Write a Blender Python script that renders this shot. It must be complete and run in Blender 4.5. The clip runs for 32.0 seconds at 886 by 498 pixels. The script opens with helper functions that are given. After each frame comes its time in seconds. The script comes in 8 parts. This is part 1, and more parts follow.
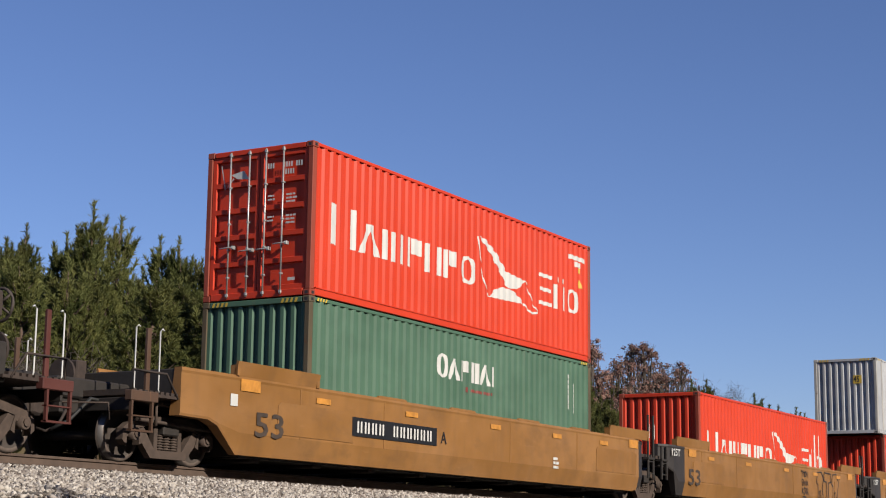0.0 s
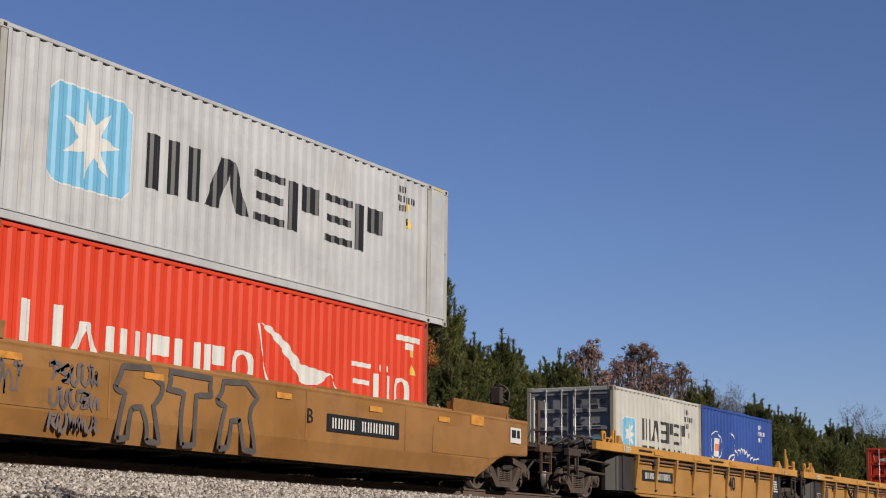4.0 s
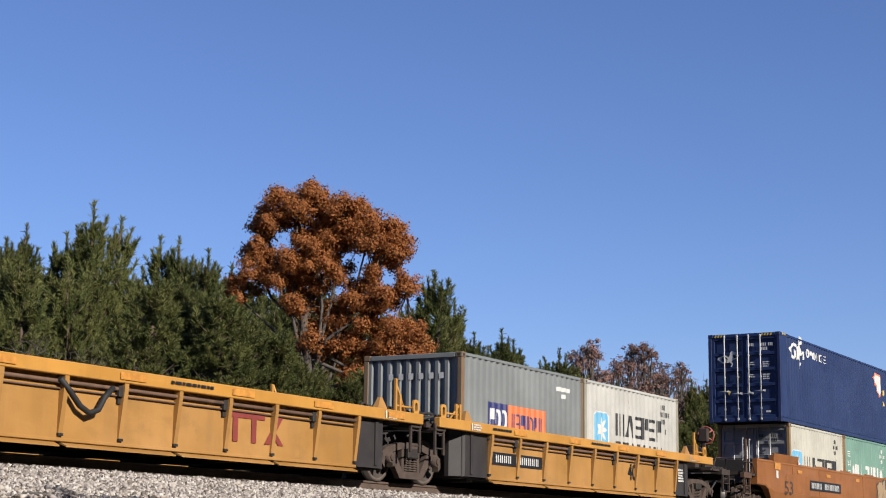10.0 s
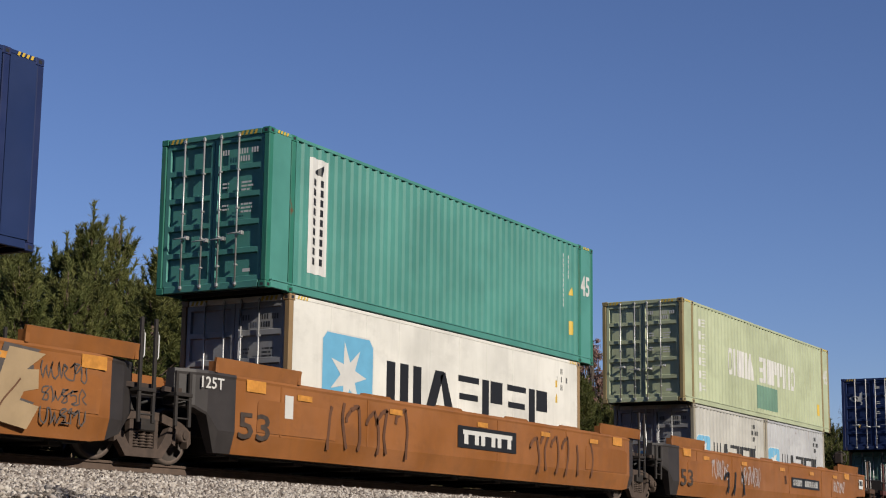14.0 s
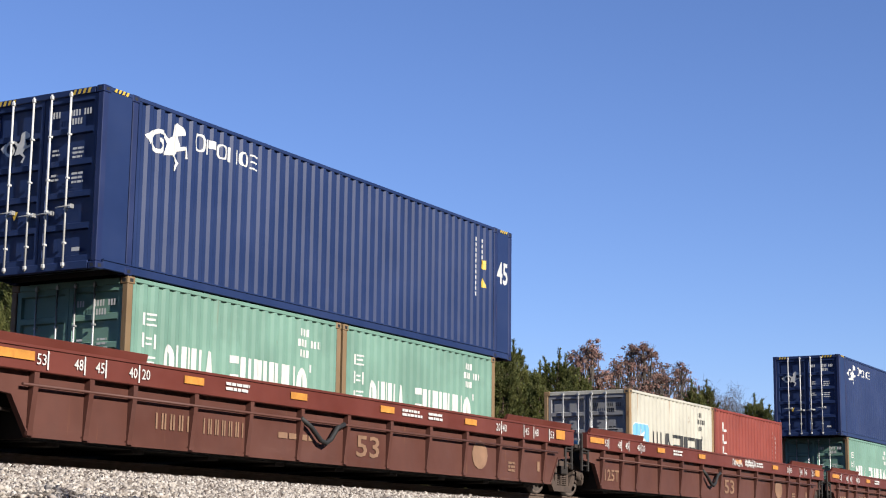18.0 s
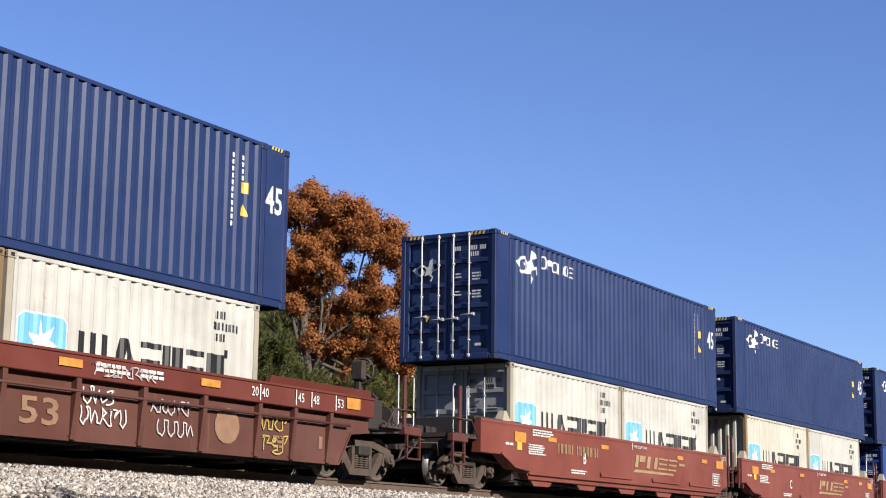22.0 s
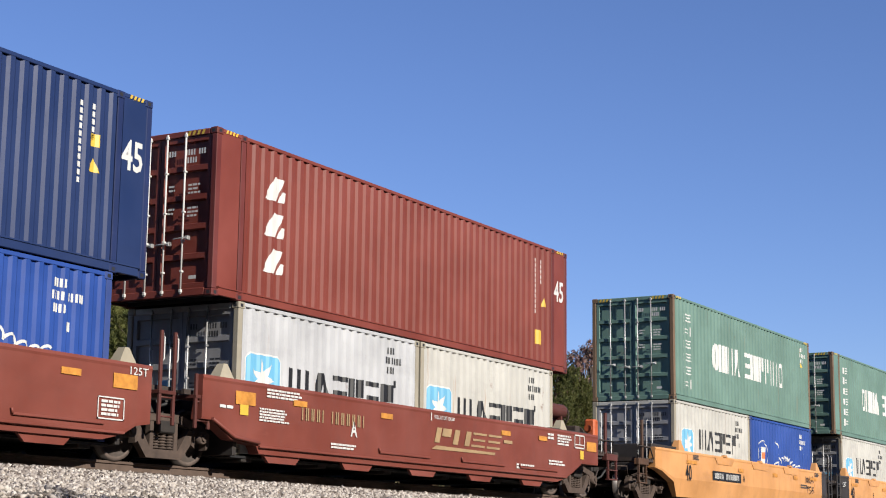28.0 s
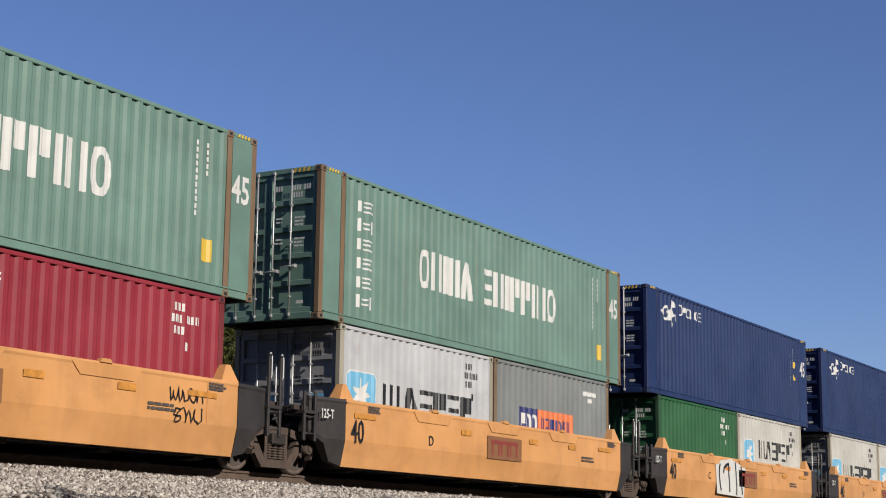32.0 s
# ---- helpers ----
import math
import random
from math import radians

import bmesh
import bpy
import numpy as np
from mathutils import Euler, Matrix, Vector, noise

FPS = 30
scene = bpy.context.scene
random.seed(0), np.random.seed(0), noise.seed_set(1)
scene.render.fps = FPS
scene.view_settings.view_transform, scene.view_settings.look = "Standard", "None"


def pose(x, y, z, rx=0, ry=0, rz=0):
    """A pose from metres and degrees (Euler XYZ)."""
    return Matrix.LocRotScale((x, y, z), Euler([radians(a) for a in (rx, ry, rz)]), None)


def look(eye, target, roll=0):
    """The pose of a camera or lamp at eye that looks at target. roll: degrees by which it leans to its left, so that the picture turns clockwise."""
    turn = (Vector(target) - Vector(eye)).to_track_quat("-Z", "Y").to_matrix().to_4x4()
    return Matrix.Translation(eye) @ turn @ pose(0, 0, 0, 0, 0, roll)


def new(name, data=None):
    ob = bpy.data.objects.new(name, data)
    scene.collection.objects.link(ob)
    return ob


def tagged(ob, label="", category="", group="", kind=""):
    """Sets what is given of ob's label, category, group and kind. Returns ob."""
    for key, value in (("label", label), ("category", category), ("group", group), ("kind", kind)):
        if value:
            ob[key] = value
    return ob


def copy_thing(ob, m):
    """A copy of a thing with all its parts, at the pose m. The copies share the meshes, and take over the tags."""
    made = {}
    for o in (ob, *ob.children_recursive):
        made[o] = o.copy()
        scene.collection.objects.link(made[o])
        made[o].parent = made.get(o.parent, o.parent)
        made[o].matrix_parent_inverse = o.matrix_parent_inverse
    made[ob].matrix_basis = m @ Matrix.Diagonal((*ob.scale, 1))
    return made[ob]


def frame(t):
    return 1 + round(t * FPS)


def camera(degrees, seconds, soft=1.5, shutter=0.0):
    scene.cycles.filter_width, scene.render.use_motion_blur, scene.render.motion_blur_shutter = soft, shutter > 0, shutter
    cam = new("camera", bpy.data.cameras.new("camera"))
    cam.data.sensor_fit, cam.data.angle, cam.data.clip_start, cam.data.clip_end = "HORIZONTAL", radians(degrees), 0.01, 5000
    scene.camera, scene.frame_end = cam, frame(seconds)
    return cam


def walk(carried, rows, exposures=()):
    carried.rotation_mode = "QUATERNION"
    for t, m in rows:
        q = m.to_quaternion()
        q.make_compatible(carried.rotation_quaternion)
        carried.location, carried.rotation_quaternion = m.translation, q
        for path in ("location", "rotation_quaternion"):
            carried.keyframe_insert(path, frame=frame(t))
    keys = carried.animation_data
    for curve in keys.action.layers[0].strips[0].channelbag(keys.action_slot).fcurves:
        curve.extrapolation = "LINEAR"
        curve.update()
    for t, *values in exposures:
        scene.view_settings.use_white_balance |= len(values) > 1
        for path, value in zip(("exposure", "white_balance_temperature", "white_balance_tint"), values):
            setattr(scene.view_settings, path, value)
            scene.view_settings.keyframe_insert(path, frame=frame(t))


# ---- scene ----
# The camera stands still beside a raised railway line. x runs along the track, y away from the camera, z up from the rail head.
cam = camera(30.0, 32.0, soft=1.1)
EYE = Vector((0.0, -18.10, -1.246))
YAW, TILT = radians(60.18), radians(10.30)
AIM = Vector((math.sin(YAW) * math.cos(TILT), math.cos(YAW) * math.cos(TILT), math.sin(TILT)))
STAND = look(EYE, EYE + AIM * 50, 0.70)
LIGHTNESS = [(0, -0.28, 6760), (1, -0.44, 6800), (2, -0.40, 6800), (3, -0.41, 6800), (4, -0.55, 6800), (5.5, -0.32, 6800), (7, -0.2, 6500), (8, -0.28, 6500), (9, -0.36, 6500), (9.6, -0.12, 6500), (11, -0.05, 6500), (12, 0.06, 6500), (13, -0.07, 6500),
             (14, -0.53, 6750), (15.2, -0.50, 6720), (16.5, -0.50, 6650), (17, 0.05, 6480), (18, 0.16, 6480), (19, 0.04, 6480), (20, 0.08, 6480), (21, 0.18, 6480), (22, 0.22, 6480), (23, 0.18, 6480), (24, 0.10, 6480), (25, 0.17, 6480), (28, 0.02, 6500),
             (29, -0.20, 6600), (30, -0.31, 6600), (31, -0.37, 6600), (32, -0.40, 6600)]
walk(cam, [(0.0, STAND), (32.0, STAND)], [(t, stops + 0.76, kelvin - 130, 10.0) for t, stops, kelvin in LIGHTNESS])

# ---- light ----
SUN_FROM = Vector((-0.25, -1.0, 0.55)).normalized()
world = bpy.data.worlds.new("sky")
scene.world = world
world.use_nodes = True
sky = world.node_tree.nodes.new("ShaderNodeTexSky")
sky.sky_type = "NISHITA"
sky.sun_disc = False
sky.sun_elevation = math.asin(SUN_FROM.z)
sky.sun_rotation = math.atan2(SUN_FROM.x, SUN_FROM.y)
sky.altitude, sky.air_density, sky.dust_density, sky.ozone_density = 300, 1.0, 0.0, 6.0
background = world.node_tree.nodes["Background"]
background.inputs["Strength"].default_value = 0.068
late_air = world.node_tree.nodes.new("ShaderNodeMix")
late_air.data_type, late_air.blend_type = "RGBA", "MULTIPLY"
late_air.inputs[0].default_value, late_air.inputs[7].default_value = 1.0, (1.04, 0.94, 1.10, 1)
world.node_tree.links.new(sky.outputs[0], late_air.inputs[6])
world.node_tree.links.new(late_air.outputs[2], background.inputs["Color"])
sun = new("sun", bpy.data.lights.new("sun", "SUN"))
sun.data.energy, sun.data.angle, sun.data.color = 5.0, radians(0.5), (1.0, 0.93, 0.82)
sun.matrix_world = look(SUN_FROM * 100, (0, 0, 0))

# ---- how the train rolls: speed at every fourth second ----
SPEEDS = [11.684, 11.778, 11.862, 11.889, 11.908, 11.957, 11.968, 11.982, 12.023]


def travel(t):
    """Metres rolled from the start to t seconds."""
    done = 0.0
    for k in range(8):
        span = min(max(t - 4 * k, 0.0), 4.0)
        done += SPEEDS[k] * span + (SPEEDS[k + 1] - SPEEDS[k]) * span * span / 8
    return done


# ---- materials ----
def nodes_of(name):
    m = bpy.data.materials.new(name)
    m.use_nodes = True
    return m, m.node_tree.nodes, m.node_tree.links, m.node_tree.nodes["Principled BSDF"]


def mixed(n, l, fac, a, b, kind="MIX"):
    mix = n.new("ShaderNodeMix")
    mix.data_type, mix.blend_type = "RGBA", kind
    for slot, value in ((0, fac), (6, a), (7, b)):
        if hasattr(value, "is_linked") or hasattr(value, "links"):
            l.new(value, mix.inputs[slot])
        elif slot == 0:
            mix.inputs[0].default_value = value
        else:
            mix.inputs[slot].default_value = (*value, 1)
    return mix.outputs[2]


def noise_at(n, l, scale, stretch=(1, 1, 1), detail=4, rough=0.6, vary=True):
    """Noise in the object's own metres, shifted from object to object."""
    co, mp, nz = n.new("ShaderNodeTexCoord"), n.new("ShaderNodeMapping"), n.new("ShaderNodeTexNoise")
    l.new(co.outputs["Object"], mp.inputs["Vector"])
    mp.inputs["Scale"].default_value = stretch
    l.new(mp.outputs[0], nz.inputs["Vector"])
    nz.inputs["Scale"].default_value, nz.inputs["Detail"].default_value, nz.inputs["Roughness"].default_value = scale, detail, rough
    if vary:
        nz.noise_dimensions = "4D"
        info, mul = n.new("ShaderNodeObjectInfo"), n.new("ShaderNodeMath")
        mul.operation = "MULTIPLY"
        mul.inputs[1].default_value = 37.0
        l.new(info.outputs["Random"], mul.inputs[0])
        l.new(mul.outputs[0], nz.inputs["W"])
    return nz.outputs["Fac"]


def ramp(n, l, fac, lo, hi, top=1.0):
    r = n.new("ShaderNodeMapRange")
    r.inputs[1].default_value, r.inputs[2].default_value, r.inputs[4].default_value = lo, hi, top
    l.new(fac, r.inputs[0])
    return r.outputs[0]


def bump(n, l, bsdf, fac, strength=0.2, dist=0.01):
    b = n.new("ShaderNodeBump")
    b.inputs["Strength"].default_value, b.inputs["Distance"].default_value = strength, dist
    l.new(fac, b.inputs["Height"])
    l.new(b.outputs[0], bsdf.inputs["Normal"])


MATS = {}


def paint(name, rgb, rust=0.15, rough=0.45, dirt=0.25, metal=0.0, fade=0.12):
    """Painted steel: faded, streaked with dirt from the top, flecked with rust."""
    if name in MATS:
        return MATS[name]
    m, n, l, b = nodes_of(name)
    rgb = tuple(c * 0.62 for c in rgb)
    light = tuple(min(1, c * (1 + fade) + fade * 0.05) for c in rgb)
    dark = tuple(c * (1 - fade) for c in rgb)
    col = mixed(n, l, ramp(n, l, noise_at(n, l, 0.7, detail=3), 0.35, 0.65), dark, light)
    streak = noise_at(n, l, 2.2, (1.5, 1.5, 0.22), 5, 0.6)
    grime = tuple(c * 0.45 + 0.02 for c in rgb)
    col = mixed(n, l, ramp(n, l, streak, 0.50, 0.78, dirt), col, grime)
    wash = noise_at(n, l, 0.32, (1, 1, 1.8), 4, 0.65)
    col = mixed(n, l, ramp(n, l, wash, 0.45, 0.68, dirt * 0.9), col, tuple(min(1, c * 1.15 + 0.035) for c in rgb))
    blot = noise_at(n, l, 1.1, (1, 1, 1.6), 7, 0.7)
    col = mixed(n, l, ramp(n, l, blot, 0.52, 0.66, dirt * 1.1), col, tuple(c * 0.62 + 0.012 for c in rgb))
    scrape = noise_at(n, l, 6.0, (0.25, 1, 1.4), 6, 0.7)
    col = mixed(n, l, ramp(n, l, scrape, 0.60, 0.72, dirt * 0.8), col, tuple(min(1, c * 1.25 + 0.03) for c in rgb))
    if rust > 0.08:
        run = noise_at(n, l, 5.0, (1.6, 1.6, 0.10), 4, 0.6)
        col = mixed(n, l, ramp(n, l, run, 0.63, 0.74, min(0.75, rust * 2.2)), col, (0.20, 0.095, 0.04))
    fleck = noise_at(n, l, 2.4, (1, 1, 0.5), 8, 0.72)
    col = mixed(n, l, ramp(n, l, fleck, 0.67 - 0.1 * rust, 0.74 - 0.1 * rust, min(1, rust * 4)), col, (0.11, 0.045, 0.02))
    l.new(col, b.inputs["Base Color"])
    b.inputs["Metallic"].default_value = metal
    b.inputs["Specular IOR Level"].default_value = 0.20
    l.new(ramp(n, l, fleck, 0.2, 0.9, 1.0), b.inputs["Roughness"])
    r = b.inputs["Roughness"].links[0].from_node
    r.inputs[3].default_value, r.inputs[4].default_value = rough * 0.82, rough * 0.82 + 0.22
    bump(n, l, b, noise_at(n, l, 3.0, (1, 1, 0.5), 5), 0.10, 0.012)
    MATS[name] = m
    return m


def plain(name, rgb, rough=0.6, metal=0.0, vary=0.15, scale=4.0, relief=0.15):
    if name in MATS:
        return MATS[name]
    m, n, l, b = nodes_of(name)
    rgb = tuple(c * 0.62 for c in rgb)
    f = noise_at(n, l, scale, detail=6)
    col = mixed(n, l, ramp(n, l, f, 0.3, 0.7), tuple(c * (1 - vary) for c in rgb), tuple(min(1, c * (1 + vary)) for c in rgb))
    l.new(col, b.inputs["Base Color"])
    b.inputs["Roughness"].default_value, b.inputs["Metallic"].default_value = rough, metal
    bump(n, l, b, f, relief, 0.01)
    MATS[name] = m
    return m


def islands(name, colours, rough=0.8, through_light=0.0):
    """Leaves or stones: each piece takes its own tone between the colours."""
    m, n, l, b = nodes_of(name)
    geo, cr = n.new("ShaderNodeNewGeometry"), n.new("ShaderNodeValToRGB")
    l.new(geo.outputs["Random Per Island"], cr.inputs[0])
    els = cr.color_ramp.elements
    while len(els) < len(colours):
        els.new(0.5)
    for k, c in enumerate(colours):
        els[k].position = k / (len(colours) - 1)
        els[k].color = (*(v * 0.64 for v in c), 1)
    info = n.new("ShaderNodeObjectInfo")
    hs = n.new("ShaderNodeHueSaturation")
    l.new(cr.outputs[0], hs.inputs["Color"])
    l.new(ramp(n, l, info.outputs["Random"], 0, 1, 1.18), hs.inputs["Value"])
    hs.inputs["Value"].links[0].from_node.inputs[3].default_value = 0.82
    l.new(hs.outputs[0], b.inputs["Base Color"])
    b.inputs["Roughness"].default_value = rough
    b.inputs["Specular IOR Level"].default_value = 0.25
    if through_light:
        tr, mx = n.new("ShaderNodeBsdfTranslucent"), n.new("ShaderNodeMixShader")
        l.new(hs.outputs[0], tr.inputs["Color"])
        mx.inputs[0].default_value = through_light
        l.new(b.outputs[0], mx.inputs[1])
        l.new(tr.outputs[0], mx.inputs[2])
        l.new(mx.outputs[0], n["Material Output"].inputs["Surface"])
    MATS[name] = m
    return m


STEEL_DARK = plain("dark_running_gear", (0.024, 0.018, 0.015), 0.75, 0.0, 0.35, 6)
CAST = plain("dusty_cast_steel", (0.080, 0.053, 0.040), 0.85, 0.0, 0.35, 7)
STEEL_BROWN = plain("rusty_cast_steel", (0.048, 0.031, 0.024), 0.85, 0.0, 0.4, 8)
TREAD = plain("worn_wheel_tread", (0.22, 0.20, 0.19), 0.45, 0.8, 0.1, 6)
RIM = plain("dusty_wheel_rim", (0.125, 0.092, 0.075), 0.8, 0.0, 0.3, 7)
WHEEL = plain("wheel_plate", (0.060, 0.044, 0.036), 0.75, 0.0, 0.3, 6)
BLACK = plain("black_paint", (0.02, 0.02, 0.022), 0.55, 0.0, 0.3, 3)
CHARCOAL = plain("weathered_black_paint", (0.036, 0.030, 0.029), 0.6, 0.0, 0.3, 3)
WHITE = plain("white_lettering", (0.72, 0.71, 0.68), 0.6, 0.0, 0.08, 3)
MUTED = plain("faded_brown_lettering", (0.29, 0.165, 0.10), 0.6, 0.0, 0.25, 3)
CREAM = plain("cream_lettering", (0.40, 0.27, 0.14), 0.6, 0.0, 0.2, 3)
FADED = plain("faded_black_lettering", (0.062, 0.042, 0.030), 0.65, 0.0, 0.45, 5)
INK = plain("black_lettering", (0.014, 0.014, 0.016), 0.5, 0.0, 0.2, 3)
GALV = plain("galvanised_steel", (0.55, 0.55, 0.54), 0.4, 0.5, 0.15, 8)
ORANGE = plain("orange_reflective_tape", (0.66, 0.285, 0.05), 0.5, 0.0, 0.30, 7)
YELLOW = plain("yellow_marking", (0.75, 0.50, 0.06), 0.5, 0.0, 0.1, 5)
RUBBER = plain("black_hose_rubber", (0.015, 0.015, 0.015), 0.7)
RUSTY = plain("rusty_edge_steel", (0.16, 0.085, 0.05), 0.8, 0.0, 0.4, 6)
SKYBLUE = plain("pale_blue_paint", (0.17, 0.48, 0.72), 0.5, 0.0, 0.08, 3)
NAVY = plain("navy_paint", (0.03, 0.035, 0.16), 0.5)
SIGNORANGE = plain("orange_paint", (0.80, 0.20, 0.06), 0.5)
REDINK = plain("dull_red_lettering", (0.27, 0.045, 0.035), 0.6, 0.0, 0.2)
SPRAY_GREY = plain("grey_spray_paint", (0.09, 0.075, 0.07), 0.7, 0.0, 0.25)
SPRAY_BLUE = plain("faded_blue_grey_spray_paint", (0.15, 0.12, 0.12), 0.7, 0.0, 0.35, 2)
SPRAY_BROWN = plain("faded_brown_spray_paint", (0.14, 0.055, 0.022), 0.7, 0.0, 0.35, 2)
SPRAY_YELLOW = plain("yellow_spray_paint", (0.50, 0.38, 0.10), 0.65)
SPRAY_BEIGE = plain("beige_spray_paint", (0.42, 0.30, 0.17), 0.65, 0.0, 0.15, 2)
SPRAY_PALE = plain("pale_spray_paint", (0.55, 0.50, 0.50), 0.65)


# ---- mesh building ----
class Form:
    """Vertices and faces for one mesh."""

    def __init__(self):
        self.v, self.f, self.s, self.m = [], [], [], []

    def face(self, idx, smooth=False, mat=0):
        self.f.append(tuple(idx))
        self.s.append(smooth)
        self.m.append(mat)

    def box(self, x0, x1, y0, y1, z0, z1, c=0.0, mat=0):
        if c <= 0:
            b = len(self.v)
            self.v += [(x, y, z) for x in (x0, x1) for y in (y0, y1) for z in (z0, z1)]
            for q in ((0, 1, 3, 2), (4, 6, 7, 5), (0, 4, 5, 1), (2, 3, 7, 6), (0, 2, 6, 4), (1, 5, 7, 3)):
                self.face([b + k for k in q], mat=mat)
            return self
        b, lim, ix = len(self.v), ((x0, x1), (y0, y1), (z0, z1)), {}
        for i in (0, 1):
            for j in (0, 1):
                for k in (0, 1):
                    for a in range(3):
                        p = [lim[0][i], lim[1][j], lim[2][k]]
                        for o in range(3):
                            if o != a:
                                p[o] += c if (i, j, k)[o] == 0 else -c
                        ix[i, j, k, a] = len(self.v)
                        self.v.append(tuple(p))
        for a in range(3):
            o1, o2 = [(1, 2), (2, 0), (0, 1)][a]
            for side in (0, 1):
                ring = []
                for p, q in ((0, 0), (1, 0), (1, 1), (0, 1)):
                    key = [0, 0, 0]
                    key[a], key[o1], key[o2] = side, p, q
                    ring.append(ix[(*key, a)])
                self.face(ring if side else ring[::-1], mat=mat)
            for p in (0, 1):
                for q in (0, 1):
                    k0, k1 = [0, 0, 0], [0, 0, 0]
                    k0[o1], k0[o2], k0[a] = p, q, 0
                    k1[o1], k1[o2], k1[a] = p, q, 1
                    self.face([ix[(*k0, o1)], ix[(*k1, o1)], ix[(*k1, o2)], ix[(*k0, o2)]], mat=mat)
        for i in (0, 1):
            for j in (0, 1):
                for k in (0, 1):
                    self.face([ix[i, j, k, a] for a in range(3)], mat=mat)
        return self

    def prism(self, outline, a, b, axis="y", mat=0):
        """The outline, in the other two axes, drawn out from a to b."""
        n, s = len(outline), len(self.v)
        for d in (a, b):
            for p, q in outline:
                self.v.append((d, p, q) if axis == "x" else (p, d, q) if axis == "y" else (p, q, d))
        self.face(range(s, s + n), mat=mat)
        self.face(range(s + 2 * n - 1, s + n - 1, -1), mat=mat)
        for k in range(n):
            k2 = (k + 1) % n
            self.face([s + k, s + k2, s + n + k2, s + n + k], mat=mat)
        return self

    def loft(self, rings, closed=True, caps=True, smooth=False, mat=0):
        s, n = len(self.v), len(rings[0])
        for r in rings:
            self.v += [tuple(p) for p in r]
        for i in range(len(rings) - 1):
            for k in range(n if closed else n - 1):
                k2 = (k + 1) % n
                self.face([s + i * n + k, s + i * n + k2, s + (i + 1) * n + k2, s + (i + 1) * n + k], smooth, mat)
        if caps:
            self.face(range(s + n - 1, s - 1, -1), mat=mat)
            e = s + (len(rings) - 1) * n
            self.face(range(e, e + n), mat=mat)
        return self

    def tube(self, points, r, n=6, mat=0, caps=True):
        pts = [Vector(p) for p in points]
        radii = r if isinstance(r, (list, tuple)) else [r] * len(pts)
        rings = []
        for k, p in enumerate(pts):
            d = (pts[min(k + 1, len(pts) - 1)] - pts[max(k - 1, 0)]).normalized()
            a = d.cross(Vector((0, 0, 1)) if abs(d.z) < 0.9 else Vector((1, 0, 0))).normalized()
            b = d.cross(a)
            rings.append([p + (a * math.cos(2 * math.pi * j / n) + b * math.sin(2 * math.pi * j / n)) * radii[k] for j in range(n)])
        return self.loft(rings, True, caps, True, mat)

    def mesh(self, name, *mats):
        me = bpy.data.meshes.new(name)
        me.from_pydata(self.v, [], self.f)
        for m in mats:
            me.materials.append(m)
        me.polygons.foreach_set("use_smooth", self.s)
        if len(mats) > 1:
            me.polygons.foreach_set("material_index", self.m)
        me.validate()
        me.update()
        return me


KEPT = {}


def kept(key, make):
    """The mesh under this key, made once."""
    if key not in KEPT:
        KEPT[key] = make()
    return KEPT[key]


def part(name, me, parent, label="", at=None):
    """One mesh object under a thing or a part."""
    ob = new(name, me)
    ob.parent = parent
    if at is not None:
        ob.matrix_basis = at if isinstance(at, Matrix) else pose(*at)
    if label:
        tagged(ob, label)
    return ob


def thing(name, label, category, group="", kind=""):
    ob = new(name)
    ob.empty_display_size = 0.2
    return tagged(ob, label, category, group, kind)


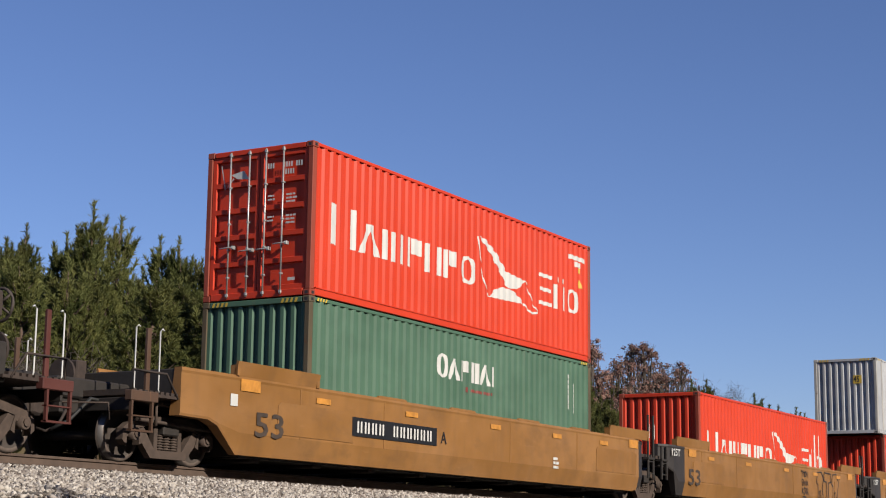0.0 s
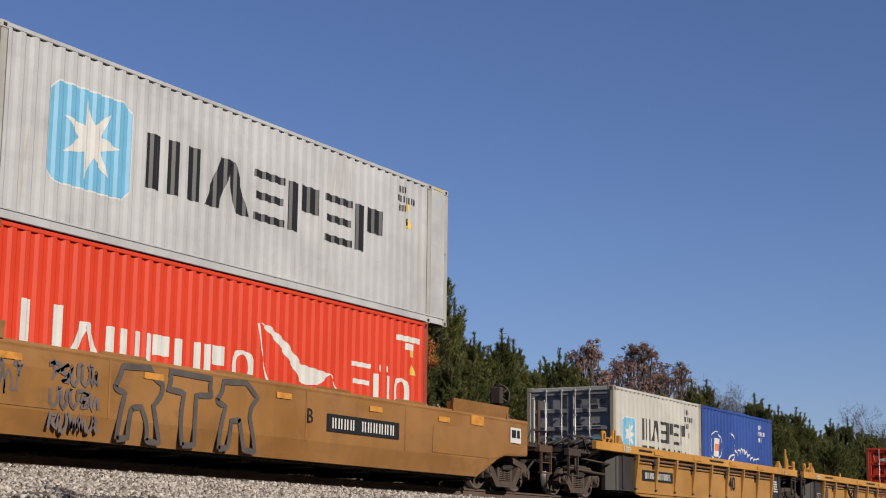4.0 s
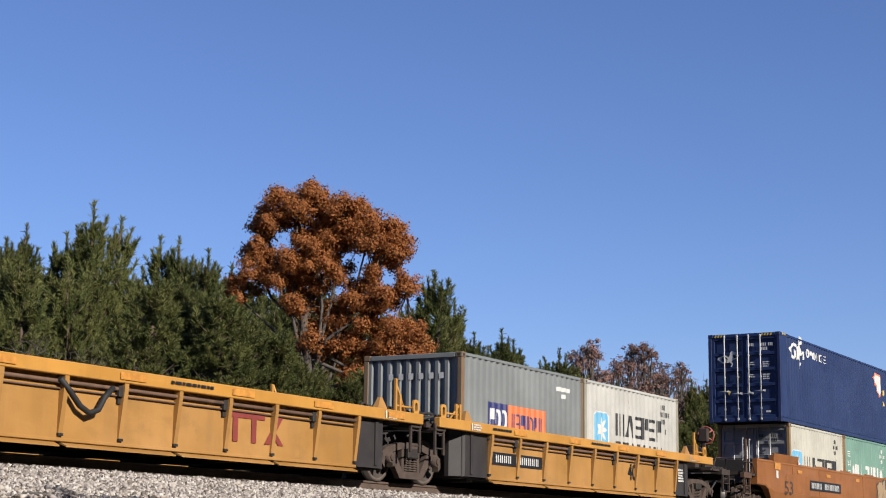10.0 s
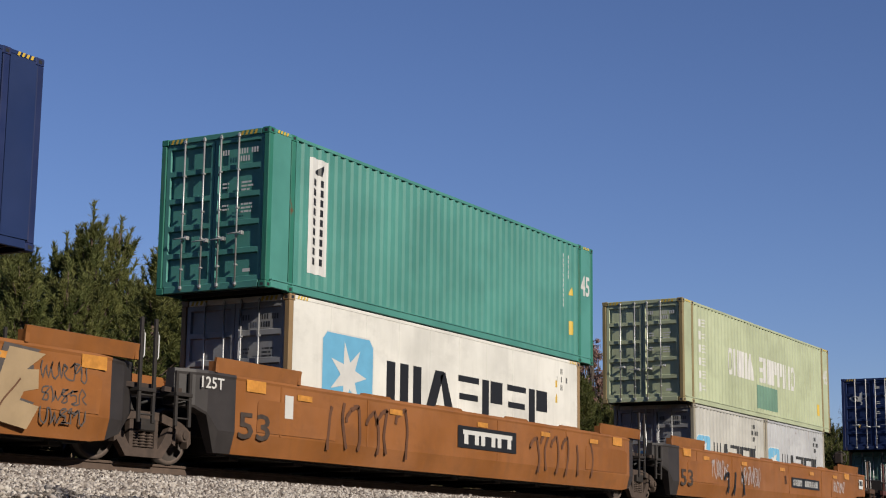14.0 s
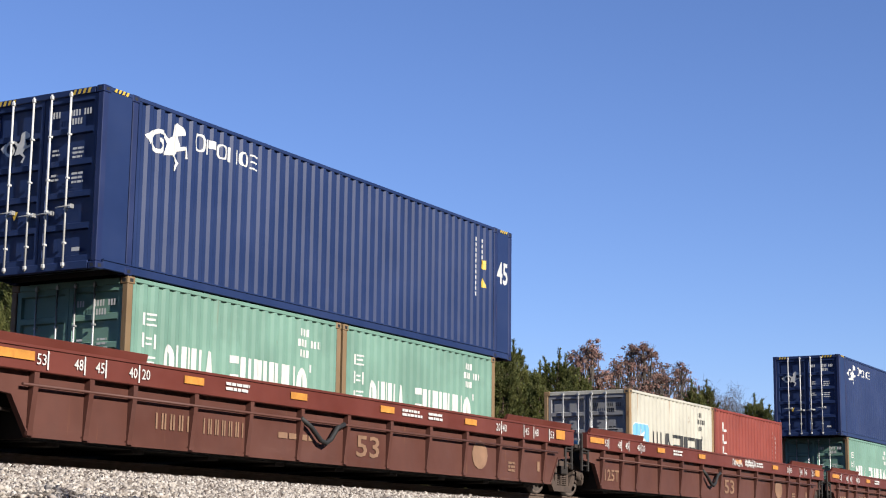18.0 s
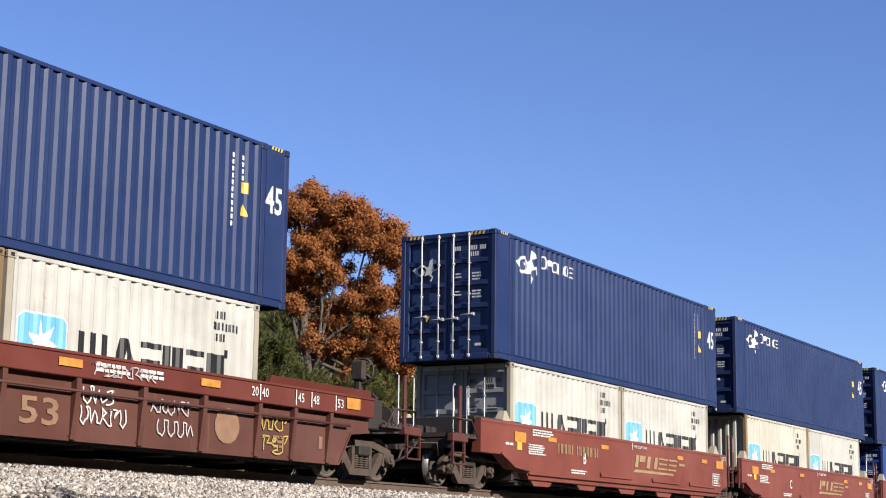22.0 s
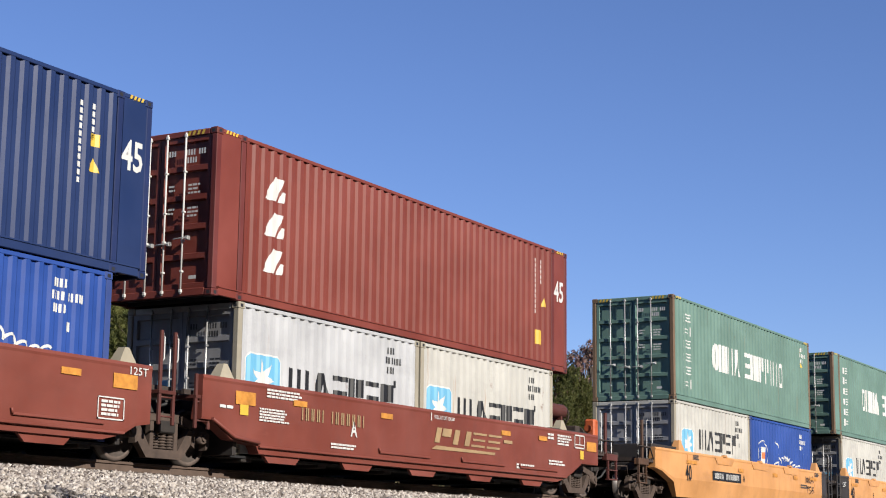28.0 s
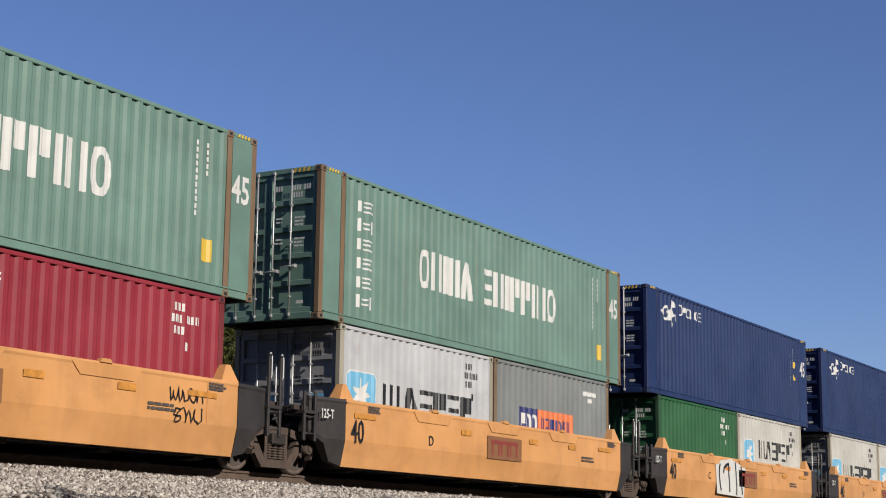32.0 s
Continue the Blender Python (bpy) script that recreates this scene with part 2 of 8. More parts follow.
class Marking:
    """Flat painted shapes on a side that may be corrugated: cut at the folds so that they follow it."""

    def __init__(self, folds=None, depth=None):
        self.folds, self.depth, self.form, self.seen, self.lift = folds or [], depth or (lambda u: 0.0), Form(), {}, 0.004

    def poly(self, pts):
        us = [p[0] for p in pts]
        lo, hi = min(us), max(us)
        cuts = [lo] + [f for f in self.folds if lo < f < hi] + [hi]
        for a, b in zip(cuts, cuts[1:]):
            piece = pts if len(cuts) == 2 else cut(cut(pts, a, 1), b, -1)
            if len(piece) < 3 or b - a < 1e-5:
                continue
            da, db = self.depth(a + 1e-5), self.depth(b - 1e-5)
            ring = []
            for u, w in piece:
                key = (round(u, 4), round(w, 4), self.lift)
                if key not in self.seen:
                    self.seen[key] = len(self.form.v)
                    self.form.v.append((u, da + (db - da) * (u - a) / (b - a) - self.lift, w))
                if self.seen[key] not in ring:
                    ring.append(self.seen[key])
            if len(ring) > 2:
                self.form.face(ring)
        return self

    def rect(self, u0, u1, w0, w1, lean=0.0):
        return self.poly([(u0, w0), (u1, w0), (u1 + lean, w1), (u0 + lean, w1)])

    def bars(self, u0, u1, w0, w1, count, weight=0.62, wide=()):
        """A word whose letters stand as plain upright bars."""
        cell = (u1 - u0) / count
        for k in range(count):
            a, b = u0 + k * cell + cell * 0.07, u0 + (k + 1) * cell - cell * 0.07
            n = 3 if k in wide else 2
            w = (b - a) * weight / n
            gap = (b - a - n * w) / max(1, n - 1)
            for j in range(n):
                self.rect(a + j * (w + gap), a + j * (w + gap) + w, w0, w1)
        return self

    def lines(self, u0, u1, w1, rows, height, seed=0, gap=0.6):
        """Small writing, too small to read, as plain bars."""
        rnd = random.Random(seed)
        for k in range(rows):
            u = u0
            z = w1 - k * height * (1 + gap)
            end = u0 + (u1 - u0) * rnd.uniform(0.75, 1.0)
            while u < end:
                n = rnd.uniform(1.2, 4.0) * height
                self.rect(u, min(u + n, end), z - height, z)
                u += n + height * 0.45
        return self

    def digits(self, u, w, count, height):
        """A row of small characters, each a narrow upright bar."""
        for k in range(count):
            if k != 4:
                self.rect(u + k * height * 0.56, u + k * height * 0.56 + height * 0.34, w, w + height)
        return self

    def stroke(self, pts, width):
        """One unbroken band along the points."""
        left, right = [], []
        for k, (u, w) in enumerate(pts):
            a, b = pts[max(k - 1, 0)], pts[min(k + 1, len(pts) - 1)]
            ln = math.hypot(b[0] - a[0], b[1] - a[1]) or 1.0
            px, pz = -(b[1] - a[1]) / ln * width / 2, (b[0] - a[0]) / ln * width / 2
            left.append((u + px, w + pz))
            right.append((u - px, w - pz))
        for k in range(len(pts) - 1):
            self.poly([left[k], right[k], right[k + 1], left[k + 1]])
        return self

    def over(self):
        """What follows is laid over what is there."""
        self.lift += 0.0012
        return self

    def text(self, words, u, w, height, squeeze=1.0, bold=0.0):
        """Readable characters from the built-in font, u and w at their lower left corner."""
        vs, fs = glyphs(words, bold)
        for f in fs:
            self.poly([(u + vs[k][0] * height * squeeze, w + vs[k][1] * height) for k in f])
        return self

    def fit(self, words, u0, u1, w0, w1, bold=0.015):
        """Readable characters set between u0 and u1, w0 and w1."""
        vs, fs = glyphs(words, bold)
        a, b = min(v[0] for v in vs), max(v[0] for v in vs)
        c, d = min(v[1] for v in vs), max(v[1] for v in vs)
        for f in fs:
            self.poly([(u0 + (vs[k][0] - a) / (b - a) * (u1 - u0), w0 + (vs[k][1] - c) / (d - c) * (w1 - w0)) for k in f])
        return self

    def made(self, name, mat, parent, label="", at=None, small=False):
        ob = part(name, self.form.mesh(name, mat), parent, label, at)
        return tagged(ob, kind="stuff") if small else ob


def cut(pts, u, sign):
    """The part of a polygon with sign * (x - u) >= 0."""
    out = []
    for k, p in enumerate(pts):
        q = pts[(k + 1) % len(pts)]
        dp, dq = sign * (p[0] - u), sign * (q[0] - u)
        if dp >= 0:
            out.append(p)
        if (dp < 0) != (dq < 0):
            s = dp / (dp - dq)
            out.append((p[0] + (q[0] - p[0]) * s, p[1] + (q[1] - p[1]) * s))
    return out


GLYPHS = {}


def glyphs(words, bold=0.0):
    """Triangles of the words, one unit high for a capital."""
    if (words, bold) not in GLYPHS:
        cu = bpy.data.curves.new("words", "FONT")
        cu.body, cu.size, cu.resolution_u, cu.offset = words, 1.0, 2, bold
        ob = new("words", cu)
        me = ob.to_mesh()
        me.calc_loop_triangles()
        vs = [(v.co.x / 0.70, v.co.y / 0.70) for v in me.vertices]
        fs = [tuple(t.vertices) for t in me.loop_triangles]
        GLYPHS[words, bold] = (vs, fs)
        ob.to_mesh_clear()
        bpy.data.objects.remove(ob)
        bpy.data.curves.remove(cu)
    return GLYPHS[words, bold]


def star(m, u, w, r, points=7, inner=0.40, lean=0.22):
    ring = []
    for k in range(2 * points):
        a = lean + math.pi / 2 + math.pi * k / points
        q = r if k % 2 == 0 else r * inner
        ring.append((u + q * math.cos(a), w + q * math.sin(a)))
    for k in range(2 * points):
        m.poly([(u, w), ring[k], ring[(k + 1) % (2 * points)]])
    return m


def ring_band(a0, a1, b0, b1, cut_off, thick):
    """Quads of a rounded frame in the unit box, thick in parts of its width and height."""
    out = []
    for k in range(16):
        row = []
        for j in (k, k + 1):
            q = 2 * math.pi * j / 16
            c, d = math.cos(q), math.sin(q)
            e = 0.72
            c, d = math.copysign(abs(c) ** e, c), math.copysign(abs(d) ** e, d)
            row.append((((a0 + a1) / 2 + c * (a1 - a0) / 2, (b0 + b1) / 2 + d * (b1 - b0) / 2), ((a0 + a1) / 2 + c * ((a1 - a0) / 2 - thick[0]), (b0 + b1) / 2 + d * ((b1 - b0) / 2 - thick[1]))))
        if not (cut_off and k in (0, 15)):
            out.append([row[0][0], row[1][0], row[1][1], row[0][1]])
    return out


def block(kind, w):
    """Polygons in the unit box that stand for one character: w is the bar's width. o: one bar, t: two, m: three, v: leaning pair, r: round frame, e: stack of level bars, p: bar with a block."""
    def bar(a, b, c=0.0, d=1.0):
        return [(a, c), (b, c), (b, d), (a, d)]
    h = w * 0.62
    if kind == "o":
        return [bar(0.0, 1.0)]
    if kind == "t":
        return [bar(0, w), bar(1 - w, 1)]
    if kind == "m":
        return [bar(0, w * 0.8), bar(0.5 - w * 0.4, 0.5 + w * 0.4), bar(1 - w * 0.8, 1)]
    if kind == "v":
        return [[(0, 0), (w, 0), (0.5 + w * 0.45, 1), (0.5 - w * 0.55, 1)], [(1 - w, 0), (1, 0), (0.5 + w * 0.55, 1), (0.5, 0.88)]]
    if kind == "r":
        return ring_band(0, 1, 0, 1, False, (w, h * 0.8))
    if kind == "e":
        return [bar(0, 1, 0, h * 0.8), bar(0.05, 0.95, 0.5 - h * 0.4, 0.5 + h * 0.4), bar(0, 1, 1 - h * 0.8, 1)]
    return [bar(0, w), bar(w * 1.25, 0.92, 0.46, 1.0)]


WIDTHS = {"o": 0.34, "t": 1.0, "m": 1.25, "v": 1.15, "r": 1.0, "e": 0.85, "p": 0.95}


def letters(blank, parent, mat, u0, u1, w0, w1, kinds, at, weight=0.28, lean=0.0, first=1.0, gap=0.14):
    """A name set in plain shapes, one a character, each a part. blank: makes an empty marking."""
    total = sum(WIDTHS[k] for k in kinds) + gap * (len(kinds) - 1)
    unit_w, u = (u1 - u0) / total, u0
    for j, kind in enumerate(kinds):
        wide, high = WIDTHS[kind] * unit_w, (w1 - w0) * (first if j == 0 else 1.0)
        m = blank()
        for poly in block(kind, weight):
            m.poly([(u + p * wide + lean * q * high, w0 + q * high) for p, q in poly])
            if kind != "r":
                m.made("letter_bar", mat, parent, at=at)
                m = blank()
        if kind == "r":
            m.made("letter_ring", mat, parent, at=at)
        u += wide + gap * unit_w


# ---- shipping containers: origin at the leading end, on the centre line, at the floor ----
WID, HALF = 2.438, 1.219
FORTY, FORTYFIVE, TWENTY = 12.192, 13.716, 6.058
HIGH, LOW = 2.896, 2.591


def folds_of(a, b, pitch=0.278, deep=0.036):
    """Corrugation from a to b: places and depths of the folds."""
    if b - a < 1.0:
        return [(a, 0.0), (b, 0.0)]
    n = max(1, round((b - a - 0.07) / pitch))
    p = (b - a - 0.07) / n
    out = [(a, 0.0)]
    for k in range(n):
        s = a + 0.07 + k * p
        out += [(s, 0.0), (s + p * 0.20, deep), (s + p * 0.48, deep), (s + p * 0.68, 0.0)]
    out.append((b, 0.0))
    return out


def spans_of(length):
    if length == FORTYFIVE:
        return [(0.13, 0.68), (0.85, 12.866), (13.036, length - 0.13)]
    return [(0.14, length - 0.14)]


def side_marking(length, flat=False):
    fs = [] if flat else [f for a, b in spans_of(length) for f in folds_of(a, b)]

    def depth(u):
        for (a, da), (b, db) in zip(fs, fs[1:]):
            if a <= u <= b:
                return da + (db - da) * (u - a) / max(1e-6, b - a)
        return 0.0
    return Marking([f[0] for f in fs], depth)


ON_SIDE = (0, -1.209, 0)
ON_END = (0.022, HALF, 0, 0, 0, -90)


def box_body(name, label, length, height, skin, posts, front, rods, flat=False, group="containers on the train", leaf_paint=None):
    """The steel box with its frame, sides, roof, floor and ends. front: "doors" or "wall" at the leading end."""
    c = thing("shipping_container", label, "shipping container", group)
    key = (name, length, height)

    def corner(x, w=0.13):
        f = Form().box(x, x + w, -HALF, -HALF + 0.11, 0.118, height - 0.118, 0.01)
        return f.mesh("corner_post", posts)
    xs = [0.0, length - 0.13]
    if length == FORTYFIVE:
        xs += [0.70, 12.89]
    for x in xs:
        me = kept((key, "post", x), lambda: corner(x))
        part("corner_post", me, c)
        part("corner_post", me, c, at=(2 * x + 0.13, 0, 0, 0, 0, 180))
    # Small black blocks stand in for the dark inside the casting's holes.
    cast = kept((key, "casting"), lambda: Form().box(-0.004, 0.174, -HALF - 0.004, -HALF + 0.158, 0, 0.118, 0.012)
                .box(0.045, 0.12, -HALF - 0.006, -HALF, 0.03, 0.085, mat=1).box(-0.006, 0.0, -HALF + 0.045, -HALF + 0.11, 0.03, 0.085, mat=1)
                .mesh("corner_casting", posts, BLACK))
    for x in [0.0, length - 0.17] + ([0.68, 12.87] if length == FORTYFIVE else []):
        for z in (0.0, height - 0.118):
            part("corner_casting", cast, c, at=(x, 0, z))
            part("corner_casting", cast, c, at=(x + 0.17, 0, z, 0, 0, 180))
    for y in (-1, 1):
        at = (0, 0, 0) if y < 0 else (length, 0, 0, 0, 0, 180)
        part("bottom_rail", kept((key, "low"), lambda: Form().box(0.17, length - 0.17, -HALF + 0.004, -HALF + 0.07, 0.02, 0.165, 0.008)
                                 .box(0.17, length - 0.17, -HALF - 0.012, -HALF + 0.05, 0.150, 0.172).mesh("bottom_rail", skin)), c, at=at)
        part("top_rail", kept((key, "high"), lambda: Form().box(0.17, length - 0.17, -HALF + 0.002, -HALF + 0.06, height - 0.075, height - 0.008, 0.008)
                              .mesh("top_rail", skin)), c, at=at)
        for k, (a, b) in enumerate(spans_of(length)):
            def panel():
                f = Form()
                if flat:
                    outline = [(a, -1.209)]
                    for j in range(1, int((b - a) / 1.22)):
                        x = a + j * 1.22
                        outline += [(x - 0.008, -1.209), (x - 0.006, -1.2125), (x + 0.006, -1.2125), (x + 0.008, -1.209)]
                    f.prism(outline + [(b, -1.209), (b, -1.15), (a, -1.15)], 0.16, height - 0.07, "z")
                else:
                    outline = [(u, -1.209 + d) for u, d in folds_of(a, b)] + [(b, -1.15), (a, -1.15)]
                    f.prism(outline, 0.16, height - 0.07, "z")
                return f.mesh("side_panel", skin)
            part("side_panel", kept((key, "side", k), panel), c, at=at)

    def roof():
        wave, x = [(length - 0.02, height - 0.04), (0.02, height - 0.04), (0.02, height - 0.02)], 0.5
        while x < length - 0.5:
            wave += [(x, height - 0.02), (x + 0.02, height - 0.006), (x + 0.10, height - 0.006), (x + 0.12, height - 0.02)]
            x += 0.21
        return Form().prism(wave + [(length - 0.02, height - 0.02)], -HALF + 0.03, HALF - 0.03, "y").mesh("roof", skin)
    part("roof", kept((key, "roof"), roof), c)

    def underside():
        comb, x = [(length - 0.08, 0.158), (0.08, 0.158), (0.08, 0.13)], 0.25
        while x < length - 0.3:
            comb += [(x, 0.13), (x, 0.025), (x + 0.05, 0.025), (x + 0.05, 0.13)]
            x += 0.42
        return Form().prism(comb + [(length - 0.08, 0.13)], -1.15, 1.15, "y").mesh("floor", BLACK)
    part("floor", kept((key, "floor"), underside), c)
    end_frame(c, key, length, height, skin, posts, front, rods, leaf_paint or skin)
    return c


def end_frame(c, key, length, height, skin, posts, front, rods, leaf_paint):
    """Both ends: header, sill and doors or a corrugated wall at the leading end, a corrugated wall at the other."""
    header = kept((key, "header"), lambda: Form().box(0.0, 0.10, -HALF + 0.17, HALF - 0.17, height - 0.115, height - 0.012, 0.01).mesh("end_header", skin))
    sill = kept((key, "sill"), lambda: Form().box(0.0, 0.10, -HALF + 0.17, HALF - 0.17, 0.01, 0.14, 0.01).mesh("end_sill", skin))

    def wall():
        outline = [(-u, 0.03 + d) for u, d in folds_of(-HALF + 0.11, HALF - 0.11, 0.228, 0.058)]
        return Form().prism([(q, p) for p, q in outline] + [(0.12, -HALF + 0.11), (0.12, HALF - 0.11)], 0.14, height - 0.115, "z").mesh("end_wall", skin)
    me = kept((key, "wall"), wall)
    for turned in (False, True):
        at = (length, 0, 0, 0, 0, 180) if turned else (0, 0, 0)
        part("end_header", header, c, at=at)
        part("end_sill", sill, c, at=at)
        if turned or front == "wall":
            part("end_wall", me, c, at=at)
    if front != "doors":
        return

    def leaf():
        lo, hi = 0.14, height - 0.115
        f = Form()
        rows, n = [(lo, 0), ], 5
        pitch = (hi - lo - 0.09) / n
        for k in range(n):
            z = lo + 0.09 + k * pitch
            rows += [(z, 0), (z + 0.018, 1), (z + pitch - 0.108, 1), (z + pitch - 0.09, 0)]
        rows.append((hi, 0))
        cols = [(-1.095, 0), (-1.02, 0), (-1.0, 1), (-0.105, 1), (-0.085, 0), (-0.006, 0)]
        for z, deep in rows:
            f.v += [(0.078 if deep and d else 0.024, y, z) for y, d in cols]
        w = len(cols)
        for i in range(len(rows) - 1):
            for k in range(w - 1):
                f.face([i * w + k, (i + 1) * w + k, (i + 1) * w + k + 1, i * w + k + 1])
        rim = list(range(w)) + [i * w + w - 1 for i in range(1, len(rows))] + [(len(rows) - 1) * w + k for k in range(w - 2, -1, -1)] + [i * w for i in range(len(rows) - 2, 0, -1)]
        s = len(f.v)
        f.v += [(0.10, f.v[k][1], f.v[k][2]) for k in rim]
        for k in range(len(rim)):
            k2 = (k + 1) % len(rim)
            f.face([rim[k], rim[k2], s + k2, s + k])
        f.face(range(s, s + len(rim)))
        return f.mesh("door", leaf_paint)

    def rod():
        f = Form().tube([(-0.012, 0, 0.05), (-0.012, 0, height - 0.05)], 0.017, 8)
        for z in (0.07, height - 0.13):
            f.box(-0.034, 0.02, -0.028, 0.028, z, z + 0.06, 0.008)
        for z in (0.42, 0.95, height * 0.5, height - 0.75):
            f.box(-0.032, 0.03, -0.026, 0.026, z, z + 0.035, 0.006)
        return f.mesh("locking_rod", rods)

    def grip():
        return Form().tube([(-0.035, 0, 0), (-0.05, -0.06, 0.0), (-0.05, -0.30, 0.01)], 0.012, 6).box(-0.05, 0.03, -0.32, -0.26, -0.03, 0.04, 0.006).mesh("door_handle", GALV)
    for side in (0, 1):
        d = part("door", kept((key, "leaf"), leaf), c, at=(0, 0 if side == 0 else 1.101, 0))
        shift = 0 if side == 0 else -1.101
        for y in ((-0.16, -0.56) if side == 0 else (0.66, 0.22)):
            part("locking_rod", kept((key, "rod"), rod), d, at=(0, y + shift, 0))
            part("door_handle", kept((key, "grip"), grip), d, at=(0, y + shift + 0.18, 0.92 + (0.08 if abs(y) > 0.3 else 0)))


def number_lines(c, length, height, mat, seed=1, x=None):
    """Owner's number and size code, upper trailing corner of the side, as bars."""
    x = length - 1.25 if x is None else x
    m = side_marking(length)
    m.digits(x, height - 0.38, 4, 0.13).digits(x - 0.04, height - 0.57, 9 + int(seed) % 2, 0.13).digits(x, height - 0.76, 4, 0.13)
    m.rect(x + 0.30, x + 0.40, height - 1.02, height - 0.88)
    m.made("number_marking", mat, c, at=ON_SIDE, small=True)


def end_lines(c, height, mat, seed=2, logo=None):
    """Number and weight lines on the doors, as bars."""
    m = Marking()
    m.digits(1.40, height - 0.44, 3, 0.10).digits(1.76, height - 0.44, 8, 0.10).digits(1.80, height - 0.58, 4, 0.10)
    for k, z in enumerate((0.95, 1.35)):
        m.lines(1.42, 1.58, height - z, 2, 0.032, seed + 2 + k, 1.2)
        m.lines(1.84, 2.10, height - z, 3, 0.034, seed + 5 + k, 1.0)
    m.rect(1.92, 2.08, 0.30, 0.36)
    m.made("door_marking", mat, c, at=ON_END, small=True)


def tall_marks(c, length, height):
    """Black and yellow height warning stripes on the top rails near the corners."""
    m = side_marking(length, True)
    for x in (0.24, length - 0.56):
        for k in range(4):
            m.rect(x + k * 0.09, x + k * 0.09 + 0.05, height - 0.075, height - 0.012, 0.03)
    m.made("height_stripes", YELLOW, c, at=(0, -1.216, 0), small=True)
    e = Marking()
    for u in (0.22, 1.80):
        for k in range(4):
            e.rect(u + k * 0.1, u + k * 0.1 + 0.055, height - 0.105, height - 0.025, 0.03)
    e.made("height_stripes", YELLOW, c, at=(-0.002, HALF, 0, 0, 0, -90), small=True)


def warning_plates(c, length, x, height, low=True):
    m = side_marking(length)
    m.poly([(x, height - 1.02), (x + 0.24, height - 1.02), (x + 0.12, height - 0.80)])
    m.made("warning_plate", YELLOW, c, at=ON_SIDE)
    m = side_marking(length)
    if low is None:
        m.rect(x + 0.06, x + 0.15, height - 0.66, height - 0.50)
    else:
        m.rect(x + 0.02, x + 0.22, 0.62 if low else height - 0.62, 0.95 if low else height - 0.42)
    m.made("warning_plate", YELLOW, c, at=ON_SIDE)


def forty_five(c, mat=None):
    side_marking(FORTYFIVE).fit("45", 13.03, 13.53, 1.66, 2.16, 0.02).made("length_number", mat or WHITE, c, at=ON_SIDE)
    m = side_marking(FORTYFIVE)
    for k in range(11):
        m.rect(12.06, 12.14, 2.46 - k * 0.12, 2.545 - k * 0.12)
    for k in range(5):
        m.rect(12.34, 12.42, 2.46 - k * 0.12, 2.545 - k * 0.12)
    m.made("number_marking", mat or WHITE, c, at=ON_SIDE, small=True)


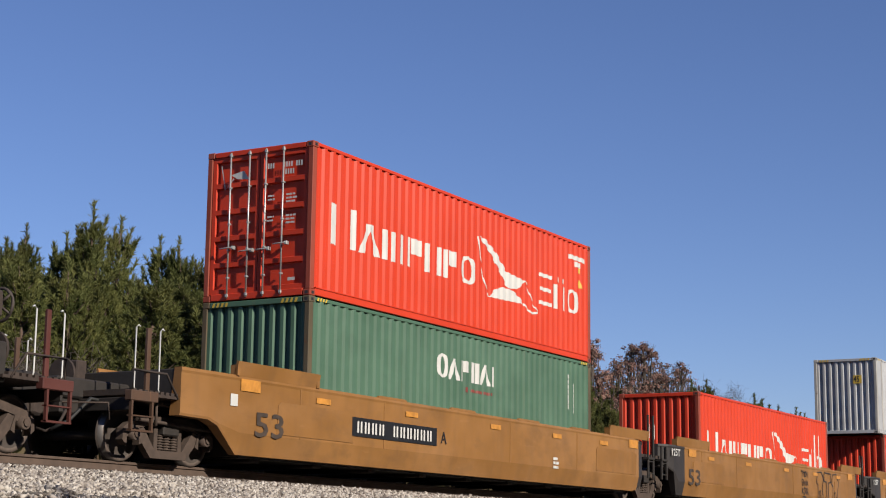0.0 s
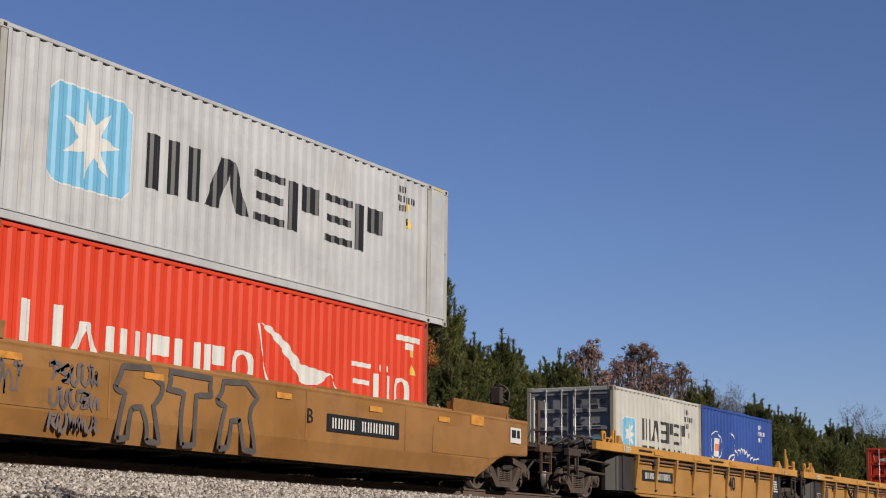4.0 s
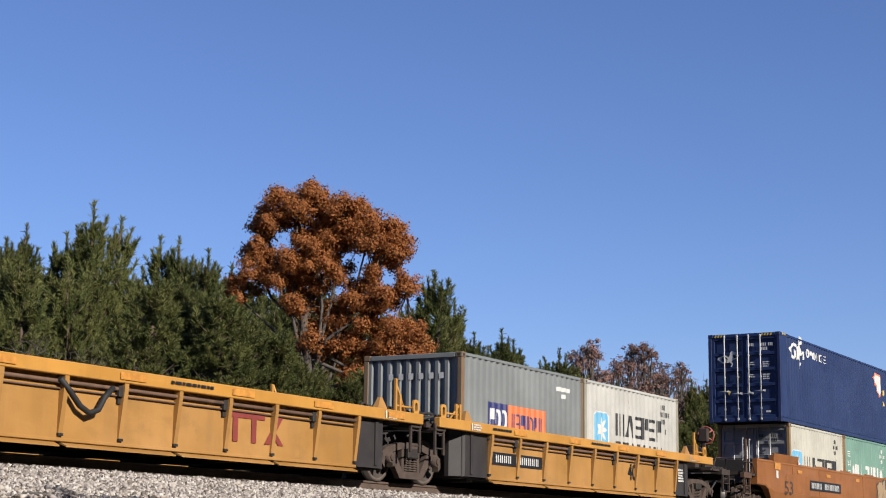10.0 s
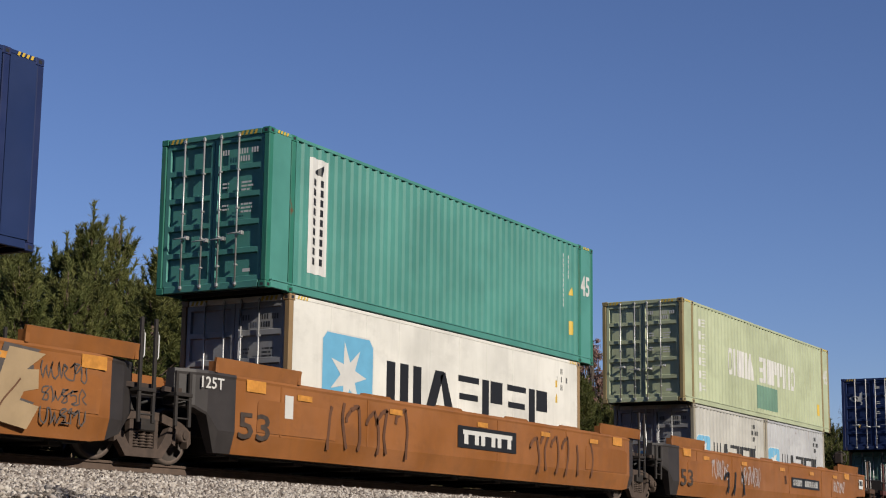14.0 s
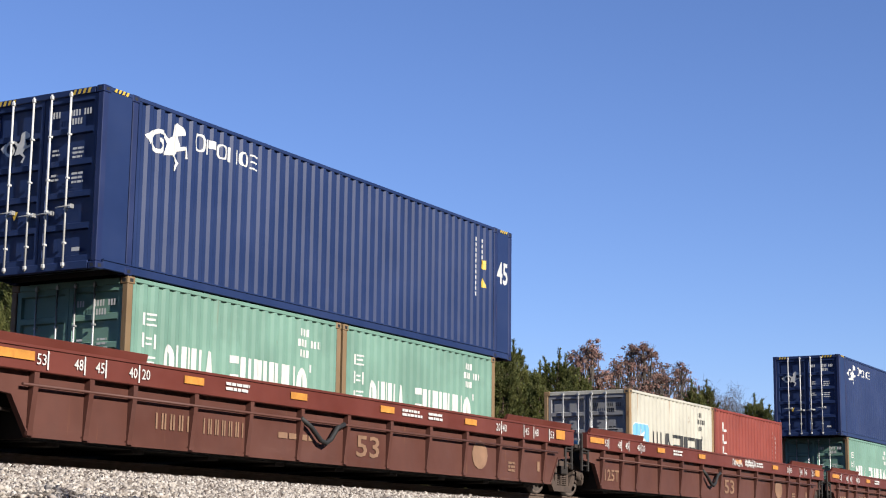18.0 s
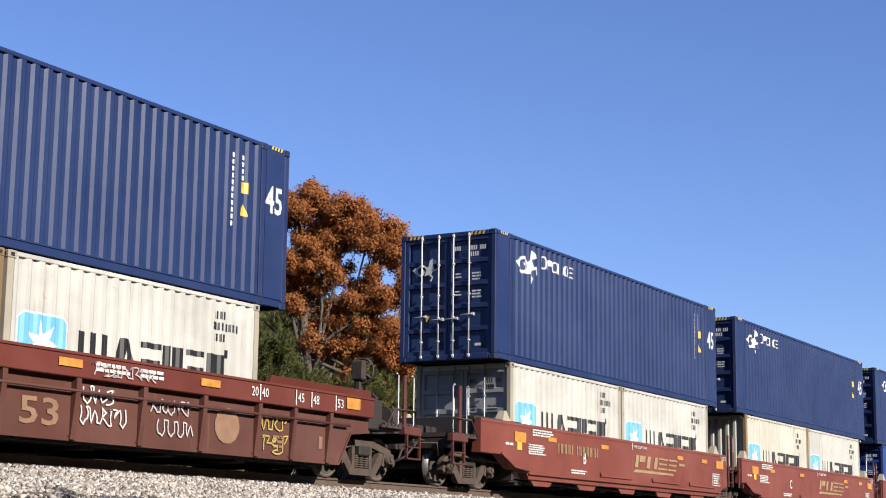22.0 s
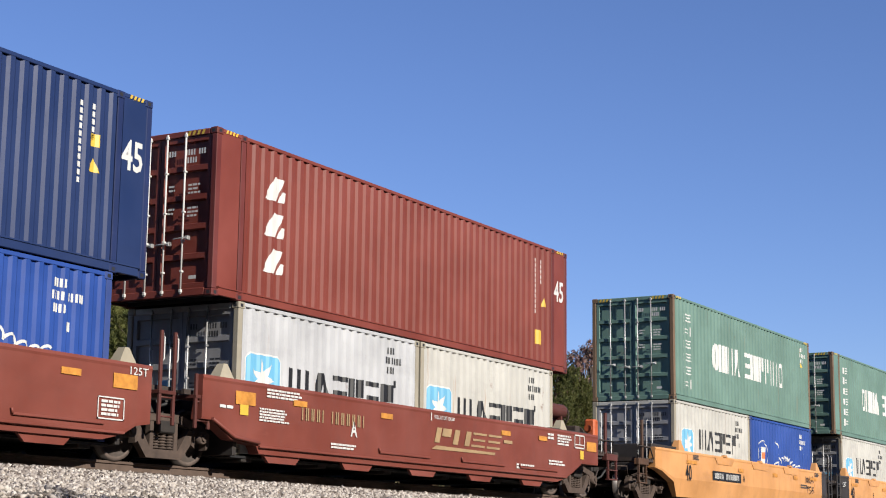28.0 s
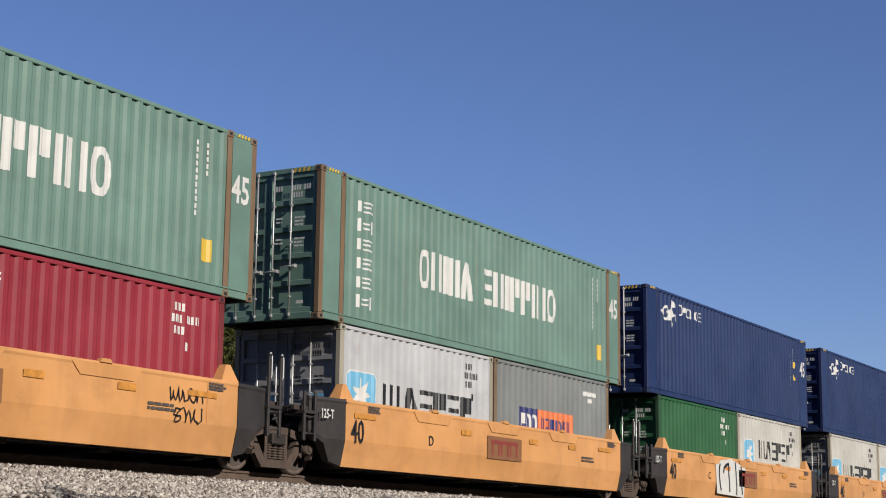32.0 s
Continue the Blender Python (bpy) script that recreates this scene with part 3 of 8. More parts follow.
def red_forty(front, upright=False):
    skin = paint("bright_red_paint", (0.75, 0.060, 0.022), 0.04, 0.42, 0.10, fade=0.05)
    posts = paint("worn_red_paint", (0.36, 0.07, 0.04), 0.5, 0.5)
    c = box_body("red%s%d" % (front, upright), "bright red forty-foot steel container with large white lettering" + (", locking-rod doors" if front == "doors" else ", ribbed end wall"),
                 FORTY, HIGH, skin, posts, front, GALV)
    blank = lambda: side_marking(FORTY)
    letters(blank, c, WHITE, 0.66, 1.52, 1.06, 1.84, "t", ON_SIDE, 0.24)
    letters(blank, c, WHITE, 1.66, 6.30, 1.06, 1.66, "vmptpr", ON_SIDE, 0.24, gap=0.2)
    letters(blank, c, WHITE, 9.42, 10.05, 1.10, 1.84, "e", ON_SIDE, 0.24)
    letters(blank, c, WHITE, 10.20, 11.50, 1.10, 1.68, "tr", ON_SIDE, 0.24, gap=0.2)
    for u in (10.36, 10.62):
        blank().rect(u, u + 0.11, 1.74, 1.86).made("letter_dot", WHITE, c, at=ON_SIDE)
    f = side_marking(FORTY)
    f.poly([(6.45, 2.20), (6.75, 2.17), (7.25, 1.95), (6.95, 1.92)]).poly([(6.95, 1.92), (7.25, 1.95), (7.75, 1.60), (7.45, 1.55)])
    f.poly([(7.45, 1.55), (7.75, 1.60), (8.70, 1.52), (8.30, 1.28)]).poly([(7.45, 1.55), (8.30, 1.28), (7.85, 1.24), (7.70, 1.30)])
    f.poly([(6.95, 0.92), (7.15, 1.10), (7.55, 1.22), (8.05, 1.22), (8.40, 1.10), (8.60, 0.98)])
    f.stroke([(6.42, 2.18), (6.50, 1.75), (6.72, 1.20), (6.95, 0.92)], 0.035)
    f.stroke([(8.70, 1.50), (8.95, 1.20), (9.10, 1.02), (9.36, 0.88)], 0.035).stroke([(8.60, 0.98), (9.0, 0.82), (9.36, 0.88)], 0.05)
    f.made("flag_emblem", WHITE, c, "white flag shape", ON_SIDE)
    p = side_marking(FORTY)
    if upright:
        for u, w0 in ((10.72, 0.25), (11.14, 0.95)):
            p.rect(u, u + 0.12, w0, 2.36)
        p.made("number_panel", WHITE, c, at=ON_SIDE)
        side_marking(FORTY).rect(11.12, 11.30, 0.60, 0.82).made("warning_plate", YELLOW, c, at=ON_SIDE)
        side_marking(FORTY).rect(11.12, 11.28, 0.28, 0.50).made("white_label", WHITE, c, at=ON_SIDE)
    else:
        p.rect(11.02, 11.92, HIGH - 0.47, HIGH - 0.36).rect(11.36, 11.66, HIGH - 0.63, HIGH - 0.50)
        p.made("number_panel", WHITE, c, at=ON_SIDE)
        warning_plates(c, FORTY, 11.5, HIGH - 0.1, None)
    if front == "doors":
        end_lines(c, HIGH, WHITE, 3)
        e = Marking().stroke([(0.32, 2.62), (0.42, 2.15), (0.62, 2.35)], 0.025).poly([(0.55, 2.42), (0.85, 2.48), (0.98, 2.30), (0.7, 2.33)])
        e.made("flag_emblem", WHITE, c, at=ON_END)
    return c


def green_forty():
    skin = paint("grey_green_paint", (0.085, 0.175, 0.115), 0.10, 0.5, 0.25)
    posts = paint("rusty_green_frame", (0.13, 0.10, 0.06), 0.7, 0.6)
    c = box_body("green", "dull green forty-foot steel container with white lettering, rusty posts", FORTY, HIGH, skin, posts, "wall", GALV)
    letters(lambda: side_marking(FORTY), c, WHITE, 4.73, 7.22, 1.86, 2.30, "rvpoovo", ON_SIDE, 0.24, first=1.15)
    m = side_marking(FORTY).lines(10.9, 10.98, 2.5, 7, 0.1, 4, 0.2).lines(11.2, 11.28, 2.3, 6, 0.1, 5, 0.2)
    m.made("number_marking", WHITE, c, at=ON_SIDE, small=True)
    side_marking(FORTY).rect(5.9, 6.05, 1.64, 1.75).lines(6.15, 7.2, 1.72, 1, 0.06, 6).made("red_marking", REDINK, c, at=ON_SIDE)
    tall_marks(c, FORTY, HIGH)
    return c


def pale_box(length, height, front, tone, flat=False, second_line=False, worn=0.2, plain_end=True):
    """Grey-white box: pale blue square with a white star, black lettering."""
    skin = paint("pale_grey_paint_%d" % tone, [(0.53, 0.535, 0.55), (0.57, 0.555, 0.51), (0.58, 0.555, 0.47), (0.82, 0.80, 0.74)][tone], worn, 0.5, 0.3)
    posts = paint("rusty_cream_frame_%d" % (tone > 1), [(0.40, 0.36, 0.28), (0.34, 0.22, 0.11)][tone > 1], 0.7, 0.6)
    if length == FORTYFIVE:
        posts = paint("streaked_pale_frame", (0.47, 0.45, 0.42), 0.55, 0.55, 0.4)
    ft = {TWENTY: "twenty", FORTY: "forty", FORTYFIVE: "forty-five"}[length]
    # Door leaves take a darker grey than the pale sides.
    c = box_body("pale%d%s%d%d" % (tone, front, flat, second_line), "%s %s-foot container, pale blue star square, black lettering" % (["pale grey", "grey-white", "weathered cream", "smooth white"][tone], ft),
                 length, height, skin, posts, front, GALV, flat, leaf_paint=paint("mid_grey_door_leaf", (0.30, 0.30, 0.31), 0.15, 0.5, 0.3))
    if length == FORTYFIVE:
        sq, wd, base = (1.81, 3.62, 0.77, 2.30), (4.04, 11.22), (1.08, 1.98)
    elif length == FORTY:
        sq, wd, base = (1.10, 2.83, 0.85, 2.35), (3.34, 10.49), (1.15, 2.03)
    elif second_line:
        sq, wd, base = (0.62, 1.44, 1.02, 1.84), (1.87, 4.95), (1.34, 1.90)
    else:
        sq, wd, base = (0.31, 1.27, 0.90, 1.74), (1.54, 5.20), (0.98, 1.61)
    u0, u1, w0, w1 = sq
    r = (u1 - u0) * 0.08
    e = 0.03
    side_marking(length, flat).poly([(u0 + r, w0 - e), (u1 - r, w0 - e), (u1 + e, w0 + r), (u1 + e, w1 - r), (u1 - r, w1 + e), (u0 + r, w1 + e), (u0 - e, w1 - r), (u0 - e, w0 + r)]).made("emblem_border", WHITE, c, at=(0, -1.2075, 0))
    side_marking(length, flat).poly([(u0 + r, w0), (u1 - r, w0), (u1, w0 + r), (u1, w1 - r), (u1 - r, w1), (u0 + r, w1), (u0, w1 - r), (u0, w0 + r)]).made("emblem_square", SKYBLUE, c, at=ON_SIDE)
    star(side_marking(length, flat), (u0 + u1) / 2, (w0 + w1) / 2, min(u1 - u0, w1 - w0) * 0.43).made("star", WHITE, c, at=(0, -1.2115, 0))
    letters(lambda: side_marking(length, flat), c, INK, wd[0], wd[1], base[0], base[1], "mvepep", ON_SIDE, 0.30)
    if second_line:
        letters(lambda: side_marking(length, flat), c, INK, wd[0], wd[1], base[0] - 0.68, base[0] - 0.14, "eevovtt", ON_SIDE, 0.30)
    number_lines(c, length, height, INK, tone + length, length - 1.22 if length < FORTYFIVE else 11.75)
    if front == "doors":
        end_lines(c, height, INK, 7 + tone)
        e = Marking().rect(0.72, 1.0, 0.92, 1.30).rect(1.75, 2.08, 0.92, 1.30)
        e.made("emblem_square", SKYBLUE, c, at=ON_END)
    else:
        if length == FORTYFIVE:
            Marking().rect(1.52, 1.86, 1.92, 2.24).made("length_plate", YELLOW, c, at=(0.026, HALF, 0, 0, 0, -90))
            Marking().text("45", 1.54, 1.98, 0.22, 0.75, 0.015).made("length_number", INK, c, at=(0.022, HALF, 0, 0, 0, -90))
    if length != TWENTY:
        tall_marks(c, length, height)
        warning_plates(c, length, length - 1.68 if length == FORTYFIVE else length - 1.4, height - 0.05, None)
    return c


def blue_45(extra=False):
    skin = paint("deep_blue_paint", (0.018, 0.037, 0.122), 0.03, 0.42, 0.12, fade=0.08)
    posts = paint("deep_blue_frame", (0.016, 0.030, 0.11), 0.15, 0.45)
    c = box_body("blue%d" % extra, "deep blue forty-five-foot container with white emblem" + (" and an orange badge" if extra else ", white number 45"), FORTYFIVE, HIGH, skin, posts, "doors", WHITE)
    k = 1.25 if extra else 1.0
    m = side_marking(FORTYFIVE)

    def horse(m, u, w, s):
        """A curled white emblem drawn as plain shapes."""
        curl = [(u + s * (0.30 + (0.29 - 0.0075 * k) * math.cos(0.26 * k + 0.3)), w + s * (0.34 + (0.27 - 0.007 * k) * math.sin(0.26 * k + 0.3))) for k in range(30)]
        m.stroke(curl, 0.085 * s).over()
        m.poly([(u - 0.10 * s, w + 0.42 * s), (u + 0.10 * s, w + 0.56 * s), (u + 0.04 * s, w + 0.26 * s)])
        m.over().poly([(u + 0.46 * s, w + 0.16 * s), (u + 0.78 * s, w + 0.20 * s), (u + 0.92 * s, w + 0.42 * s), (u + 0.84 * s, w + 0.66 * s), (u + 0.60 * s, w + 0.52 * s)])
        m.over().poly([(u + 0.66 * s, w + 0.55 * s), (u + 0.84 * s, w + 0.60 * s), (u + 1.06 * s, w + 0.66 * s), (u + 1.02 * s, w + 0.76 * s), (u + 0.84 * s, w + 0.86 * s), (u + 0.70 * s, w + 0.78 * s)])
        m.over().stroke([(u + 0.84 * s, w + 0.34 * s), (u + 1.12 * s, w + 0.42 * s), (u + 1.14 * s, w + 0.22 * s)], 0.08 * s)
        m.over().stroke([(u + 0.70 * s, w + 0.22 * s), (u + 0.86 * s, w + 0.08 * s), (u + 0.76 * s, w - 0.08 * s)], 0.08 * s)
        return m
    horse(m, 1.13, 1.96, 0.86 if not extra else 1.2)
    m.made("emblem", WHITE, c, "curled white emblem", ON_SIDE)
    letters(lambda: side_marking(FORTYFIVE), c, WHITE, 2.30 if not extra else 2.76, 4.08 if not extra else 5.0, 2.34, 2.60, "rprtre", ON_SIDE, 0.24, first=1.2)
    if extra:
        b = side_marking(FORTYFIVE).poly([(11.05, 2.45), (11.25, 2.66), (12.05, 2.62), (12.15, 1.95), (11.85, 1.72)])
        b.made("badge", SIGNORANGE, c, at=ON_SIDE)
        side_marking(FORTYFIVE).poly([(11.25, 2.40), (11.40, 2.60), (12.0, 2.55), (12.05, 1.95), (11.80, 1.80)]).made("badge_panel", WHITE, c, at=(0, -1.2115, 0))
    else:
        forty_five(c)
    warning_plates(c, FORTYFIVE, 12.30, HIGH - 0.40, False)
    tall_marks(c, FORTYFIVE, HIGH)
    end_lines(c, HIGH, WHITE, 11)
    e = horse(Marking(), 0.36, 1.86, 0.55)
    e.made("door_emblem", WHITE, c, at=ON_END)
    Marking().poly([(0.62, 1.02), (0.76, 1.02), (0.69, 0.88)]).made("warning_plate", YELLOW, c, at=ON_END)
    return c


def column(c, length, u, w0, w1, count, size):
    """A column of block characters, each as plain bars."""
    step = (w1 - w0) / count
    for k in range(count):
        m = side_marking(length)
        z = w0 + k * step
        h = step * 0.68
        for a0, a1, b0, b1 in ((0.0, 0.15, 0, 1), (0.85, 1.0, 0, 1), (0.27, 0.73, 0.62, 0.76), (0.27, 0.73, 0.24, 0.38)) if k in (0, 4) else ((0.0, 0.16, 0.05, 0.9), (0.30, 1.0, 0.80, 0.94), (0.36, 0.92, 0.45, 0.60), (0.30, 1.0, 0.08, 0.22)):
            m.rect(u + size * a0, u + size * a1, z + h * b0, z + h * b1)
        m.made("character_block", WHITE, c, at=ON_SIDE, small=True)


def green_box(length, height, tone):
    """Sea-green box with white bars of lettering."""
    rgb = [(0.155, 0.265, 0.22), (0.50, 0.55, 0.36), (0.19, 0.34, 0.27)][tone]
    skin = paint("sea_green_paint_%d" % tone, rgb, 0.12, 0.5, 0.25)
    posts = paint("rusty_green_posts_%d" % tone, [(0.21, 0.135, 0.08), (0.32, 0.25, 0.12), (0.26, 0.17, 0.09)][tone], 0.7, 0.6)
    ft = {TWENTY: "twenty", FORTY: "forty", FORTYFIVE: "forty-five"}[length]
    c = box_body("seagreen%d" % tone, "%s %s-foot steel container with white lettering" % (["sea-green", "faded lime-green", "pale sea-green"][tone], ft), length, height, skin, posts, "doors", [GALV, GALV, GALV][tone])
    if length == TWENTY:
        column(c, length, 0.40, 0.15, 2.20, 6, 0.34)
        letters(lambda: side_marking(length), c, WHITE, 0.95, 2.30, 0.88, 1.64, "rtotv", ON_SIDE, 0.34)
        letters(lambda: side_marking(length), c, WHITE, 2.72, 5.0, 0.88, 1.64, "etoppotr", ON_SIDE, 0.34)
        number_lines(c, length, height, WHITE, 5, 4.75)
    else:
        d = 0.0 if length == FORTYFIVE else -0.55
        column(c, length, 1.32 + d, 0.38, 2.60, 6, 0.54)
        letters(lambda: side_marking(length), c, WHITE, 3.62 + d, 5.90 + d, 1.10, 1.90, "rtotv", ON_SIDE, 0.34)
        letters(lambda: side_marking(length), c, WHITE, 6.40 + d, 9.98 + d, 1.12, 1.90, "etoppotr", ON_SIDE, 0.34)
        if length == FORTYFIVE:
            forty_five(c)
        else:
            number_lines(c, length, height, WHITE, 6, 11.2)
        if length == FORTYFIVE:
            side_marking(length).rect(length - 1.45, length - 1.17, 0.52, 0.90).made("warning_plate", YELLOW, c, at=ON_SIDE)
        else:
            warning_plates(c, length, 11.2, height + 0.12, None)
        tall_marks(c, length, height)
    if tone == 1:
        patch = paint("patched_green_paint", (0.16, 0.30, 0.22), 0.05, 0.5)
        side_marking(length).rect(6.15, 8.1, 0.30, 1.02).made("repaired_patch", patch, c, "darker green repainted patch", at=(0, -1.2115, 0))
    end_lines(c, height, WHITE, 21 + tone)
    return c


def emerald_45():
    skin = paint("emerald_paint", (0.085, 0.305, 0.258), 0.05, 0.45, 0.12)
    posts = paint("emerald_frame", (0.03, 0.20, 0.14), 0.25, 0.5)
    c = box_body("emerald", "emerald green forty-five-foot container with an upright white name panel", FORTYFIVE, HIGH, skin, posts, "doors", GALV)
    side_marking(FORTYFIVE).rect(1.33, 1.92, 0.45, 2.62).made("name_panel", WHITE, c, at=ON_SIDE)
    m = side_marking(FORTYFIVE)
    for k in range(9):
        z = 2.10 - k * 0.185
        m.rect(1.44, 1.56, z, z + 0.13).rect(1.66, 1.80, z, z + 0.13)
    m.poly([(1.45, 2.35), (1.80, 2.55), (1.70, 2.3)])
    m.made("lettering", INK, c, at=(0, -1.2115, 0))
    forty_five(c)
    warning_plates(c, FORTYFIVE, 12.40, HIGH - 0.3)
    tall_marks(c, FORTYFIVE, HIGH)
    end_lines(c, HIGH, WHITE, 31)
    return c


def brown_45():
    skin = paint("red_brown_paint", (0.225, 0.050, 0.035), 0.04, 0.45, 0.12)
    posts = paint("red_brown_frame", (0.16, 0.035, 0.03), 0.25, 0.5)
    c = box_body("brown45", "red-brown forty-five-foot container with white lettering and number 45", FORTYFIVE, HIGH, skin, posts, "doors", WHITE)
    for z in (1.92, 1.27, 0.62):
        m = side_marking(FORTYFIVE)
        m.poly([(1.43, z), (1.80, z), (2.0, z + 0.42), (1.72, z + 0.44)])
        m.poly([(1.85, z), (2.0, z), (2.1, z + 0.2), (1.95, z + 0.2)])
        m.made("letter", WHITE, c, at=ON_SIDE)
    forty_five(c)
    side_marking(FORTYFIVE).rect(12.10, 12.42, 0.55, 0.88).poly([(12.4, 1.45), (12.62, 1.45), (12.51, 1.66)]).made("warning_plate", YELLOW, c, at=ON_SIDE)
    tall_marks(c, FORTYFIVE, HIGH)
    end_lines(c, HIGH, WHITE, 41)
    return c


def blue_20():
    skin = paint("mid_blue_paint", (0.024, 0.076, 0.335), 0.06, 0.5, 0.18)
    c = box_body("blue20", "mid-blue twenty-foot container with white script and a round flag emblem", TWENTY, LOW, skin, paint("mid_blue_frame", (0.04, 0.075, 0.26), 0.5, 0.55), "doors", GALV)
    m = side_marking(TWENTY)
    wave = [(2.62 - 0.30 * math.cos(0.18 * k) - 0.011 * k, 1.86 + 0.24 * math.sin(0.18 * k) - 0.022 * k) for k in range(4, 30)]
    wave += [(2.30 + 0.021 * k + 0.05 * math.sin(0.55 * k), 1.22 + 0.07 * math.sin(k * 0.55 + 1.2) * (2.2 if 14 < k < 24 else 1.0) + 0.13 * (1 - math.cos(k * 0.06))) for k in range(0, 118)]
    m.stroke(wave, 0.045).made("script", WHITE, c, "white script as a plain wave", ON_SIDE)
    m = side_marking(TWENTY)
    m.stroke([(1.15 + 0.44 * math.cos(a * 0.35), 1.50 + 0.42 * math.sin(a * 0.35)) for a in range(0, 19)], 0.03)
    m.over().rect(0.92, 1.40, 1.19, 1.72, 0.05)
    m.made("round_emblem", WHITE, c, at=ON_SIDE)
    f = side_marking(TWENTY).over().over().rect(1.0, 1.40, 1.36, 1.56, 0.03)
    f.made("flag_emblem", SIGNORANGE, c, at=(0, -1.2115, 0))
    number_lines(c, TWENTY, LOW, WHITE, 51, 4.80)
    end_lines(c, LOW, WHITE, 52)
    return c


def grey_20():
    skin = paint("slate_grey_paint", (0.225, 0.24, 0.24), 0.12, 0.5, 0.25)
    c = box_body("grey20", "slate grey twenty-foot container with a blue and orange name panel", TWENTY, LOW, skin, paint("slate_frame", (0.22, 0.15, 0.09), 0.7, 0.6), "wall", GALV)
    side_marking(TWENTY).rect(1.20, 2.14, 0.88, 1.63).made("blue_panel", NAVY, c, at=ON_SIDE)
    side_marking(TWENTY).rect(2.14, 4.00, 0.88, 1.63).made("orange_panel", SIGNORANGE, c, at=ON_SIDE)
    letters(lambda: side_marking(TWENTY), c, WHITE, 1.27, 2.08, 1.06, 1.50, "prr", (0, -1.2115, 0), 0.3)
    side_marking(TWENTY).rect(4.62, 5.30, 2.16, 2.26).rect(4.86, 5.08, 2.0, 2.10).made("lettering", WHITE, c, at=(0, -1.2115, 0))
    letters(lambda: side_marking(TWENTY), c, NAVY, 2.30, 3.86, 1.02, 1.45, "tepoorpt", (0, -1.2115, 0), 0.2)
    m = Marking()
    for k in range(6):
        m.rect(0.62 + k * 0.25, 0.74 + k * 0.25, LOW - 0.55, LOW - 0.42)
    m.made("end_marking", WHITE, c, at=(0.026, HALF, 0, 0, 0, -90))
    return c


def rust_20():
    skin = paint("brick_red_paint", (0.27, 0.050, 0.035), 0.10, 0.55, 0.25)
    c = box_body("rust20", "brick-red twenty-foot container with faint white lettering", TWENTY, LOW, skin, paint("brick_red_frame", (0.21, 0.05, 0.035), 0.5, 0.6), "wall", GALV)
    m = side_marking(TWENTY)
    for k, z in enumerate((1.95, 1.60, 1.27)):
        m.rect(0.66, 0.78, z, z + 0.26).rect(0.66, 1.0, z, z + 0.07)
    m.lines(5.10, 5.18, 2.2, 8, 0.09, 61, 0.4).lines(5.42, 5.5, 2.1, 5, 0.1, 62, 0.5)
    m.made("lettering", WHITE, c, at=ON_SIDE)
    return c


def crimson_20():
    skin = paint("crimson_paint", (0.30, 0.026, 0.042), 0.08, 0.5, 0.18)
    c = box_body("crimson20", "crimson twenty-foot container with a white wave emblem", TWENTY, LOW, skin, paint("crimson_frame", (0.20, 0.03, 0.035), 0.45, 0.6), "doors", GALV)
    m = side_marking(TWENTY)
    for z in (1.64, 1.72, 2.14, 2.22):
        m.stroke([(0.30 + 0.1 * k, z + (0.02 if k % 2 else 0)) for k in range(7)], 0.045)
    m.made("wave_emblem", WHITE, c, "white wavy bands", ON_SIDE)
    side_marking(TWENTY).rect(0.33, 0.90, 1.78, 2.09).made("emblem_panel", NAVY, c, at=ON_SIDE)
    side_marking(TWENTY).bars(0.38, 0.86, 1.95, 2.06, 5, 0.6).bars(0.38, 0.86, 1.81, 1.92, 5, 0.6).made("emblem_lettering", WHITE, c, at=(0, -1.2115, 0), small=True)
    number_lines(c, TWENTY, LOW, WHITE, 71, 4.75)
    end_lines(c, LOW, WHITE, 72)
    return c


def darkgreen_20():
    skin = paint("bottle_green_paint", (0.025, 0.12, 0.045), 0.06, 0.5, 0.15)
    c = box_body("bottle20", "plain bottle-green twenty-foot steel container", TWENTY, LOW, skin, paint("bottle_green_frame", (0.03, 0.09, 0.04), 0.4, 0.55), "doors", GALV)
    number_lines(c, TWENTY, LOW, WHITE, 81, 4.75)
    end_lines(c, LOW, WHITE, 82)
    return c


# ---- well cars: origin on the rail head under the middle of the well ----
MOVERS, WHEELSETS = [], []
SIDE = 1.50
RAIL = 0.05


def wheelset_mesh(r):
    f = Form().tube([(0, -1.12, 0), (0, 1.12, 0)], 0.075, 10)
    for s in (-1, 1):
        rings = []
        for y, q in ((0.80, 0.09), (0.79, r * 0.42), (0.765, r * 0.80), (0.82, r * 0.86), (0.825, r), (0.72, r + 0.004), (0.705, r + 0.028), (0.685, r + 0.026), (0.69, r * 0.85), (0.74, r * 0.78), (0.74, 0.10)):
            rings.append([(q * math.cos(2 * math.pi * k / 28), s * y, q * math.sin(2 * math.pi * k / 28)) for k in range(28)])
        f.loft(rings, True, False, True)
        for k in range(len(f.f) - 28 * 6, len(f.f)):
            if k < len(f.f) - 28 * 5:
                f.m[k], f.m[k - 28] = 1, 2
        for j in range(3):
            a = 2 * math.pi * j / 3
            f.box(0.05 * math.cos(a) - 0.015, 0.05 * math.cos(a) + 0.015, s * 1.12 - 0.02, s * 1.12 + 0.02, 0.05 * math.sin(a) - 0.015, 0.05 * math.sin(a) + 0.015)
    return f.mesh("wheelset", WHEEL, TREAD, RIM)


GEAR = paint("rust_worn_gear", (0.105, 0.056, 0.034), 0.55, 0.6, 0.4)


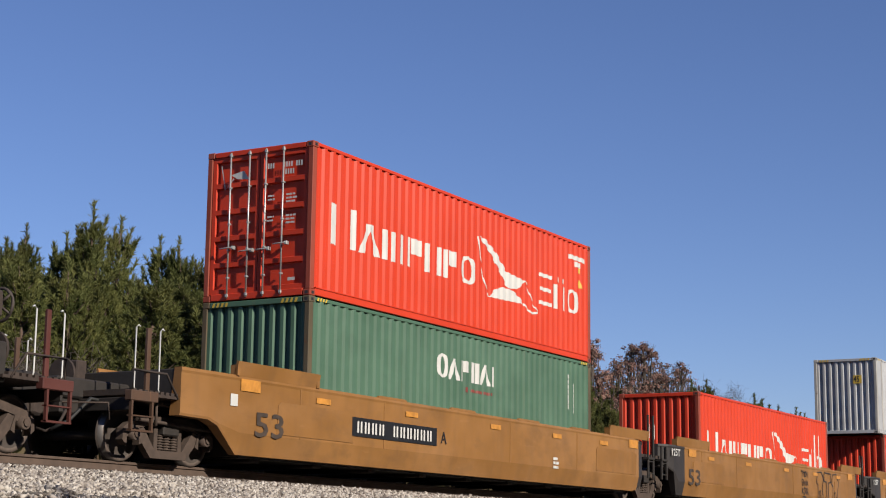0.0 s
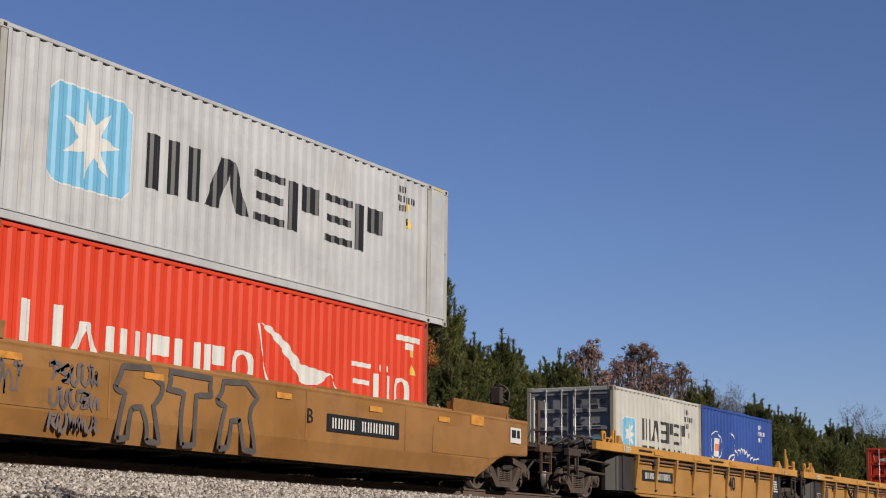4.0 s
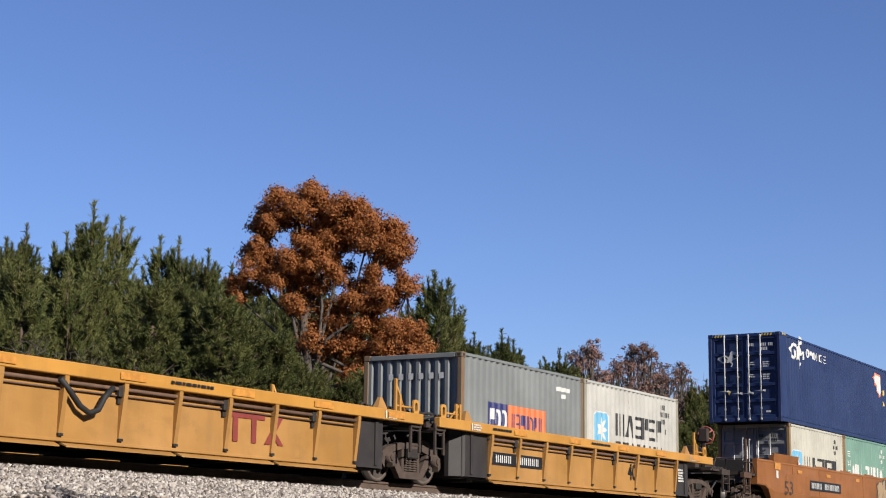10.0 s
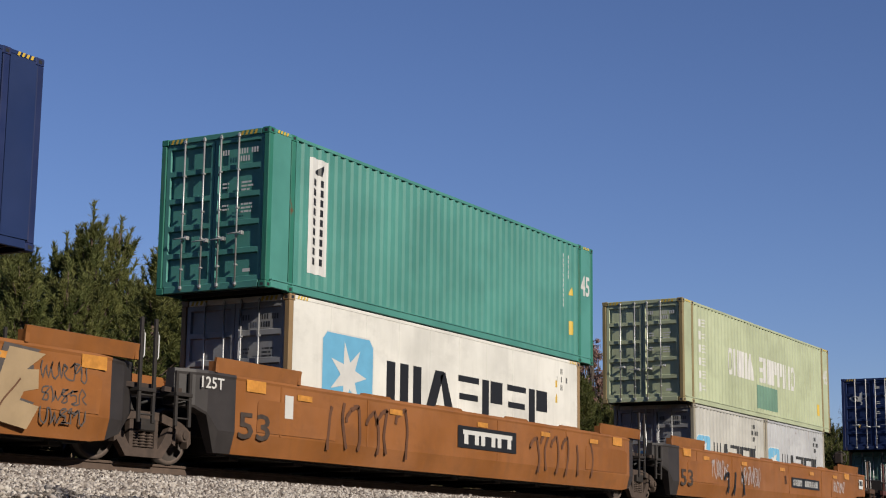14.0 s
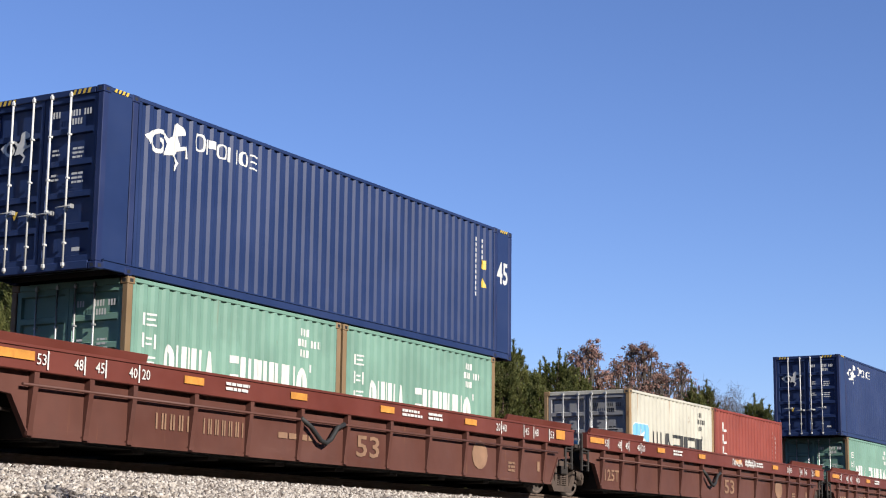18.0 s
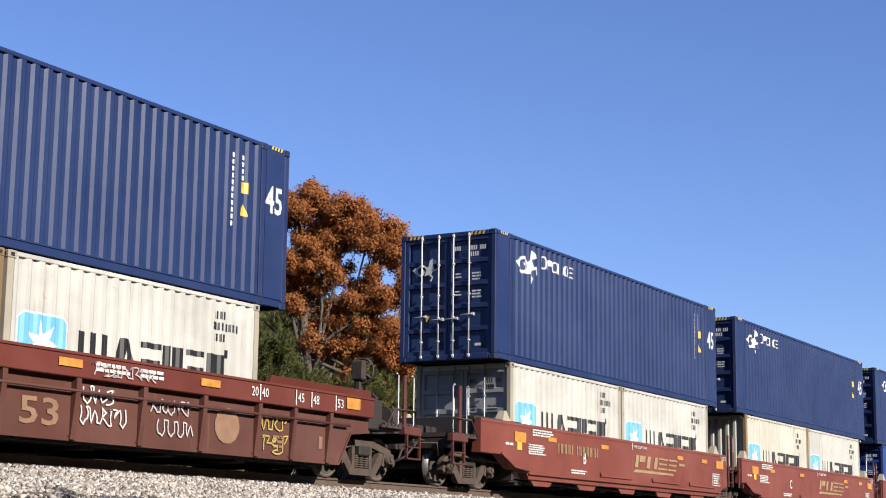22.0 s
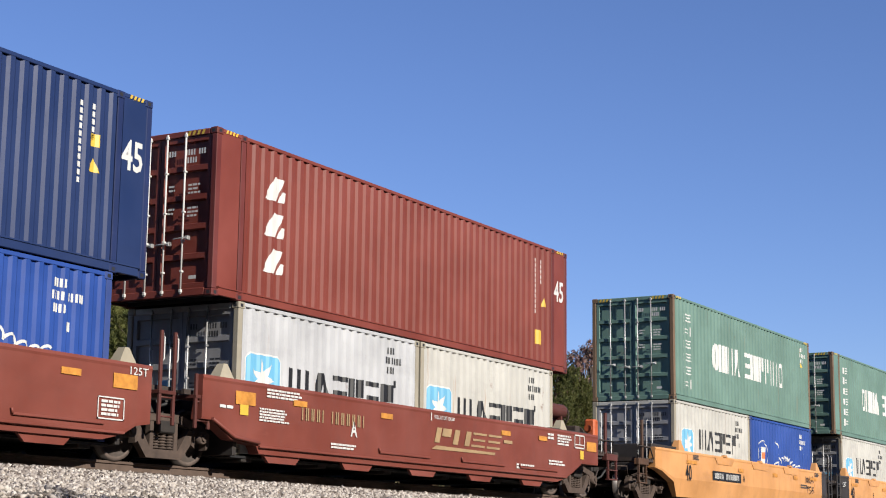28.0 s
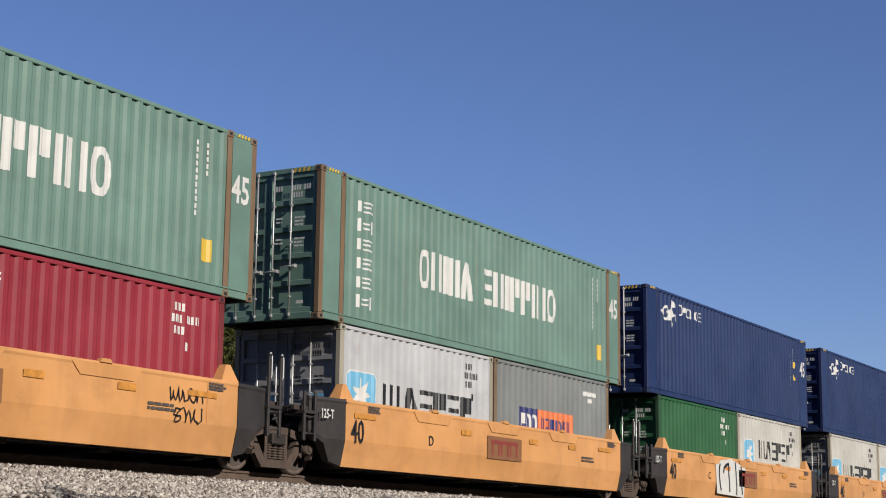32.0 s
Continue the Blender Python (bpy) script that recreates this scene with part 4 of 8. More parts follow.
def truck(parent, x, r=0.42):
    """A two-axle truck: bolster, two cast side frames, springs, wheelsets, brake gear."""
    k = r / 0.42

    def bolster():
        f = Form().box(-0.20, 0.20, -1.12, 1.12, 0.44 * k, 0.62 * k, 0.02).box(-0.26, 0.26, -0.45, 0.45, 0.56 * k, 0.74, 0.03)
        f.tube([(0, 0, 0.7), (0, 0, 0.86)], 0.28, 16)
        for s in (-1, 1):
            f.box(s * 0.36 - 0.04, s * 0.36 + 0.04, -0.85, 0.85, 0.30, 0.40, 0.01).box(s * 0.43 - 0.05, s * 0.43 + 0.02, -0.80, -0.68, 0.26, 0.50).box(s * 0.43 - 0.05, s * 0.43 + 0.02, 0.68, 0.80, 0.26, 0.50)
        return f.mesh("truck", STEEL_DARK)

    def frame_side():
        f = Form()
        a, b = -1.06, -0.94
        up = [(-1.12, 0.50), (-0.98, 0.60), (-0.38, 0.73), (0.38, 0.73), (0.98, 0.60), (1.12, 0.50), (1.12, 0.36), (0.98, 0.38), (0.76, 0.52), (0.33, 0.61), (-0.33, 0.61), (-0.76, 0.52), (-0.98, 0.38), (-1.12, 0.36)]
        low = [(-0.82, 0.47), (-0.62, 0.54), (-0.34, 0.20), (0.34, 0.20), (0.62, 0.54), (0.82, 0.47), (0.44, 0.07), (-0.44, 0.07)]
        f.prism([(p, q * k) for p, q in up], a, b)
        f.prism([(p, q * k) for p, q in low], a, b)
        for s in (-1, 1):
            f.box(s * 0.30 - 0.045, s * 0.30 + 0.045, a + 0.01, b, 0.16 * k, 0.66 * k, 0.01)
            f.prism([(s * 0.66, 0.30 * k), (s * 0.74, 0.52 * k), (s * 1.12, 0.50 * k), (s * 1.14, 0.32 * k), (s * 1.04, 0.24 * k), (s * 1.03, 0.44 * k), (s * 0.75, 0.44 * k), (s * 0.74, 0.26 * k)], a - 0.02, b)
            f.tube([(s * 0.89, b, r), (s * 0.89, -1.15, r)], 0.10, 14).tube([(s * 0.89, -1.15, r), (s * 0.89, -1.175, r)], 0.06, 8)
        return f.mesh("side_frame", CAST)

    def springs():
        pts, radii = [], []
        for j in range(6):
            z = 0.21 * k + j * 0.042 * k
            pts += [(0, -1.0, z), (0, -1.0, z + 0.006), (0, -1.0, z + 0.024 * k), (0, -1.0, z + 0.030 * k)]
            radii += [0.050, 0.074, 0.074, 0.050]
        return Form().tube(pts, radii, 10).mesh("spring", CAST)
    t = part("truck", kept(("bolster", r), bolster), parent, at=(x, 0, RAIL))
    for turn in (0, 180):
        part("side_frame", kept(("frame", r), frame_side), t, at=(0, 0, 0, 0, 0, turn))
        for px in (-0.17, 0.0, 0.17):
            part("spring", kept(("springs", r), springs), t, at=(px, 0, 0, 0, 0, turn))
    for s in (-0.89, 0.89):
        w = part("wheelset", kept(("wheels", r), lambda: wheelset_mesh(r)), t, at=(s, 0, r))
        WHEELSETS.append((w, s, r))
    return t


def end_gear(car, tx, sign, skin, posts=True):
    """Platform, draft sill, coupler, grab irons and steps at a coupled end; tx: the truck's centre, sign: which way is outward."""
    turn = 0 if sign < 0 else 180

    def sill():
        return Form().box(-1.75, 1.6, -0.33, 0.33, 0.76, 1.04, 0.02).box(-1.35, -1.30, -1.40, 1.40, 0.80, 1.0, 0.01).mesh("draft_sill", STEEL_DARK)

    def platform():
        return Form().box(-0.24, 1.95, -1.34, 1.34, 0.98, 1.55, 0.02).box(-1.9, -0.15, -0.40, 0.40, 1.0, 1.32, 0.03).mesh("end_platform", STEEL_DARK)

    def coupler():
        f = Form().box(-1.95, -1.7, -0.11, 0.11, 0.74, 0.96, 0.03).box(-2.12, -1.92, -0.16, 0.10, 0.70, 1.0, 0.04).box(-2.16, -2.02, 0.02, 0.17, 0.72, 0.98, 0.03)
        f.tube([(-1.8, -0.5, 0.78), (-1.95, -0.5, 0.55), (-2.05, -0.35, 0.45), (-2.1, -0.2, 0.5)], 0.025, 6)
        return f.mesh("coupler", STEEL_BROWN)

    def deck():
        comb = [(-0.10, 1.085), (-0.10, 1.04), (-1.32, 1.04), (-1.32, 1.13)]
        for j in range(9):
            comb += [(-1.25 + j * 0.13, 1.13), (-1.25 + j * 0.13, 1.085), (-1.20 + j * 0.13, 1.085), (-1.20 + j * 0.13, 1.13)]
        return Form().prism(comb[:-2] + [(-0.16, 1.085)], -1.42, 1.42, "y").mesh("crossover_platform", STEEL_BROWN)

    def step():
        f = Form().box(-1.46, -0.82, -1.50, -1.36, 0.94, 1.10, 0.01)
        f.box(-1.44, -1.40, -1.49, -1.44, 0.48, 0.95).box(-0.96, -0.92, -1.49, -1.44, 0.48, 0.95).box(-1.44, -0.92, -1.50, -1.40, 0.47, 0.50).box(-1.44, -0.92, -1.50, -1.40, 0.70, 0.72)
        return f.mesh("sill_step", skin)

    def post():
        return Form().box(-0.045, 0.045, -0.03, 0.03, 1.0, 2.1, 0.01).mesh("end_post", skin)

    def grab():
        return Form().tube([(0.02, 0.0, 1.12), (0, 0, 1.16), (0, 0, 2.08), (0.05, 0.0, 2.12), (0.09, 0, 2.10)], 0.013, 6).mesh("grab_iron", WHITE)

    def rail():
        return Form().tube([(-1.35, -1.42, 1.10), (-1.35, -1.42, 1.42), (-0.55, -1.42, 1.42), (-0.25, -1.42, 1.05)], 0.02, 6).mesh("handrail", STEEL_BROWN)

    def drum():
        return Form().tube([(-0.55, 0.75, 1.50), (-0.60, 0.75, 1.50)], 0.28, 18).tube([(-0.60, 0.75, 1.50), (-0.3, 0.75, 1.50)], 0.05, 8).box(-0.45, -0.2, 0.55, 0.95, 1.10, 1.75, 0.02).mesh("brake_stand", STEEL_BROWN)
    def lever():
        return Form().tube([(-1.72, -1.30, 0.62), (-1.72, -1.28, 0.88), (-1.70, -0.3, 0.92), (-1.85, -0.12, 1.02)], 0.016, 6).mesh("cut_lever", CAST)

    def hoses():
        return Form().tube([(-1.1, -0.75, 0.95), (-1.5, -0.72, 0.98), (-1.85, -0.62, 0.62), (-2.05, -0.45, 0.48)], 0.03, 7).mesh("air_hose", RUBBER)

    def rigging():
        f = Form().tube([(-0.9, -1.15, 0.70), (1.3, -1.15, 0.62)], 0.03, 6).tube([(-0.5, -1.2, 0.62), (-0.5, -1.2, 1.02)], 0.025, 6)
        return f.tube([(-1.2, -1.1, 1.0), (0.2, -1.25, 0.92), (1.4, -1.25, 0.88)], 0.022, 6).mesh("brake_rigging", CAST)

    def cylinder():
        return Form().tube([(0.15, -0.75, 1.28), (0.2, -0.75, 1.28), (0.75, -0.75, 1.28), (0.8, -0.75, 1.28)], [0.07, 0.13, 0.13, 0.07], 14).box(0.3, 0.6, -0.85, -0.65, 1.02, 1.2).mesh("brake_cylinder", STEEL_BROWN)
    base = pose(tx, 0, 0, 0, 0, turn)
    for name, make in (("cut_lever", lever), ("air_hose", hoses), ("brake_rigging", rigging), ("brake_cylinder", cylinder)):
        part(name, kept(name, make), car, at=base)
    part("draft_sill", kept("sill", sill), car, at=base)
    if posts:
        part("end_platform", kept("platform", platform), car, at=base)
    part("coupler", kept("coupler", coupler), car, at=base)
    part("crossover_platform", kept("deck", deck), car, at=base)
    part("brake_stand", kept("drum", drum), car, at=base)
    for near in (0, 1):
        flip = base if not near else base @ Matrix.Diagonal((1, -1, 1, 1))
        part("sill_step", kept(("step", skin.name), step), car, at=flip)
        part("handrail", kept(("rail", skin.name), rail), car, at=flip)
        if not posts:
            continue
        part("end_post", kept(("post", skin.name), post), car, at=flip @ pose(-0.98, -1.38, 0))
        for gx in (-1.30, -0.72):
            part("grab_iron", kept("grab", grab), car, at=flip @ pose(gx, -1.40, 0))


def joint_gear(car, tx, sign, inner, skin, tall=2.2):
    """Articulated end: tapering dark sill to the shared truck, ladder and hoses."""
    turn = 0 if sign < 0 else 180
    d = abs(tx) - inner

    def sill():
        f = Form().loft([[(d + 0.5, -1.1, 0.5), (d + 0.5, 1.1, 0.5), (d + 0.5, 1.1, 1.15), (d + 0.5, -1.1, 1.15)], [(0.35, -0.45, 0.72), (0.35, 0.45, 0.72), (0.35, 0.45, 1.12), (0.35, -0.45, 1.12)], [(0.02, -0.35, 0.76), (0.02, 0.35, 0.76), (0.02, 0.35, 1.06), (0.02, -0.35, 1.06)]])
        return f.mesh("joint_sill", STEEL_DARK)

    def stile():
        return Form().box(-0.03, 0.03, -1.46, -1.41, 0.62, tall, 0.008).mesh("ladder_stile", skin)

    def rung():
        return Form().tube([(0.28, -1.435, 0), (0.62, -1.435, 0)], 0.016, 6).mesh("ladder_rung", skin)

    def foothold():
        return Form().box(0.25, 0.66, -1.47, -1.0, 1.10, 1.16, 0.006).mesh("foothold", skin)

    def hose():
        return Form().tube([(d, -0.9, 1.2), (0.55, -0.95, 1.28), (0.3, -0.92, 1.05), (0.05, -0.9, 0.98)], 0.028, 6).mesh("brake_hose", RUBBER)

    def grate():
        f = Form()
        for j in range(5):
            f.box(0.12 + j * 0.16, 0.22 + j * 0.16, -1.30, 1.30, 1.20, 1.23)
        f.box(0.1, 0.95, -1.34, -1.28, 1.16, 1.24).box(0.1, 0.95, 1.28, 1.34, 1.16, 1.24)
        return f.mesh("walkway", STEEL_BROWN)
    base = pose(tx, 0, 0, 0, 0, turn)
    part("joint_sill", kept(("jsill", d), sill), car, at=base)
    part("brake_hose", kept(("hose", d), hose), car, at=base)
    part("walkway", kept("grate", grate), car, at=base)
    for near in (0, 1):
        flip = base if not near else base @ Matrix.Diagonal((1, -1, 1, 1))
        for gx in (0.28, 0.62):
            part("ladder_stile", kept(("stile", skin.name, tall), stile), car, at=flip @ pose(gx, 0, 0))
        for k in range(2):
            part("ladder_rung", kept(("rung", skin.name), rung), car, at=flip @ pose(0, 0, 0.75 + 0.3 * k))
        part("foothold", kept(("foothold", skin.name), foothold), car, at=flip)
        if tall > 1.9:
            for gx in (0.20, 0.54):
                part("grab_iron", kept("short grab", lambda: Form().tube([(0.03, 0, 1.62), (0, 0, 1.66), (0, 0, 2.0), (0.04, 0, 2.06), (0.08, 0, 2.03)], 0.012, 6).mesh("grab_iron", WHITE)), car, at=flip @ pose(gx, -1.435, 0))


def smooth_side(stations, top, skin, fold=0.62, tuck=0.10, name="side_sill"):
    """A plate side along x. stations: place, bottom height, inward set of the face."""
    rings = []
    for x, zb, inset in stations:
        y, zf = -SIDE + inset, max(fold, zb + 0.04)
        rings.append([(x, y + 0.14, top), (x, y, top), (x, y - 0.012, top - 0.05), (x, y, top - 0.09), (x, y, zf), (x, y + tuck * max(0.15, min(1, (zf - zb) / 0.4)), zb), (x, y + 0.22, zb)])
    return Form().loft(rings).mesh(name, skin)


def under_frame(car, half, z0=0.20, count=7):
    def floor():
        return Form().box(-half, half, -1.22, 1.22, z0 + 0.03, z0 + 0.07).mesh("well_floor", BLACK)

    def beam():
        return Form().box(-0.14, 0.14, -1.20, 1.20, z0 - 0.03, z0 + 0.06, 0.01).mesh("cross_bearer", STEEL_DARK)
    part("well_floor", kept(("floor", half, z0), floor), car)
    for k in range(count):
        part("cross_bearer", kept(("bearer", z0), beam), car, at=(-half + 0.5 + (2 * half - 1.0) * k / (count - 1), 0, 0))

    def bulkhead():
        return Form().box(-0.05, 0.05, -1.36, 1.36, z0 + 0.05, 1.30, 0.01).mesh("bulkhead", STEEL_DARK)
    for s in (-1, 1):
        part("bulkhead", kept(("bulk", z0), bulkhead), car, at=(s * (half + 0.06), 0, 0))


def tapes(car, xs, z, w=0.46, h=0.10, y=SIDE):
    me = kept(("tape", w, h), lambda: Marking().rect(-w / 2, w / 2, -h / 2, h / 2).form.mesh("reflector_tape", ORANGE))
    for x in xs:
        part("reflector_tape", me, car, at=(x, -y - 0.014, z))


def mark(car, mat, build, name="marking", y=SIDE, label=""):
    m = Marking()
    build(m)
    return m.made(name, mat, car, label, (0, -y - 0.012, 0), name in ("stencil_marking", "chord_marking", "chord_stencil", "number_marking", "notice_box", "stencil_number", "load_limit", "name_lettering"))


def scribble(m, u0, u1, w0, w1, seed, width=0.05, loops=6):
    """Spray-paint strokes: long bent lines, some curling over at the top."""
    rnd = random.Random(seed)
    for k in range(loops):
        cx, half, h = u0 + (u1 - u0) * (k + rnd.uniform(0.25, 0.75)) / loops, (u1 - u0) / loops * 0.5, w1 - w0
        lean, bow, kind = rnd.uniform(-0.35, 0.35) * half, rnd.uniform(-0.5, 0.5) * half, rnd.random()
        lo, hi = w0 + h * rnd.uniform(0, 0.15), w1 - h * rnd.uniform(0, 0.2)
        pts = []
        for j in range(17):
            s = j / 16
            pts.append((cx + lean * (2 * s - 1) + bow * math.sin(math.pi * s) + 0.04 * half * math.sin(9 * s + seed), lo + (hi - lo) * s))
        if kind > 0.35:
            e, r, way = pts[-1], half * rnd.uniform(0.45, 0.9), rnd.choice((-1, 1))
            for j in range(1, 15):
                a = j * rnd.uniform(0.19, 0.25)
                pts.append((e[0] + way * r * (1 - math.cos(a)), e[1] + r * 0.45 * math.sin(a) - h * 0.02 * j))
        m.stroke(pts, width)


def wave_tag(m, u0, u1, w0, w1, seed, width):
    """A spray-paint tag as one unbroken line with sharp turns and a few curls."""
    rnd = random.Random(seed)
    n = max(3, int((u1 - u0) / 0.20))
    step, h, pts = (u1 - u0) / n, w1 - w0, []
    shapes = (((0.05, 0.9), (0.2, 0.05), (0.5, 0.75), (0.75, 0.1)), ((0.1, 0.1), (0.3, 0.95), (0.7, 0.7), (0.35, 0.45), (0.85, 0.1)),
              ((0.8, 0.85), (0.25, 0.8), (0.15, 0.5), (0.7, 0.45), (0.75, 0.15), (0.2, 0.05)), ((0.1, 0.95), (0.15, 0.2), (0.45, 0.0), (0.75, 0.3), (0.7, 0.95)),
              ((0.3, 0.1), (0.35, 1.0), (0.0, 0.8), (0.9, 0.95), (0.5, 0.5)))
    for k in range(n):
        for p, q in shapes[rnd.randrange(5)]:
            pts.append((u0 + step * (k + p * 1.05) + rnd.uniform(-0.05, 0.05) * step, w0 + h * q + rnd.uniform(-0.06, 0.06) * h))
    fine = []
    for a, b in zip(pts, pts[1:]):
        bow = rnd.uniform(-0.16, 0.16)
        for j in range(4):
            t = j / 4
            fine.append((a[0] + (b[0] - a[0]) * t - (b[1] - a[1]) * bow * math.sin(math.pi * t), a[1] + (b[1] - a[1]) * t + (b[0] - a[0]) * bow * math.sin(math.pi * t)))
    m.stroke(fine + [pts[-1]], width)


def outline_tag(m, u0, u1, w0, w1, seed, width):
    """A tall hollow graffiti shape drawn in one closed line."""
    rnd = random.Random(seed)
    path = [(0.08, 0.0), (0.30, 0.03), (0.36, 0.42), (0.55, 0.46), (0.68, 0.02), (0.95, 0.0), (0.80, 0.50), (0.98, 0.80), (0.70, 1.0), (0.15, 0.97), (0.02, 0.70), (0.22, 0.62), (0.08, 0.0)]
    if seed % 3 == 1:
        path = [(0.35, 0.0), (0.62, 0.02), (0.63, 0.72), (0.98, 0.74), (0.97, 0.98), (0.03, 1.0), (0.0, 0.75), (0.36, 0.73), (0.35, 0.0)]
    pts = []
    for (a, b), (c, d) in zip(path, path[1:]):
        bow = rnd.uniform(-0.12, 0.12)
        for j in range(5):
            t = j / 5
            pts.append((u0 + (u1 - u0) * (a + (c - a) * t + bow * math.sin(math.pi * t) * 0.6), w0 + (w1 - w0) * (b + (d - b) * t)))
    m.stroke(pts + [pts[0]], width)


BRAKE_ORANGE = plain("orange_red_housing_paint", (0.62, 0.13, 0.035), 0.55, 0.0, 0.25, 6)
BRAKE_RED = plain("faded_red_wheel_paint", (0.42, 0.11, 0.085), 0.6, 0.0, 0.25, 6)


def hand_brake(car, x, y, z, mat):
    """Spoked wheel on its stand, facing the coupled end."""
    def wheel():
        f = Form().tube([(0.10, 0.25 * math.cos(2 * math.pi * k / 18), 0.25 * math.sin(2 * math.pi * k / 18)) for k in range(19)], 0.026, 6, caps=False)
        for k in range(5):
            a = 2 * math.pi * k / 5
            f.tube([(0.05, 0, 0), (0.10, 0.25 * math.cos(a), 0.25 * math.sin(a))], 0.022, 5)
        return f.tube([(0.02, 0, 0), (0.09, 0, 0)], 0.07, 10).mesh("hand_brake_wheel", mat)

    def stand():
        return Form().box(-0.12, 0.03, -0.14, 0.14, -0.20, 0.20, 0.03).box(-0.09, -0.01, -0.05, 0.05, 1.1 - z, -0.2, 0.01).tube([(-0.05, 0.08, -0.2), (-0.05, 0.08, 1.1 - z)], 0.014, 6).mesh("brake_stand", STEEL_BROWN)
    part("brake_stand", kept(("stand", z), stand), car, at=(x, y, z))
    part("hand_brake_wheel", kept(("hand wheel", mat.name), wheel), car, at=(x, y, z))


def car_things(car, kind_skin, tx, ends, inner, tall=2.2, posts=True, ladder_skin=None, tank_end=False):
    """Trucks and end gear. ends: "end" or "joint" at the leading and the trailing side."""
    for sign, how in ((-1, ends[0]), (1, ends[1])):
        x = sign * tx
        if how == "end":
            truck(car, x, 0.42)
            end_gear(car, x, sign, kind_skin, posts)
            if sign > 0 and not tank_end:
                hand_brake(car, x + (0.95 if posts else 1.30), -0.35 if posts else -0.80, 2.24 if posts else 2.10, WHEEL if posts else BRAKE_RED)
            if sign > 0 and posts and tank_end:
                part("brake_housing", kept("brake housing", lambda: Form().box(1.18, 1.42, -1.0, -0.72, 1.52, 1.98, 0.04).tube([(1.05, -0.86, 1.75), (1.2, -0.86, 1.75)], 0.08, 10).mesh("brake_housing", BRAKE_ORANGE)), car, "orange-red brake housing", at=(x, 0, 0))
                tank = kept("tank", lambda: Form().tube([(-0.30, -0.1, 2.18), (-0.25, -0.1, 2.18), (1.15, -0.1, 2.18), (1.2, -0.1, 2.18)], [0.12, 0.18, 0.18, 0.12], 16).box(-0.1, -0.02, -0.22, 0.02, 1.1, 2.05).box(0.9, 0.98, -0.22, 0.02, 1.1, 2.05).mesh("air_tank", kind_skin))
                part("air_tank", tank, car, at=(x, 0, 0))

                def wheel():
                    ring = [(1.45, 0.1 + 0.27 * math.cos(2 * math.pi * k / 18), 2.12 + 0.27 * math.sin(2 * math.pi * k / 18)) for k in range(19)]
                    f = Form().tube(ring, 0.022, 6, caps=False)
                    for k in range(5):
                        a = 2 * math.pi * k / 5
                        f.tube([(1.43, 0.1, 2.12), (1.45, 0.1 + 0.27 * math.cos(a), 2.12 + 0.27 * math.sin(a))], 0.014, 5)
                    return f.box(1.25, 1.45, 0.04, 0.16, 1.1, 2.18, 0.01).mesh("hand_brake_wheel", STEEL_BROWN)
                part("hand_brake_wheel", kept("bwheel", wheel), car, at=(x, 0, 0))
        else:
            joint_gear(car, x, sign, inner, ladder_skin or kind_skin, tall if sign > 0 else min(tall, 1.5))
            if sign < 0:
                truck(car, x, 0.457)


def plate_bars(car, u0, u1, w0, w1, letters=10, y=SIDE):
    """A black number panel with its characters as plain white bars."""
    mark(car, INK, lambda m: m.rect(u0, u1, w0, w1), "number_panel", y)
    pad, cell = (w1 - w0) * 0.2, (u1 - u0 - 0.3) / (letters + 1)

    def chars(m):
        for k in range(letters + 1):
            if k != 4:
                u = u0 + 0.15 + k * cell
                m.rect(u + cell * 0.08, u + cell * 0.30, w0 + pad, w1 - pad).rect(u + cell * 0.52, u + cell * 0.74, w0 + pad, w1 - pad)
    tagged(mark(car, WHITE, chars, "number_marking", y + 0.003), kind="stuff")


